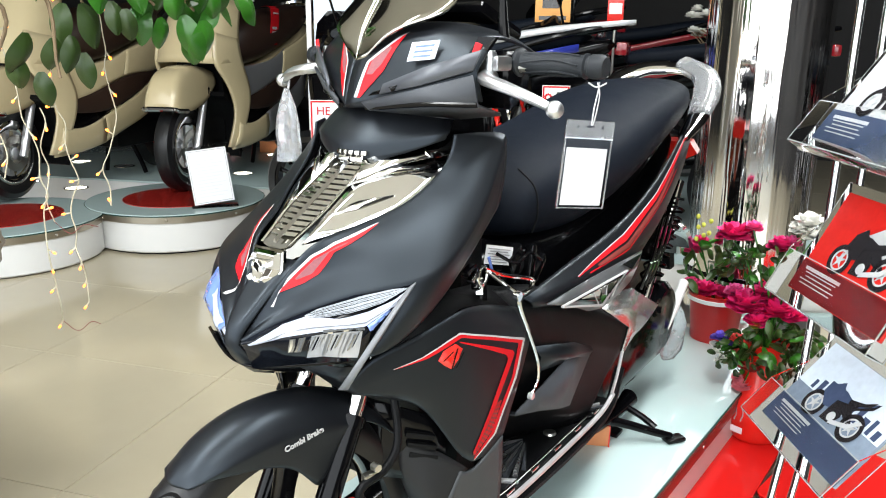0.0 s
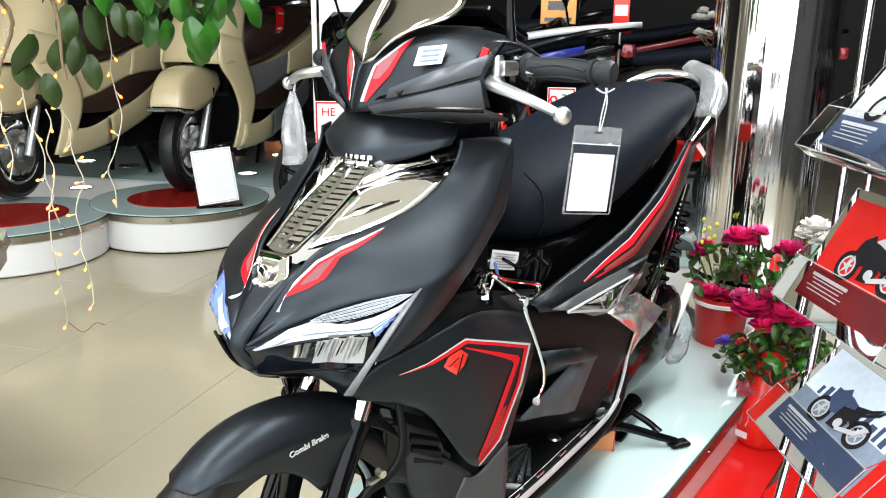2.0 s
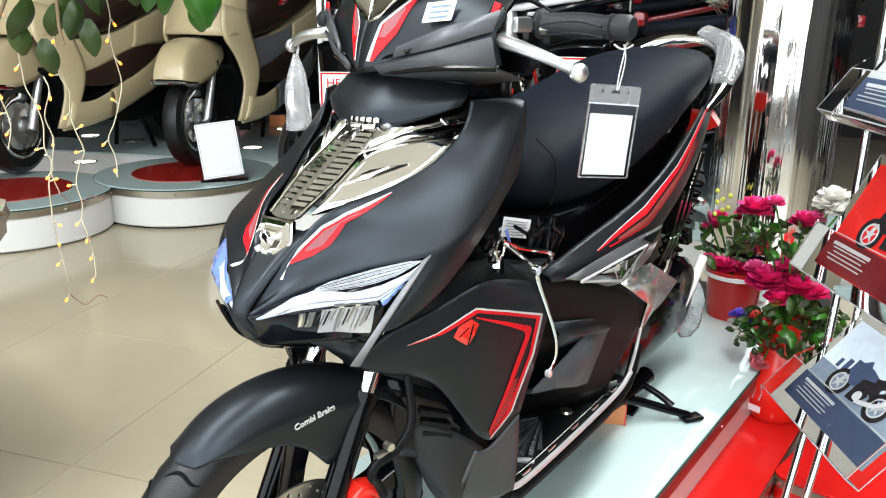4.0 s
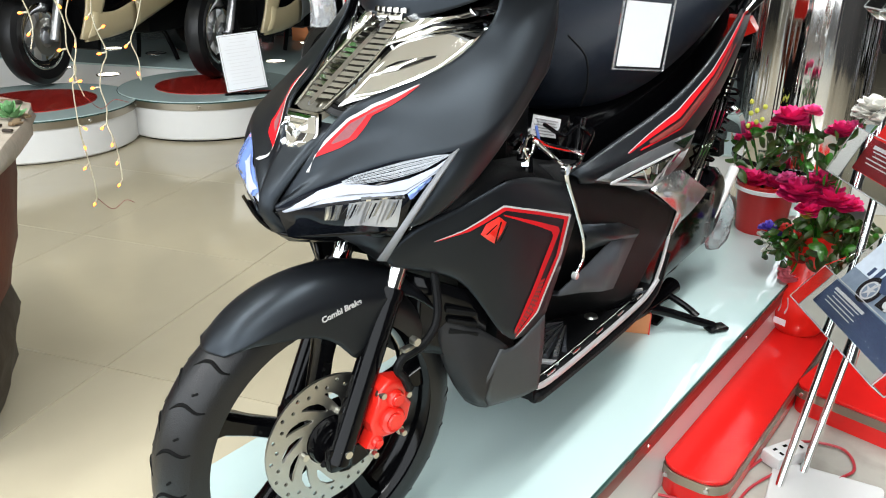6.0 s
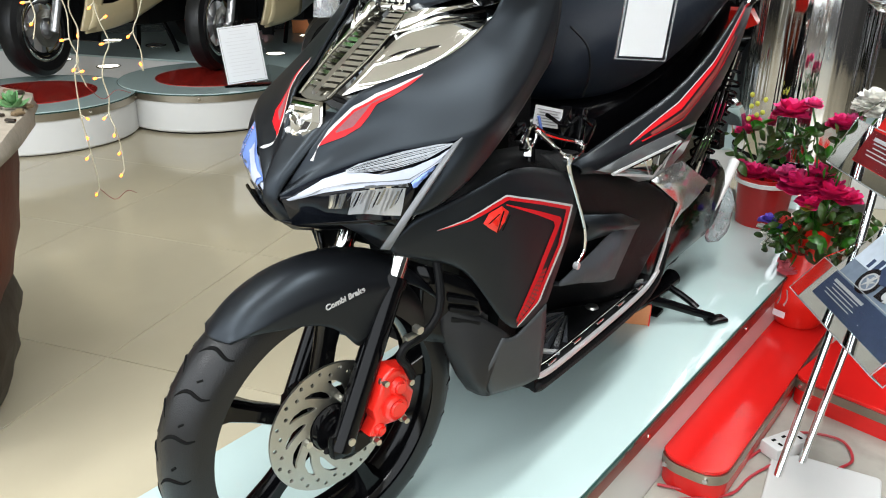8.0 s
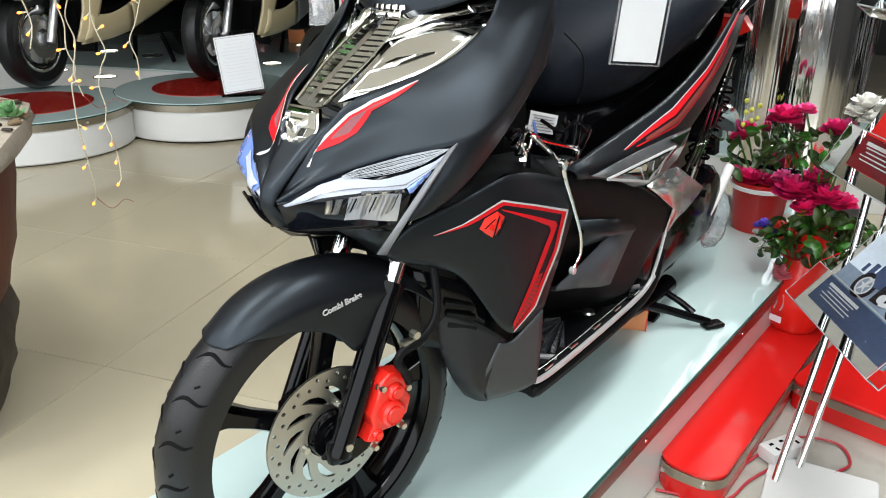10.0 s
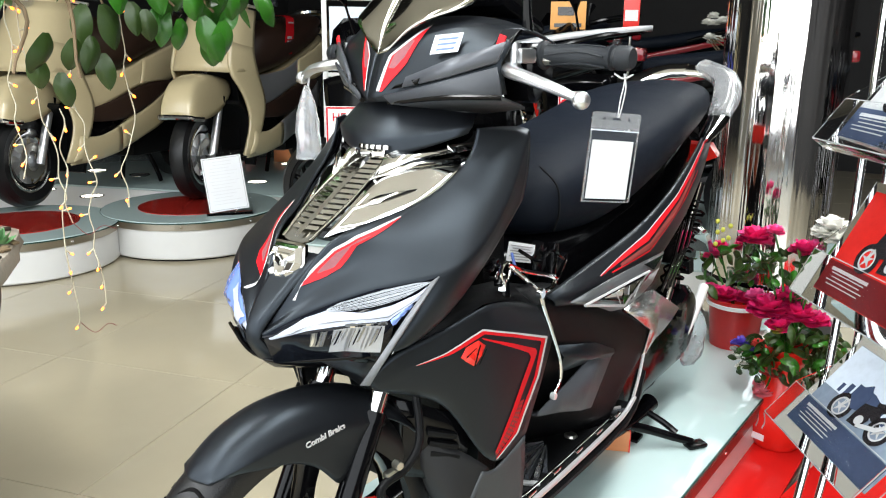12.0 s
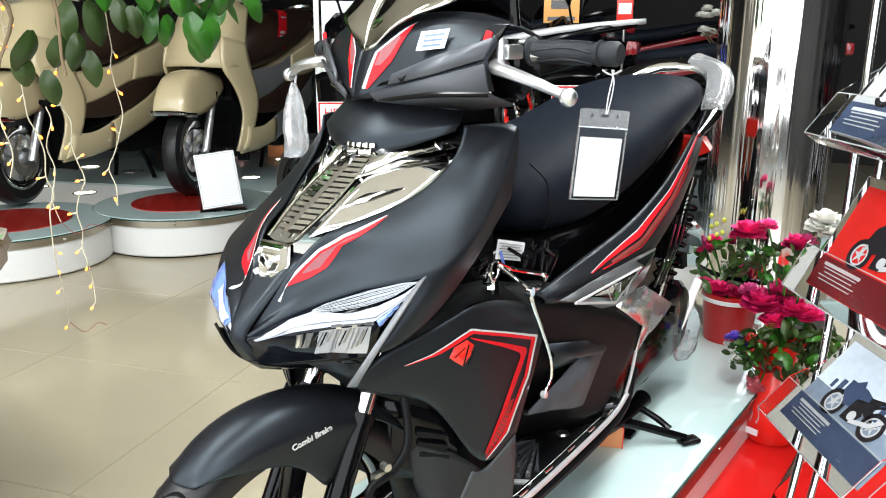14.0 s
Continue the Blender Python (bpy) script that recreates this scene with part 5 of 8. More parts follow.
for k in range(3):
    part("sticker_bar", plate([[(-0.016 + 0.002 * k, -0.009 + 0.007 * k), (0.010 + 0.003 * k, -0.009 + 0.007 * k), (0.012 + 0.003 * k, -0.006 + 0.007 * k), (-0.014 + 0.002 * k, -0.006 + 0.007 * k)]], 0.0004, axes((0.112, -0.0506, 0.943), (0.82, 0.50, 0.10), (0.05, 0.4, 0.9))), STICKER_BLUE, hb)
part("dash_panel", box((0.20, 0.10, 0.02), (0, 0.12, 0.985), 0.008, pose(0, 0, 0, -25, 0, 0)), GLOSS, hb)
part("steering_stem", rod((0, 0.02, 0.70), (0, 0.03, 0.92), 0.03, 0.028, 20), GLOSS, sc).matrix_local = HB

# seat
def super_section(y, w, top, bot, n=20, e=2.6):
    pts = []
    for k in range(n):
        a = math.tau * k / n
        c, q = math.cos(a), math.sin(a)
        x = w * math.copysign(abs(c) ** (2 / e), c)
        z = (top + bot) / 2 + (top - bot) / 2 * math.copysign(abs(q) ** (2 / e), q)
        if z < bot + 0.4 * (top - bot):
            x *= 0.90 + 0.10 * (z - bot) / (0.4 * (top - bot))
        pts.append((x, y, z))
    return pts


def lofted(name, sections, material, parent, label="", level=1, e=2.6):
    ob = part(name, loft([super_section(*s, e=e) for s in sections]), material, parent, label, 60)
    if level:
        ob.modifiers.new("round", "SUBSURF").render_levels = level
        ob.modifiers["round"].levels = level
    return ob


lofted("seat", [(0.50, 0.09, 0.69, 0.63), (0.53, 0.12, 0.735, 0.612), (0.62, 0.15, 0.772, 0.592), (0.74, 0.163, 0.788, 0.590), (0.86, 0.168, 0.798, 0.610), (1.0, 0.168, 0.825, 0.650), (1.15, 0.162, 0.858, 0.695), (1.32, 0.145, 0.868, 0.738), (1.46, 0.110, 0.864, 0.770), (1.53, 0.06, 0.845, 0.785)], SEAT, sc, "black vinyl dual seat")
for s in (1, -1):
    part("seat_seam", tube([(s * 0.122, 0.545, 0.632), (s * 0.131, 0.545, 0.668), (s * 0.124, 0.545, 0.712), (s * 0.090, 0.545, 0.742)], 0.0018, 6, 5), PLASTIC, sc)
    tp = cage("tail_panel", [
        [(0.178, 0.412, 0.556), (0.172, 0.60, 0.578), (0.180, 0.78, 0.598), (0.175, 1.0, 0.650), (0.155, 1.2, 0.712), (0.120, 1.42, 0.772), (0.06, 1.60, 0.800)],
        [(0.190, 0.415, 0.552), (0.200, 0.60, 0.548), (0.203, 0.78, 0.562), (0.194, 1.0, 0.612), (0.170, 1.2, 0.672), (0.132, 1.42, 0.735), (0.06, 1.62, 0.770)],
        [(0.191, 0.42, 0.546), (0.203, 0.60, 0.515), (0.205, 0.78, 0.518), (0.192, 1.0, 0.560), (0.164, 1.2, 0.620), (0.125, 1.42, 0.690), (0.05, 1.62, 0.74)],
        [(0.178, 0.43, 0.540), (0.190, 0.60, 0.492), (0.195, 0.74, 0.470), (0.180, 0.96, 0.530), (0.150, 1.18, 0.585), (0.110, 1.42, 0.650), (0.04, 1.60, 0.71)]],
        BODY, sc, 0.004, 2, crease=(1, 2), edge=0.5, s=s, label="matte black tail panel")
    tt = skin(tp)
    decal("tail_flash", [(0.58, 0.556), (0.80, 0.588), (1.0, 0.636), (1.2, 0.700), (1.36, 0.748)], [(0.58, 0.5545), (0.80, 0.577), (1.0, 0.628), (1.2, 0.692), (1.36, 0.745)], tt, RED, sc, s, n=40, label="red flash decal on the tail")
    decal("tail_edge", [(0.62, 0.5545), (0.80, 0.5605), (1.0, 0.6145), (1.17, 0.671)], [(0.62, 0.5530), (0.80, 0.5575), (1.0, 0.6115), (1.17, 0.669)], tt, RED, sc, s, 0.0016, n=40)
    decal("tail_patch", [(0.66, 0.560), (0.80, 0.573), (1.0, 0.625), (1.15, 0.675)], [(0.66, 0.556), (0.80, 0.562), (1.0, 0.616), (1.15, 0.670)], tt, DARK_RED, sc, s, 0.0016)
    decal("white_line", [(0.577, 0.5565), (0.80, 0.590), (1.0, 0.638), (1.2, 0.7018), (1.36, 0.749)], [(0.58, 0.556), (0.80, 0.588), (1.0, 0.636), (1.2, 0.700), (1.36, 0.748)], tt, WHITE_DECAL, sc, s, 0.0016, n=40)
    sl = cage("side_lamp", [
        [(0.206, 0.440, 0.546), (0.213, 0.600, 0.552), (0.213, 0.750, 0.549), (0.206, 0.875, 0.541)],
        [(0.208, 0.520, 0.522), (0.216, 0.620, 0.519), (0.216, 0.740, 0.516), (0.209, 0.845, 0.515)],
        [(0.206, 0.610, 0.486), (0.211, 0.660, 0.479), (0.211, 0.750, 0.484), (0.206, 0.818, 0.490)]], LAMP_GREY, sc, 0.003, 0, s=s, label="clear ribbed side lamp with chrome reflector")
    for k, (m2, ys, zs) in enumerate(((WHITE_DECAL, 0.0, 0.0), (GLOSS, 0.028, 0.006), (CHROME, 0.055, 0.011))):
        loop = [(s * 0.2190, 0.475 + 2 * ys, 0.534 - zs * 0.6), (s * 0.2215, 0.760 - ys, 0.528 - zs * 0.4), (s * 0.2165, 0.655 + ys * 0.2, 0.486 + zs * 1.6), (s * 0.2190, 0.475 + 2 * ys, 0.534 - zs * 0.6)]
        part("lamp_rib", tube(loop, 0.0024, 6, 1), m2, sl)
    for k in range(5):
        part("lamp_rib", tube([(s * 0.2215, 0.600 + 0.030 * k, 0.525), (s * 0.2165, 0.640 + 0.016 * k, 0.490)], 0.0013, 5, 1), GLOSS if k % 2 else WHITE_DECAL, sl)
    for k, (pts, m2) in enumerate(((((0.2175, 0.52, 0.532), (0.2210, 0.64, 0.531), (0.2190, 0.63, 0.512)), CHROME), (((0.2205, 0.65, 0.530), (0.2215, 0.73, 0.527), (0.2185, 0.675, 0.505)), LAMP_BLACK), (((0.2190, 0.635, 0.510), (0.2180, 0.672, 0.503), (0.2165, 0.650, 0.490)), CHROME),
                                   (((0.2170, 0.74, 0.545), (0.2120, 0.86, 0.539), (0.2150, 0.80, 0.521)), LAMP_BLACK), (((0.2200, 0.735, 0.524), (0.2150, 0.79, 0.520), (0.2170, 0.72, 0.500)), CHROME))):
        part("lamp_facet", loft([[(s * (x + d), y, z) for x, y, z in pts] for d in (0, 0.0015)]), m2, sl)
    part("grab_rail", tube([(s * 0.150, 1.28, 0.728), (s * 0.155, 1.36, 0.768), (s * 0.143, 1.465, 0.815), (s * 0.118, 1.535, 0.855), (s * 0.064, 1.572, 0.880), (0, 1.582, 0.886)], [0.014, 0.025, 0.030, 0.029, 0.025, 0.024], 14, 6, 0.55), CHROME, sc, "chrome grab rail wrapped in clear film")
part("film_wrap", tube([(0.153, 1.38, 0.782), (0.143, 1.465, 0.822), (0.116, 1.540, 0.864), (0.04, 1.588, 0.895)], [0.028, 0.036, 0.036, 0.030], 9, 4, 0.75), FILM, sc, "crumpled clear protective film", 15)
# tunnel, under-seat body and engine
lofted("centre_tunnel", [(0.28, 0.080, 0.60, 0.23), (0.36, 0.080, 0.575, 0.23), (0.50, 0.090, 0.520, 0.23), (0.68, 0.135, 0.470, 0.23), (0.82, 0.155, 0.420, 0.24), (0.93, 0.14, 0.36, 0.26), (0.97, 0.10, 0.32, 0.28)], BODY, sc, "matte black centre tunnel", e=4.5)
for s in (1, -1):
    cage("side_cover", [
        [(0.148, 0.360, 0.578), (0.148, 0.440, 0.570), (0.148, 0.540, 0.535), (0.150, 0.660, 0.490), (0.150, 0.770, 0.440), (0.150, 0.860, 0.388)],
        [(0.180, 0.370, 0.542), (0.187, 0.430, 0.549), (0.190, 0.533, 0.515), (0.190, 0.659, 0.472), (0.190, 0.764, 0.425), (0.188, 0.868, 0.372)],
        [(0.166, 0.400, 0.472), (0.186, 0.450, 0.466), (0.192, 0.570, 0.430), (0.192, 0.655, 0.390), (0.189, 0.760, 0.360), (0.186, 0.845, 0.325)],
        [(0.130, 0.400, 0.372), (0.140, 0.430, 0.355), (0.166, 0.560, 0.312), (0.176, 0.620, 0.292), (0.182, 0.740, 0.285), (0.184, 0.778, 0.296)],
        [(0.075, 0.380, 0.250), (0.080, 0.430, 0.245), (0.100, 0.550, 0.238), (0.165, 0.620, 0.236), (0.176, 0.690, 0.234), (0.180, 0.702, 0.234)]],
        PLASTIC, sc, 0.004, 2, crease=(1, 2, 3), col_crease=(0, 5), edge=0.97, s=s, label="matte black side cover of the tunnel")
    cage("heel_guard", [
        [(0.180, 0.400, 0.366), (0.190, 0.470, 0.388), (0.197, 0.546, 0.412), (0.198, 0.578, 0.406), (0.196, 0.656, 0.389)],
        [(0.176, 0.402, 0.358), (0.184, 0.475, 0.340), (0.188, 0.546, 0.316), (0.189, 0.590, 0.305), (0.194, 0.650, 0.378)],
        [(0.120, 0.402, 0.350), (0.130, 0.475, 0.326), (0.140, 0.546, 0.300), (0.145, 0.590, 0.290), (0.165, 0.650, 0.365)]], HEEL, sc, 0.004, 0, s=s, label="satin dark grey heel guard")
    cage("cover_ridge", [
        [(0.190, 0.430, 0.472), (0.196, 0.575, 0.434), (0.196, 0.665, 0.394)],
        [(0.196, 0.450, 0.448), (0.203, 0.562, 0.416), (0.201, 0.656, 0.391)],
        [(0.188, 0.446, 0.420), (0.196, 0.548, 0.408), (0.196, 0.650, 0.384)]], BODY, sc, 0.003, 0, s=s)
    cage("guard_edge", [[(0.198, 0.656, 0.390), (0.193, 0.583, 0.346)], [(0.193, 0.668, 0.374), (0.188, 0.590, 0.336)]], GREY_BODY, sc, 0.003, 0, s=s)
    cage("chrome_bracket", [
        [(0.190, 0.715, 0.458), (0.193, 0.800, 0.468), (0.194, 0.860, 0.462), (0.192, 1.050, 0.372)],
        [(0.194, 0.764, 0.430), (0.200, 0.820, 0.412), (0.197, 0.890, 0.400), (0.190, 1.000, 0.352)],
        [(0.193, 0.869, 0.374), (0.198, 0.880, 0.364), (0.194, 0.910, 0.350), (0.186, 0.950, 0.338)],
        [(0.190, 0.842, 0.326), (0.192, 0.850, 0.324), (0.190, 0.885, 0.334), (0.184, 0.920, 0.334)]], BRACKET, sc, 0.004, 0, s=s, label="chrome body bracket")
    part("bracket_stripe", tube([(s * 0.194, 0.885, 0.350), (s * 0.191, 0.850, 0.328)], 0.004, 6, 1), RED, sc)
lofted("under_seat_box", [(0.42, 0.10, 0.62, 0.45), (0.55, 0.13, 0.62, 0.44), (0.9, 0.14, 0.64, 0.42), (1.2, 0.12, 0.70, 0.50), (1.5, 0.08, 0.77, 0.62)], GLOSS, sc, "gloss black under-seat body", e=5)
st = part("sticker", box((0.001, 0.088, 0.030), (0.1425, 0.393, 0.628), turn=pose(0, 0, 0, -15, 0, 0)), PAPER, sc, "small white data sticker")
for k in range(6):
    part("print_bar", box((0.001, 0.058 if k % 2 else 0.072, 0.0016), (0.1437, 0.393 - 0.001 * k, 0.638 - 0.0040 * k), turn=pose(0, 0, 0, -15, 0, 0)), INK, st)
for x, y, z, sx, sy, sz, a in ((0.135, 0.455, 0.600, 0.020, 0.050, 0.050, 25), (0.140, 0.505, 0.585, 0.016, 0.022, 0.075, -12), (0.138, 0.540, 0.572, 0.014, 0.060, 0.020, 30), (0.130, 0.425, 0.570, 0.020, 0.030, 0.040, 10)):
    part("seat_hinge", box((sx, sy, sz), (x, y, z), 0.005, pose(0, 0, 0, a, 0, 6)), GLOSS, sc)
part("seat_cable", tube([(0.158, 0.36, 0.640), (0.160, 0.42, 0.612), (0.158, 0.47, 0.618), (0.150, 0.53, 0.590)], 0.003, 7, 5), GLOSS, sc)
part("bag_hook", tube([(0.190, 0.282, 0.635), (0.191, 0.321, 0.610), (0.192, 0.367, 0.582), (0.192, 0.403, 0.577), (0.192, 0.418, 0.587), (0.192, 0.410, 0.594), (0.190, 0.320, 0.622), (0.186, 0.276, 0.641)], 0.0036, 10, 5), CHROME, sc, "bent chrome hook")
part("key_ring", tube([(0.186, 0.270 + 0.013 * math.cos(a), 0.632 + 0.014 * math.sin(a)) for a in [k * math.tau / 14 for k in range(15)]], 0.0024, 8, 1), CHROME, sc, "steel ring")
for k in range(5):
    part("latch", box((0.012, 0.026, 0.008), (0.168, 0.262 + 0.010 * k, 0.640 - 0.011 * k), 0.002, pose(0, 0, 0, 20 + 14 * k, 0, 12 * k)), CHROME if k % 2 else GLOSS, sc)
part("cable_tie", tube([(0.178, 0.300, 0.652), (0.180, 0.306, 0.632), (0.178, 0.314, 0.618)], 0.0022, 6, 4), STICKER_BLUE, sc, "blue cable tie")
part("latch_rod", tube([(0.206, 0.339, 0.590), (0.206, 0.350, 0.565), (0.207, 0.379, 0.518), (0.207, 0.415, 0.458), (0.206, 0.423, 0.422), (0.206, 0.412, 0.409), (0.206, 0.402, 0.402)], [0.0050, 0.0036, 0.0028, 0.0028, 0.0028, 0.0028, 0.0028], 10, 5), CHROME, sc, "thin chrome rod")
part("rod_tip", rod((0.202, 0.400, 0.400), (0.211, 0.400, 0.400), 0.0060, None, 14, 0.001), RAIL, sc)
part("rod_pivot", rod((0.202, 0.341, 0.586), (0.211, 0.341, 0.586), 0.008, None, 14, 0.001), CHROME, sc)
rw = part("rear_wheel", lathe([(0.170, -0.035), (0.19, -0.035), (0.235, -0.048), (0.255, -0.03), (0.262, 0), (0.255, 0.03), (0.235, 0.048), (0.19, 0.035), (0.170, 0.035)], 72, pose(0, 1.29, 0.262, 0, 90, 0)), RUBBER, sc, "black rear tyre")
part("rim", lathe([(0.0, -0.03), (0.15, -0.03), (0.175, -0.038), (0.178, 0.038), (0.15, 0.03), (0.0, 0.03)], 48, pose(0, 1.29, 0.262, 0, 90, 0)), GLOSS, rw)
part("engine_case", joined(lathe([(0, -0.03), (0.085, -0.03), (0.10, -0.01), (0.10, 0.03), (0.085, 0.045), (0, 0.05)], 36, pose(0.11, 0.93, 0.25, 0, 90, 0)), lathe([(0, -0.03), (0.085, -0.03), (0.095, -0.01), (0.095, 0.03), (0.08, 0.045), (0, 0.05)], 36, pose(0.11, 1.25, 0.27, 0, 90, 0)), box((0.09, 0.34, 0.17), (0.115, 1.09, 0.26), 0.03)), GLOSS, sc, "gloss black belt drive case")
part("rear_film", loft([[(0.135 + (0.036 * f + 0.006 * math.sin(5 * a + k)) * math.cos(a), 1.37 + (0.058 * f + 0.008 * math.sin(3 * a + 2 * k)) * math.sin(a), 0.27 - 0.022 * k) for a in [j * math.tau / 16 for j in range(16)]] for k, f in enumerate((0.35, 0.8, 1.0, 1.05, 1.0, 0.9, 0.7, 0.35))]), FILM, sc, "crumpled clear protective bag", 20)
part("rear_mudguard", loft([[(x, 1.29 + r * math.sin(a), 0.262 + r * math.cos(a)) for x, r in ((-0.06, 0.275), (0.06, 0.275), (0.065, 0.30), (-0.065, 0.30))] for a in [radians(-40 + 12 * k) for k in range(11)]]), PLASTIC, sc, "black rear mudguard")

# rear suspension and bracket, stand
part("rear_shock", rod((0.125, 1.16, 0.33), (0.115, 1.40, 0.60), 0.012, None, 16), CHROME, sc, "chrome shock absorber")
part("spring", tube([(0.122 + 0.026 * math.cos(k * 0.7), 1.20 + 0.16 * k / 80 + 0.020 * math.sin(k * 0.7), 0.375 + 0.18 * k / 80 - 0.016 * math.sin(k * 0.7)) for k in range(81)], 0.0035, 7, 1), GLOSS, sc, "black coil spring")
part("white_sleeve", tube([(0.150, 1.27, 0.235), (0.150, 1.33, 0.275), (0.150, 1.40, 0.330)], [0.009, 0.012, 0.013], 16, 4), WHITE, sc, "white plastic sleeve")
part("shock_mount", joined(rod((0.10, 1.15, 0.325), (0.165, 1.15, 0.325), 0.020, None, 20, 0.004), rod((0.10, 1.15, 0.325), (0.175, 1.15, 0.325), 0.009, None, 6)), GLOSS, sc)
for k in range(3):
    part("stay", tube([(0.15, 1.05 + 0.03 * k, 0.40), (0.15, 1.12 + 0.03 * k, 0.455), (0.14, 1.17 + 0.04 * k, 0.475), (0.13, 1.24 + 0.04 * k, 0.53)], 0.005, 8, 4), CHROME, sc, "bent chrome stay")
part("chrome_hugger", loft([[(x, 1.36 + r * math.sin(a), 0.33 + r * math.cos(a)) for x, r in ((0.02, 0.150), (0.13, 0.150), (0.138, 0.158), (0.13, 0.165), (0.02, 0.165))] for a in [radians(-55 + 13 * k) for k in range(10)]]), CHROME, sc, "chrome mudguard strip")
part("number_bracket", joined(box((0.10, 0.012, 0.10), (0.05, 1.50, 0.42), 0.003, pose(0, 0, 0, 25, 0, 0)), box((0.12, 0.03, 0.02), (0.05, 1.46, 0.47), 0.005)), CHROME, sc)
part("tail_lamp", loft([[(x * w, 1.52 + dy, 0.66 + z) for x, z in ((-1, 0), (-0.5, -0.03), (0.5, -0.03), (1, 0), (0.8, 0.03), (-0.8, 0.03))] for w, dy in ((0.12, 0.0), (0.10, 0.09))]), RED_PLASTIC, sc, "red tail lamp")
part("side_stand", joined(tube([(0.11, 0.93, 0.105), (0.15, 0.99, 0.085), (0.215, 1.035, 0.062), (0.25, 1.06, 0.050)], [0.012, 0.011, 0.010, 0.009], 12, 4), box((0.030, 0.05, 0.010), (0.256, 1.066, 0.043), 0.003, pose(0, 0, 0, 0, 0, -35))), GLOSS, sc, "black side stand, folded out")
part("stand_brace", tube([(0.13, 1.03, 0.115), (0.18, 1.05, 0.085), (0.215, 1.05, 0.066)], 0.008, 10, 3), GLOSS, sc)
part("foot_peg", tube([(0.11, 0.88, 0.095), (0.125, 0.98, 0.10), (0.135, 1.08, 0.112)], [0.014, 0.018, 0.022], 16, 4), GLOSS, sc, "black rubber pedal")
for s in (1, -1):
    part("centre_stand", joined(tube([(s * 0.07, 0.95, 0.16), (s * 0.09, 1.0, 0.10), (s * 0.11, 1.02, 0.046)], 0.012, 12, 4), box((0.05, 0.04, 0.010), (s * 0.115, 1.02, 0.041), 0.003)), GLOSS, sc, "black centre stand leg")

ic = lofted("inner_cowling", [(-0.05, 0.06, 0.868, 0.80), (-0.01, 0.11, 0.88, 0.76), (0.06, 0.135, 0.885, 0.72), (0.11, 0.12, 0.89, 0.72)], GLOSS, sc, "gloss black inner cowling", e=5)
ic.matrix_local = HB

# ---------- cream scooters on the pedestals ----------


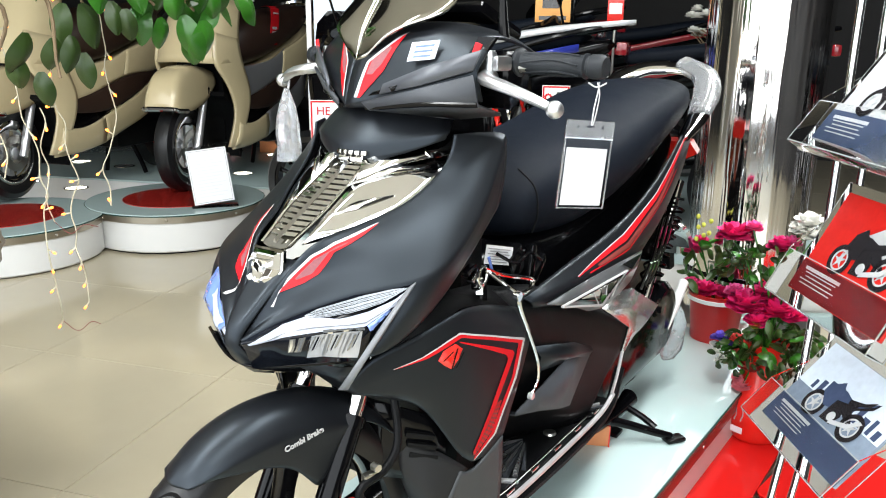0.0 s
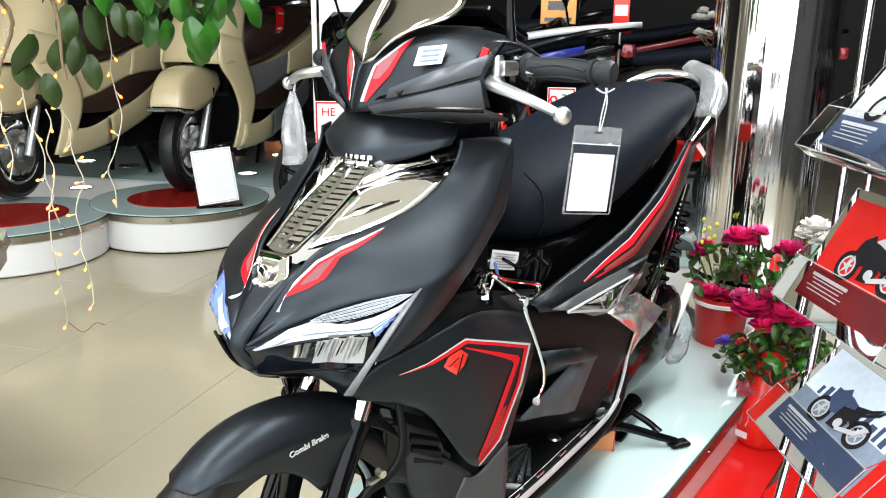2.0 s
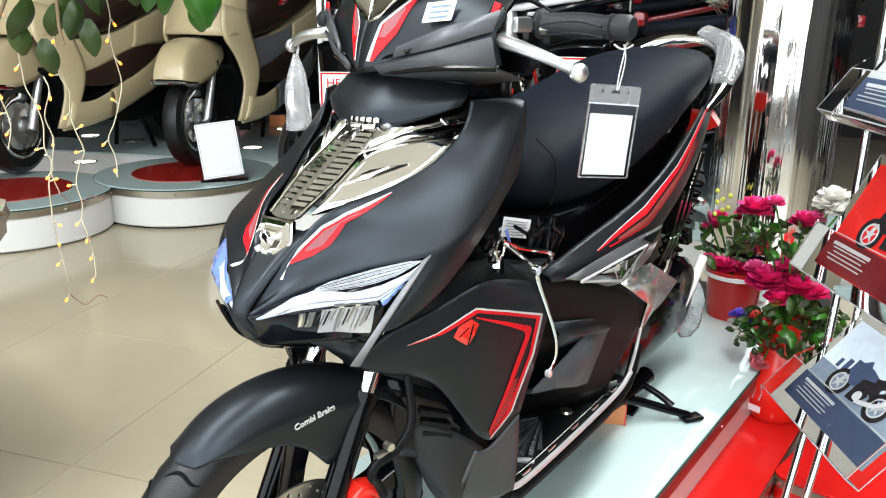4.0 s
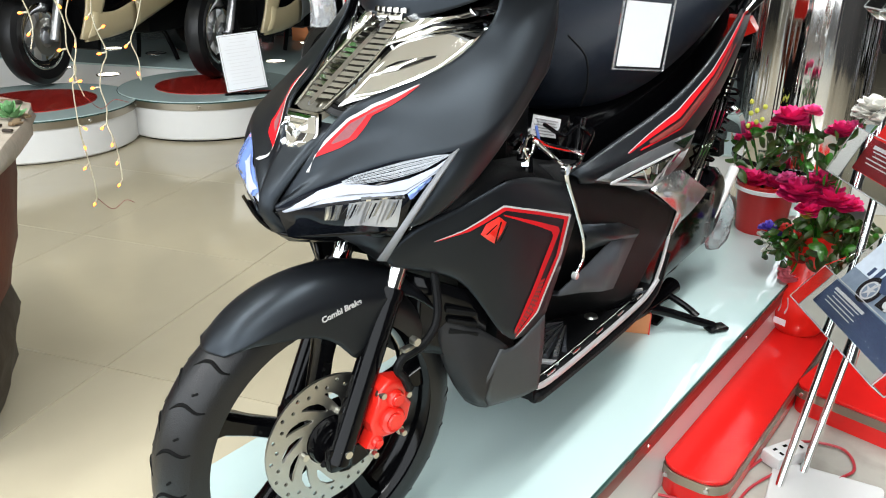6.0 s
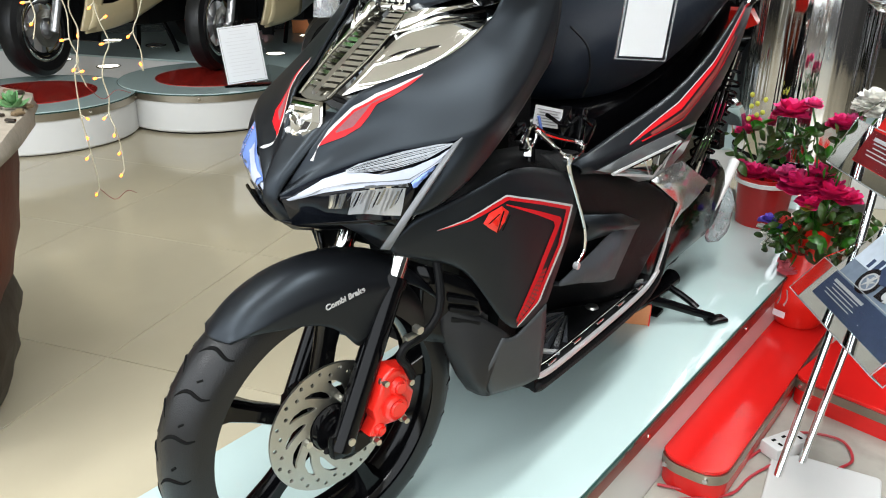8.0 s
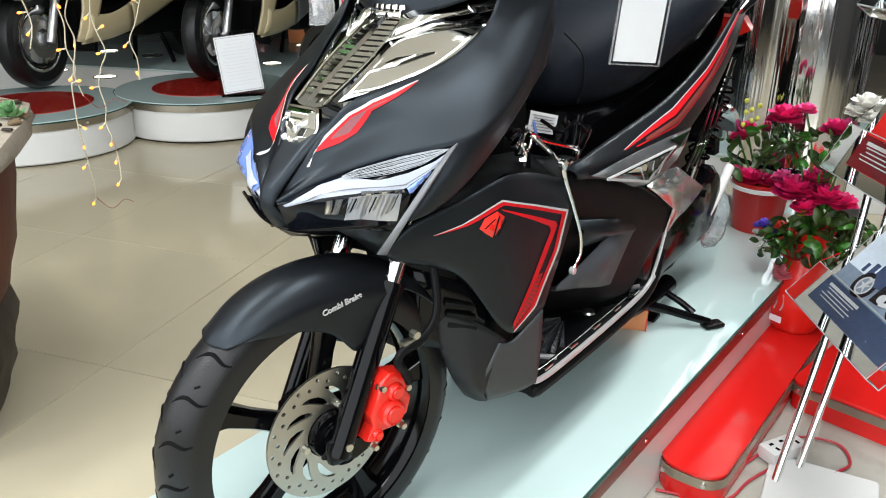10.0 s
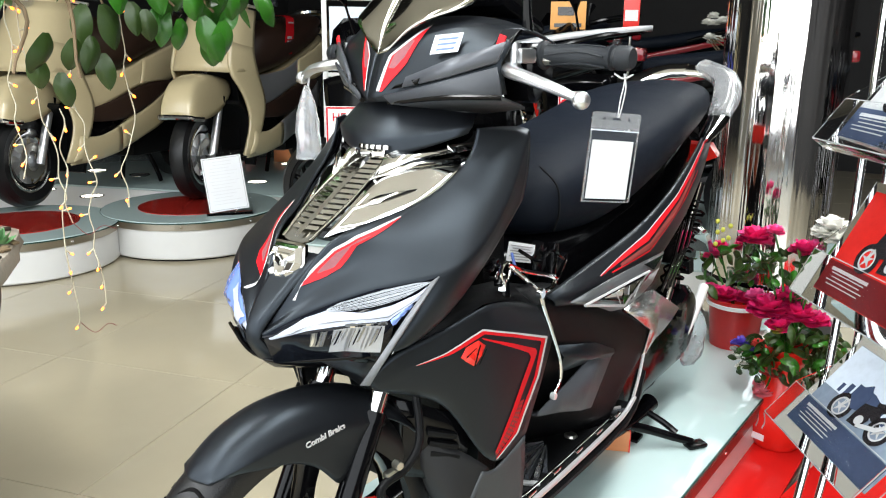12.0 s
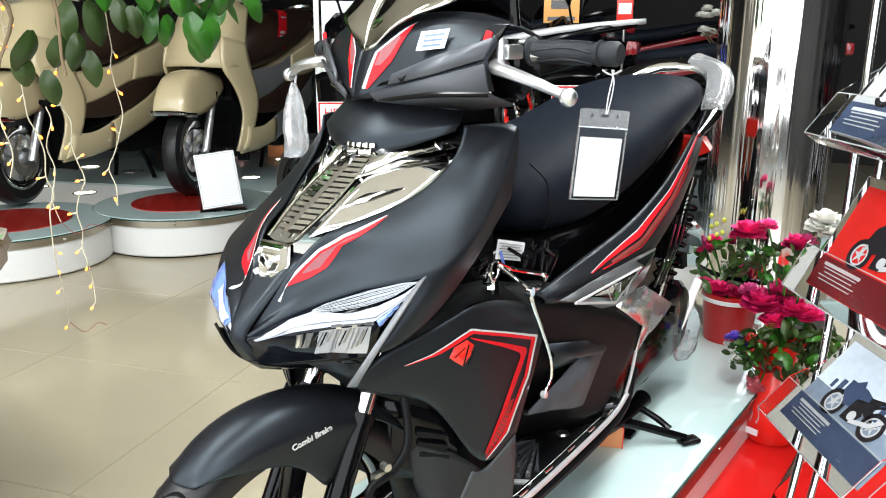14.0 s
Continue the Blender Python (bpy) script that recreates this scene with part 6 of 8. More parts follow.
def cream_scooter(m, shift=0.0):
    t = thing("cream_scooter", "cream retro scooter with a brown seat, parked on a round pedestal", "scooter", m, "cream scooters")
    R = 0.235
    w = part("front_wheel", lathe([(0.13, -0.035), (0.165, -0.04), (0.20, -0.050), (0.225, -0.035), (R, 0), (0.225, 0.035), (0.20, 0.050), (0.165, 0.04), (0.13, 0.035)], 72, pose(0, 0, R, 0, 90, 0)), RUBBER, t, "black front tyre")
    part("rim", lathe([(0.115, -0.03), (0.14, -0.042), (0.158, -0.040), (0.150, 0), (0.158, 0.040), (0.14, 0.042), (0.115, 0.03), (0.110, 0), (0.115, -0.03)], 60, pose(0, 0, R, 0, 90, 0)), CHROME, w, "chrome wheel rim")
    part("hub", rod((-0.05, 0, R), (0.05, 0, R), 0.035, None, 24, 0.006), SILVER, w)
    for k in range(6):
        a = math.tau * k / 6
        part("spoke", loft([[(x, r * math.sin(a) + e * math.cos(a), R + r * math.cos(a) - e * math.sin(a)) for x, e in ((-0.02, -h), (0.02, -h), (0.02, h), (-0.02, h))] for r, h in ((0.02, 0.020), (0.07, 0.012), (0.125, 0.018))]), SILVER, w)
    part("brake_disc", plate([circle(0.09, 48), circle(0.05, 32)], 0.004, pose(0.055, 0, R, 0, 90, 0)), DISC, w)
    for s in (1, -1):
        part("fork_leg", rod((s * 0.078, 0.020, R - 0.02), (s * 0.078, 0.150, 0.52), 0.021, None, 16, 0.003), SILVER, t, "silver fork leg")
        part("fork_clamp", rod((s * 0.078, 0.145, 0.500), (s * 0.078, 0.155, 0.535), 0.026, None, 16), GLOSS, t)
    rows = []
    for y, top, low, w2 in ((-0.205, 0.462, 0.446, 0.070), (-0.190, 0.555, 0.440, 0.088), (-0.130, 0.625, 0.432, 0.100), (-0.05, 0.655, 0.430, 0.105), (0.06, 0.664, 0.452, 0.105), (0.17, 0.655, 0.490, 0.100), (0.27, 0.635, 0.550, 0.090)):
        half = [(1.03 * w2, y, low), (w2, y, 0.55 * top + 0.45 * low), (0.72 * w2, y, top - 0.014)]
        rows.append([(-x, y2, z) for x, y2, z in half] + [(0, y, top)] + half[::-1])
    fd = cage("front_fender", rows, CREAM, t, 0.006, 2, label="cream front mudguard", col_crease=(2, 4), edge=0.35)
    part("fender_trim", tube([(-0.103, -0.110, 0.434), (-0.090, -0.180, 0.441), (-0.068, -0.204, 0.448), (0.068, -0.204, 0.448), (0.090, -0.180, 0.441), (0.103, -0.110, 0.434)], 0.013, 8, 4), CHROME, fd, "chrome mudguard lip")
    # rim of the shield beside the wheel, its side and its rear edge, from the top down
    edge_rows = (((0.12, 0.24, 0.99), (0.155, 0.31, 0.99), (0.17, 0.39, 0.98)), ((0.155, 0.14, 0.82), (0.188, 0.21, 0.80), (0.195, 0.30, 0.79)), ((0.170, 0.085, 0.66), (0.200, 0.19, 0.66), (0.205, 0.31, 0.68)),
                 ((0.186, 0.175, 0.59), (0.208, 0.27, 0.57), (0.212, 0.355, 0.57)), ((0.194, 0.245, 0.46), (0.212, 0.30, 0.47), (0.215, 0.380, 0.49)), ((0.194, 0.250, 0.37), (0.210, 0.285, 0.38), (0.212, 0.340, 0.37)), ((0.186, 0.18, 0.22), (0.198, 0.215, 0.21), (0.20, 0.26, 0.22)))
    cage("leg_shield", [[(-x, y, z) for x, y, z in (re, mi, fr)] + [(0, fr[1] - 0.035, fr[2] + 0.01)] + [fr, mi, re] for fr, mi, re in edge_rows[:3]], CREAM, t, 0.014, 2, label="cream curved leg shield")
    for s in (1, -1):
        cage("shield_side", edge_rows[1:], CREAM, t, 0.016, 2, s=s, label="cream side of the leg shield")
    part("inner_panel", loft([[(x * wd, y, z) for x, y in ((-1, 0.30), (1, 0.30), (1, 0.38), (0.5, 0.42), (-0.5, 0.42), (-1, 0.38))] for z, wd in ((0.24, 0.09), (0.5, 0.10), (0.75, 0.09), (0.88, 0.07))]), PLASTIC, t, "black inner panel")
    part("wheel_arch", loft([[(x * 0.178, 0.05 + r * math.sin(a), R + 0.02 + r * math.cos(a)) for x, r in ((-1, 0.268), (0, 0.275), (1, 0.268), (1, 0.290), (0, 0.297), (-1, 0.290))] for a in [radians(28 + 4 * k) for k in range(22)]]), PLASTIC, t, "black inner mudguard")
    for s in (1, -1):
        part("front_lamp", lathe([(0, 0.022), (0.022, 0.018), (0.034, 0.006), (0.036, -0.004), (0, -0.004)], 24, pose(s * 0.095, 0.205, 0.90, 75, 0, s * 35)), LAMP_CHROME, t, "clear round front lamp")
        part("grip", rod((s * 0.20, 0.34, 1.03), (s * 0.33, 0.36, 1.02), 0.017, 0.018, 16, 0.003), GRIP, t)
        part("brake_lever", tube([(s * 0.19, 0.29, 1.01), (s * 0.24, 0.26, 1.00), (s * 0.33, 0.28, 0.985)], 0.008, 8, 4), ALU, t)
        part("mirror_stem", tube([(s * 0.17, 0.34, 1.05), (s * 0.19, 0.33, 1.15), (s * 0.25, 0.34, 1.25)], 0.006, 8, 4), CHROME, t)
        silver = SILVER if m.translation.y > 2 else CREAM
        cage("side_skirt", [
            [(0.212, 0.26, 0.345), (0.215, 0.40, 0.322), (0.215, 0.56, 0.378)],
            [(0.222, 0.24, 0.270), (0.226, 0.40, 0.265), (0.224, 0.56, 0.310)],
            [(0.195, 0.20, 0.207), (0.200, 0.39, 0.210), (0.200, 0.57, 0.242)]], CREAM, t, 0.01, 2, s=s, label="cream side skirt")
        cage("skirt_tail", [
            [(0.215, 0.55, 0.376), (0.214, 0.72, 0.432), (0.208, 0.90, 0.500), (0.195, 1.05, 0.590)],
            [(0.223, 0.55, 0.308), (0.220, 0.73, 0.365), (0.212, 0.90, 0.435), (0.195, 1.06, 0.515)],
            [(0.199, 0.56, 0.242), (0.200, 0.75, 0.305), (0.195, 0.92, 0.350), (0.180, 1.07, 0.430)]], silver, t, 0.01, 2, s=s, label="swept lower side panel")
        cage("side_insert", [
            [(0.205, 0.30, 0.468), (0.212, 0.50, 0.500), (0.220, 0.70, 0.572), (0.214, 0.88, 0.603), (0.200, 1.02, 0.598)],
            [(0.210, 0.30, 0.445), (0.220, 0.52, 0.450), (0.228, 0.70, 0.505), (0.220, 0.88, 0.550), (0.202, 1.03, 0.590)],
            [(0.205, 0.29, 0.420), (0.213, 0.55, 0.395), (0.220, 0.70, 0.440), (0.213, 0.87, 0.498), (0.200, 1.02, 0.580)]], BROWN, t, 0.01, 2, s=s, label="dark brown leaf-shaped side insert", crease=(0, 2))
        cage("step_well", [
            [(0.188, 0.30, 0.430), (0.190, 0.44, 0.415), (0.196, 0.60, 0.405)],
            [(0.176, 0.34, 0.370), (0.180, 0.46, 0.365), (0.190, 0.60, 0.390)],
            [(0.200, 0.36, 0.312), (0.204, 0.46, 0.325), (0.205, 0.58, 0.380)]], GLOSS, t, 0.006, 1, s=s, label="glossy black step well")
        part("step_trim", tube([(s * 0.206, 0.37, 0.322), (s * 0.212, 0.47, 0.340), (s * 0.212, 0.60, 0.394), (s * 0.212, 0.70, 0.430)], 0.006, 8, 4), CHROME, t)
        cage("seat_panel", [
            [(0.185, 0.35, 0.640), (0.196, 0.52, 0.652), (0.198, 0.70, 0.675), (0.192, 0.83, 0.735)],
            [(0.205, 0.35, 0.560), (0.216, 0.52, 0.585), (0.216, 0.67, 0.620), (0.208, 0.79, 0.660)],
            [(0.203, 0.36, 0.465), (0.210, 0.50, 0.498), (0.214, 0.64, 0.560), (0.212, 0.76, 0.588)]], silver, t, 0.008, 2, s=s, label="curved panel under the seat")
        cage("tail_panel", [
            [(0.196, 0.80, 0.720), (0.191, 0.93, 0.757), (0.182, 1.08, 0.800), (0.162, 1.25, 0.865), (0.118, 1.40, 0.920)],
            [(0.212, 0.77, 0.650), (0.212, 0.90, 0.680), (0.200, 1.08, 0.705), (0.178, 1.25, 0.780), (0.125, 1.40, 0.850)],
            [(0.212, 0.74, 0.585), (0.212, 0.88, 0.606), (0.196, 1.06, 0.602), (0.168, 1.24, 0.680), (0.120, 1.38, 0.760)]], CREAM, t, 0.008, 2, s=s, label="cream tail panel")
        part("seat_stay", rod((s * 0.15, 1.15, 0.42), (s * 0.14, 1.30, 0.66), 0.012), CHROME, t)
    part("head_cowl", loft([[(x * 0.17 * f, 0.31 + dy * f, z) for x, dy in ((-1, 0.02), (-0.7, -0.07), (0, -0.11), (0.7, -0.07), (1, 0.02), (0.7, 0.08), (0, 0.10), (-0.7, 0.08))] for z, f in ((0.93, 0.7), (0.98, 1.0), (1.05, 1.0), (1.09, 0.75), (1.10, 0.35))]), CREAM, t, "cream handlebar cowl", 60)
    part("headlamp", lathe([(0, 0.03), (0.05, 0.025), (0.07, 0.01), (0.075, 0)], 32, pose(0, 0.205, 1.01, 90, 0, 0)), LENS, t)
    part("footboard", box((0.36, 0.42, 0.03), (0, 0.55, 0.285), 0.01), PLASTIC, t, "black ribbed footboard")
    lofted("rear_body", [(0.55, 0.10, 0.62, 0.34), (0.70, 0.15, 0.65, 0.36), (0.95, 0.165, 0.72, 0.47), (1.15, 0.15, 0.80, 0.56), (1.32, 0.11, 0.88, 0.68), (1.42, 0.06, 0.90, 0.78)], CREAM, t, "cream rear body", e=3)
    lofted("seat", [(0.40, 0.08, 0.78, 0.63), (0.46, 0.135, 0.88, 0.625), (0.56, 0.170, 0.935, 0.635), (0.72, 0.188, 0.950, 0.655), (0.95, 0.188, 0.965, 0.740), (1.15, 0.170, 0.990, 0.800), (1.28, 0.130, 1.010, 0.880), (1.34, 0.07, 0.990, 0.920)], BROWN, t, "dark brown vinyl seat")
    part("grab_rail", tube([(0.165, 1.16, 0.90), (0.15, 1.30, 0.98), (0.07, 1.40, 1.02), (-0.07, 1.40, 1.02), (-0.15, 1.30, 0.98), (-0.165, 1.16, 0.90)], 0.024, 10, 5), CHROME, t, "chrome grab rail")
    part("engine", joined(box((0.20, 0.5, 0.18), (0.02, 1.02, 0.26), 0.04), lathe([(0, -0.05), (0.10, -0.05), (0.11, 0.03), (0, 0.05)], 32, pose(0.12, 1.22, R, 0, 90, 0))), PLASTIC, t, "dark engine case")
    rw = part("rear_wheel", lathe([(0.12, -0.04), (0.20, -0.05), (R, 0), (0.20, 0.05), (0.12, 0.04)], 48, pose(0, 1.27, R, 0, 90, 0)), RUBBER, t)
    for s in (1, -1):
        part("stand_leg", tube([(s * 0.08, 0.92, 0.20), (s * 0.12, 0.95, 0.08), (s * 0.14, 0.96, 0.008)], 0.013, 10, 3), GLOSS, t)
    for ob in t.children:
        if ob.name.split(".")[0] in ("front_wheel", "fork_leg", "fork_clamp", "front_fender"):
            ob.matrix_local = Matrix.Translation((0, 0.12, 0)) @ Matrix.Rotation(radians(9), 4, "Z") @ Matrix.Translation((0, -0.12, 0))
        else:
            ob.matrix_local = Matrix.Translation((0, shift, 0))
    return t


for at, shift in (((-3.24, 2.43), 0.0), ((-3.79, 1.665), -0.08)):
    cream_scooter(pose(at[0], at[1], 0.034, 0, 0, 16) @ Matrix.Scale(1.14, 4), shift)
sale = thing("sale_tag", "red printed card tag hanging over the brown scooter seat", "tag", pose(-3.24, 2.43, 0.034, 0, 0, 16) @ Matrix.Scale(1.14, 4) @ pose(0.192, 0.745, 0.955, 0, 8, 0))
part("card", loft([[(x + d, y, z) for y in (-0.046, 0.046)] + [(x + d + 0.002, y, z) for y in (0.046, -0.046)] for x, z, d in ((-0.075, 0.006, 0), (-0.030, 0.016, 0), (-0.004, 0.004, 0), (0.004, -0.06, 0), (0.004, -0.20, 0))]), RED, sale, "glossy red card", 30)
for z, w, h in ((-0.020, 0.060, 0.008), (-0.105, 0.050, 0.014), (-0.128, 0.044, 0.010), (-0.150, 0.056, 0.006), (-0.180, 0.050, 0.012)):
    part("print_bar", box((0.0012, w, h), (0.0068, 0, z), 0.0003), WHITE_DECAL, sale)
for x, y, lit in ((-4.78, 2.745, 1), (-3.843, 2.113, 1), (-4.278, 2.053, 1), (-4.332, 3.835, 1), (-3.91, 3.882, 1), (-3.443, 3.111, 1), (-4.352, 2.81, 0)):
    downlight(x, y, 0.024, lit)


def price_stand(at, yaw):
    t = thing("price_stand", "clear acrylic stand holding a white printed sheet on the pedestal", "sign stand", pose(at[0], at[1], 0.03, 0, 0, yaw))
    lean = pose(0, 0, 0, -12, -6, 0)
    part("panel", box((0.25, 0.004, 0.345), tuple(lean @ Vector((0, 0, 0.174))), 0.001, lean), ACRYLIC, t, "clear acrylic panel")
    part("foot", box((0.25, 0.11, 0.003), (0, 0.05, 0.0015), 0.0005), ACRYLIC, t)
    sheet = part("sheet", box((0.215, 0.0012, 0.300), tuple(lean @ Vector((0, -0.004, 0.176))), 0.0, lean), PAPER, t, "white paper sheet")
    for k in range(14):
        part("print_bar", box((0.10 if k < 2 else 0.16 - 0.03 * (k % 3), 0.0006, 0.004), tuple(lean @ Vector((0 if k < 2 else -0.008 * (k % 3), -0.0050, 0.300 - 0.018 * k))), 0.0, lean), INK_PALE, sheet)
    for dx, dz, sx, sz in ((-0.100, 0.176, 0.002, 0.285), (0.100, 0.176, 0.002, 0.285), (0, 0.318, 0.2, 0.002), (0, 0.034, 0.2, 0.002)):
        part("border", box((sx, 0.0006, sz), tuple(lean @ Vector((dx, -0.0050, dz))), 0.0, lean), INK, sheet)


INK_PALE = mat("pale_print", (0.74, 0.745, 0.77), 0.7)
price_stand((-2.70, 2.23), 54)

# ---------- plant, pot and fairy lights ----------
E1 = Vector((0.506, 0.862, 0.0))      # along the plant's spread
E2 = Vector((-0.862, 0.506, 0.0))     # away from the walk
PL = Vector((-0.93, 0.22, 0.0))


def leaf_mesh(n=9):
    """A broad oval leaf with a short tip, folded along its midrib and curled, one unit long, hanging along -z."""
    bm = bmesh.new()
    rows = []
    for i in range(n + 1):
        f = i / n
        w = 0.30 * math.sin(math.pi * min(1, 0.04 + 0.93 * f)) ** 0.62 * (1 - 0.25 * f ** 6)
        rows.append([bm.verts.new((u * w, -0.15 * math.sin(math.pi * f) * (1 - abs(u) ** 1.5) + 0.22 * f * f + 0.02 * math.sin(7 * f + 3 * u) * abs(u), -f - (0.05 if i == n and u == 0 else 0))) for u in (-1, -0.62, -0.22, 0, 0.22, 0.62, 1)])
    for a, b in zip(rows, rows[1:]):
        for k in range(6):
            bm.faces.new((a[k], a[k + 1], b[k + 1], b[k]))
    me = bpy.data.meshes.new("leaf")
    bm.to_mesh(me)
    bm.free()
    me.polygons.foreach_set("use_smooth", [True] * len(me.polygons))
    return me


LEAF_BRIGHT_ME, LEAF_DULL_ME = leaf_mesh(), leaf_mesh()
LEAF_BRIGHT_ME.materials.append(LEAF)
LEAF_DULL_ME.materials.append(LEAF_DULL)
SUCCULENT_ME = leaf_mesh(7)
SUCCULENT_ME.materials.append(SUCCULENT)


def plant():
    rnd = random.Random(5)
    t = thing("potted_plant", "leafy green plant with broad oval leaves hanging over the pot", "plant", Matrix.Translation(PL))
    pot_at = Vector((-0.40, -0.27, 0))
    part("trunk", tube([pot_at + Vector((0, 0, 0.42)), pot_at + Vector((0.02, 0.02, 0.75)), pot_at + Vector((0.05, 0.06, 1.05)), pot_at + Vector((0.03, 0.1, 1.30))], [0.022, 0.018, 0.015, 0.010], 10, 5), STEM, t, "brown woody trunk")
    tips = []
    for k, (a, z, drop) in enumerate(((0.05, 1.16, 0.10), (0.16, 1.18, 0.16), (0.27, 1.16, 0.14), (0.38, 1.14, 0.13), (0.46, 1.12, 0.08), (-0.02, 1.0, 0.12), (0.10, 1.05, 0.18), (0.30, 1.10, 0.08))):
        p = [pot_at + Vector((0.04, 0.07, 0.95 + 0.04 * k)), E1 * (a * 0.5) + E2 * rnd.uniform(-0.05, 0.05) + Vector((0, 0, z + 0.03)), E1 * a + E2 * rnd.uniform(-0.08, 0.05) + Vector((0, 0, z - drop))]
        part("branch", tube(p, [0.008, 0.005, 0.003], 7, 6), STEM, t)
    # along the spread, height, length, tilt
    shape = [(0.18, 1.075, 13), (0.12, 0.985, 10), (0.155, 0.985, 11), (0.13, 0.92, 9), (0.095, 0.915, 9), (0.045, 0.925, 11), (0.15, 0.885, 9), (0.21, 0.99, 8), (0.235, 0.975, 8), (0.26, 0.98, 8), (0.285, 0.975, 9),
             (0.31, 0.96, 9), (0.355, 0.965, 12), (0.395, 0.955, 13), (0.375, 0.93, 10), (0.31, 1.06, 11), (0.345, 1.06, 10), (0.40, 1.07, 12), (0.435, 1.04, 9), (0.255, 1.05, 10), (0.215, 1.07, 9), (0.065, 0.845, 9), (0.02, 0.88, 9), (0.33, 1.02, 9), (0.285, 1.02, 9), (0.37, 1.01, 9), (0.415, 1.02, 8)]
    for a, z, l in shape:
        ob = new("leaf", LEAF_DULL_ME if a < 0.25 and l < 12 else LEAF_BRIGHT_ME)
        ob.parent = t
        ob.matrix_local = Matrix.Translation(E1 * a + E2 * rnd.uniform(-0.05, 0.03) + Vector((0, 0, z + 0.035))) @ pose(0, 0, 0, rnd.uniform(-18, 22), rnd.uniform(-14, 14), 62 + rnd.uniform(-40, 40)) @ Matrix.Scale(l * 0.0084, 4)
    for k in range(120):
        a = rnd.uniform(-0.1, 0.5)
        z = rnd.uniform(1.02, 1.30) + 0.05 * math.sin(a * 9)
        ob = new("leaf", LEAF_BRIGHT_ME if rnd.random() < 0.6 else LEAF_DULL_ME)
        ob.parent = t
        ob.matrix_local = Matrix.Translation(E1 * a + E2 * rnd.uniform(-0.12, 0.16) + Vector((0, 0, z + 0.05))) @ pose(0, 0, 0, rnd.uniform(-45, 45), rnd.uniform(-40, 40), rnd.uniform(0, 360)) @ Matrix.Scale(rnd.uniform(0.06, 0.095), 4)
    return t


plant()
pot = thing("plant_pot", "reddish-brown planter with rough pale slab top and small succulent", "pot", pose(PL.x - 0.40, PL.y - 0.27, FLOOR))
rnd = random.Random(12)
outline = [(0.14, 0.345), (0.21, 0.315), (0.285, 0.265), (0.355, 0.217), (0.41, 0.172), (0.471, 0.128), (0.56, 0.057), (0.60, -0.08), (0.54, -0.26), (0.36, -0.38), (0.05, -0.42), (-0.20, -0.30), (-0.30, -0.05), (-0.24, 0.20), (-0.05, 0.33)]
mid = (0.14, -0.03)


def planter_ring(k, z, rough=0.0):
    return [(mid[0] + (x - mid[0]) * k + rnd.uniform(-rough, rough), mid[1] + (y - mid[1]) * k + rnd.uniform(-rough, rough), z + rnd.uniform(-rough, rough) * 0.4) for x, y in outline]


part("body", loft([planter_ring(k, z, 0.004) for k, z in ((0.60, 0.27), (0.655, 0.29), (0.705, 0.34), (0.755, 0.40), (0.79, 0.45), (0.83, 0.55), (0.855, 0.61), (0.885, 0.645))]), CLAY, pot, "reddish-brown lacquered planter body", 50)
part("foot", loft([planter_ring(k, z, 0.007) for k, z in ((0.46, 0.0), (0.55, 0.05), (0.61, 0.10), (0.64, 0.15), (0.685, 0.21), (0.67, 0.26), (0.63, 0.30))]), ROOT, pot, "dark carved root-wood foot", 60)
part("slab", loft([planter_ring(k, z, 0.005) for k, z in ((0.90, 0.640), (0.995, 0.652), (1.005, 0.675), (0.99, 0.694), (0.80, 0.700), (0.45, 0.697), (0.1, 0.703))]), SOIL, pot, "rough pale slab with pebbles and bark chips", 50)
for k in range(60):
    x, y = outline[k % 8][0], outline[k % 8][1]
    f = rnd.uniform(0.55, 0.97)
    part("bark_chip", box((rnd.uniform(0.012, 0.045), rnd.uniform(0.008, 0.018), 0.006), (0, 0, 0), 0.002, pose(mid[0] + (x - mid[0]) * f + rnd.uniform(-0.03, 0.02), mid[1] + (y - mid[1]) * f + rnd.uniform(-0.03, 0.01), 0.701, rnd.uniform(-8, 8), rnd.uniform(-8, 8), rnd.uniform(0, 180))), (SOIL, STEM, ROOT)[k % 3], pot)
for k in range(14):
    ob = new("leaf", SUCCULENT_ME)
    ob.parent = pot
    ob.matrix_local = pose(0.305, 0.218, 0.703 + 0.0012 * k) @ pose(0, 0, 0, 0, 0, k * 137.5) @ pose(0, 0, 0, 98 + 4.2 * k, 0, 0) @ Matrix.Scale(0.040 - 0.0014 * k, 4)


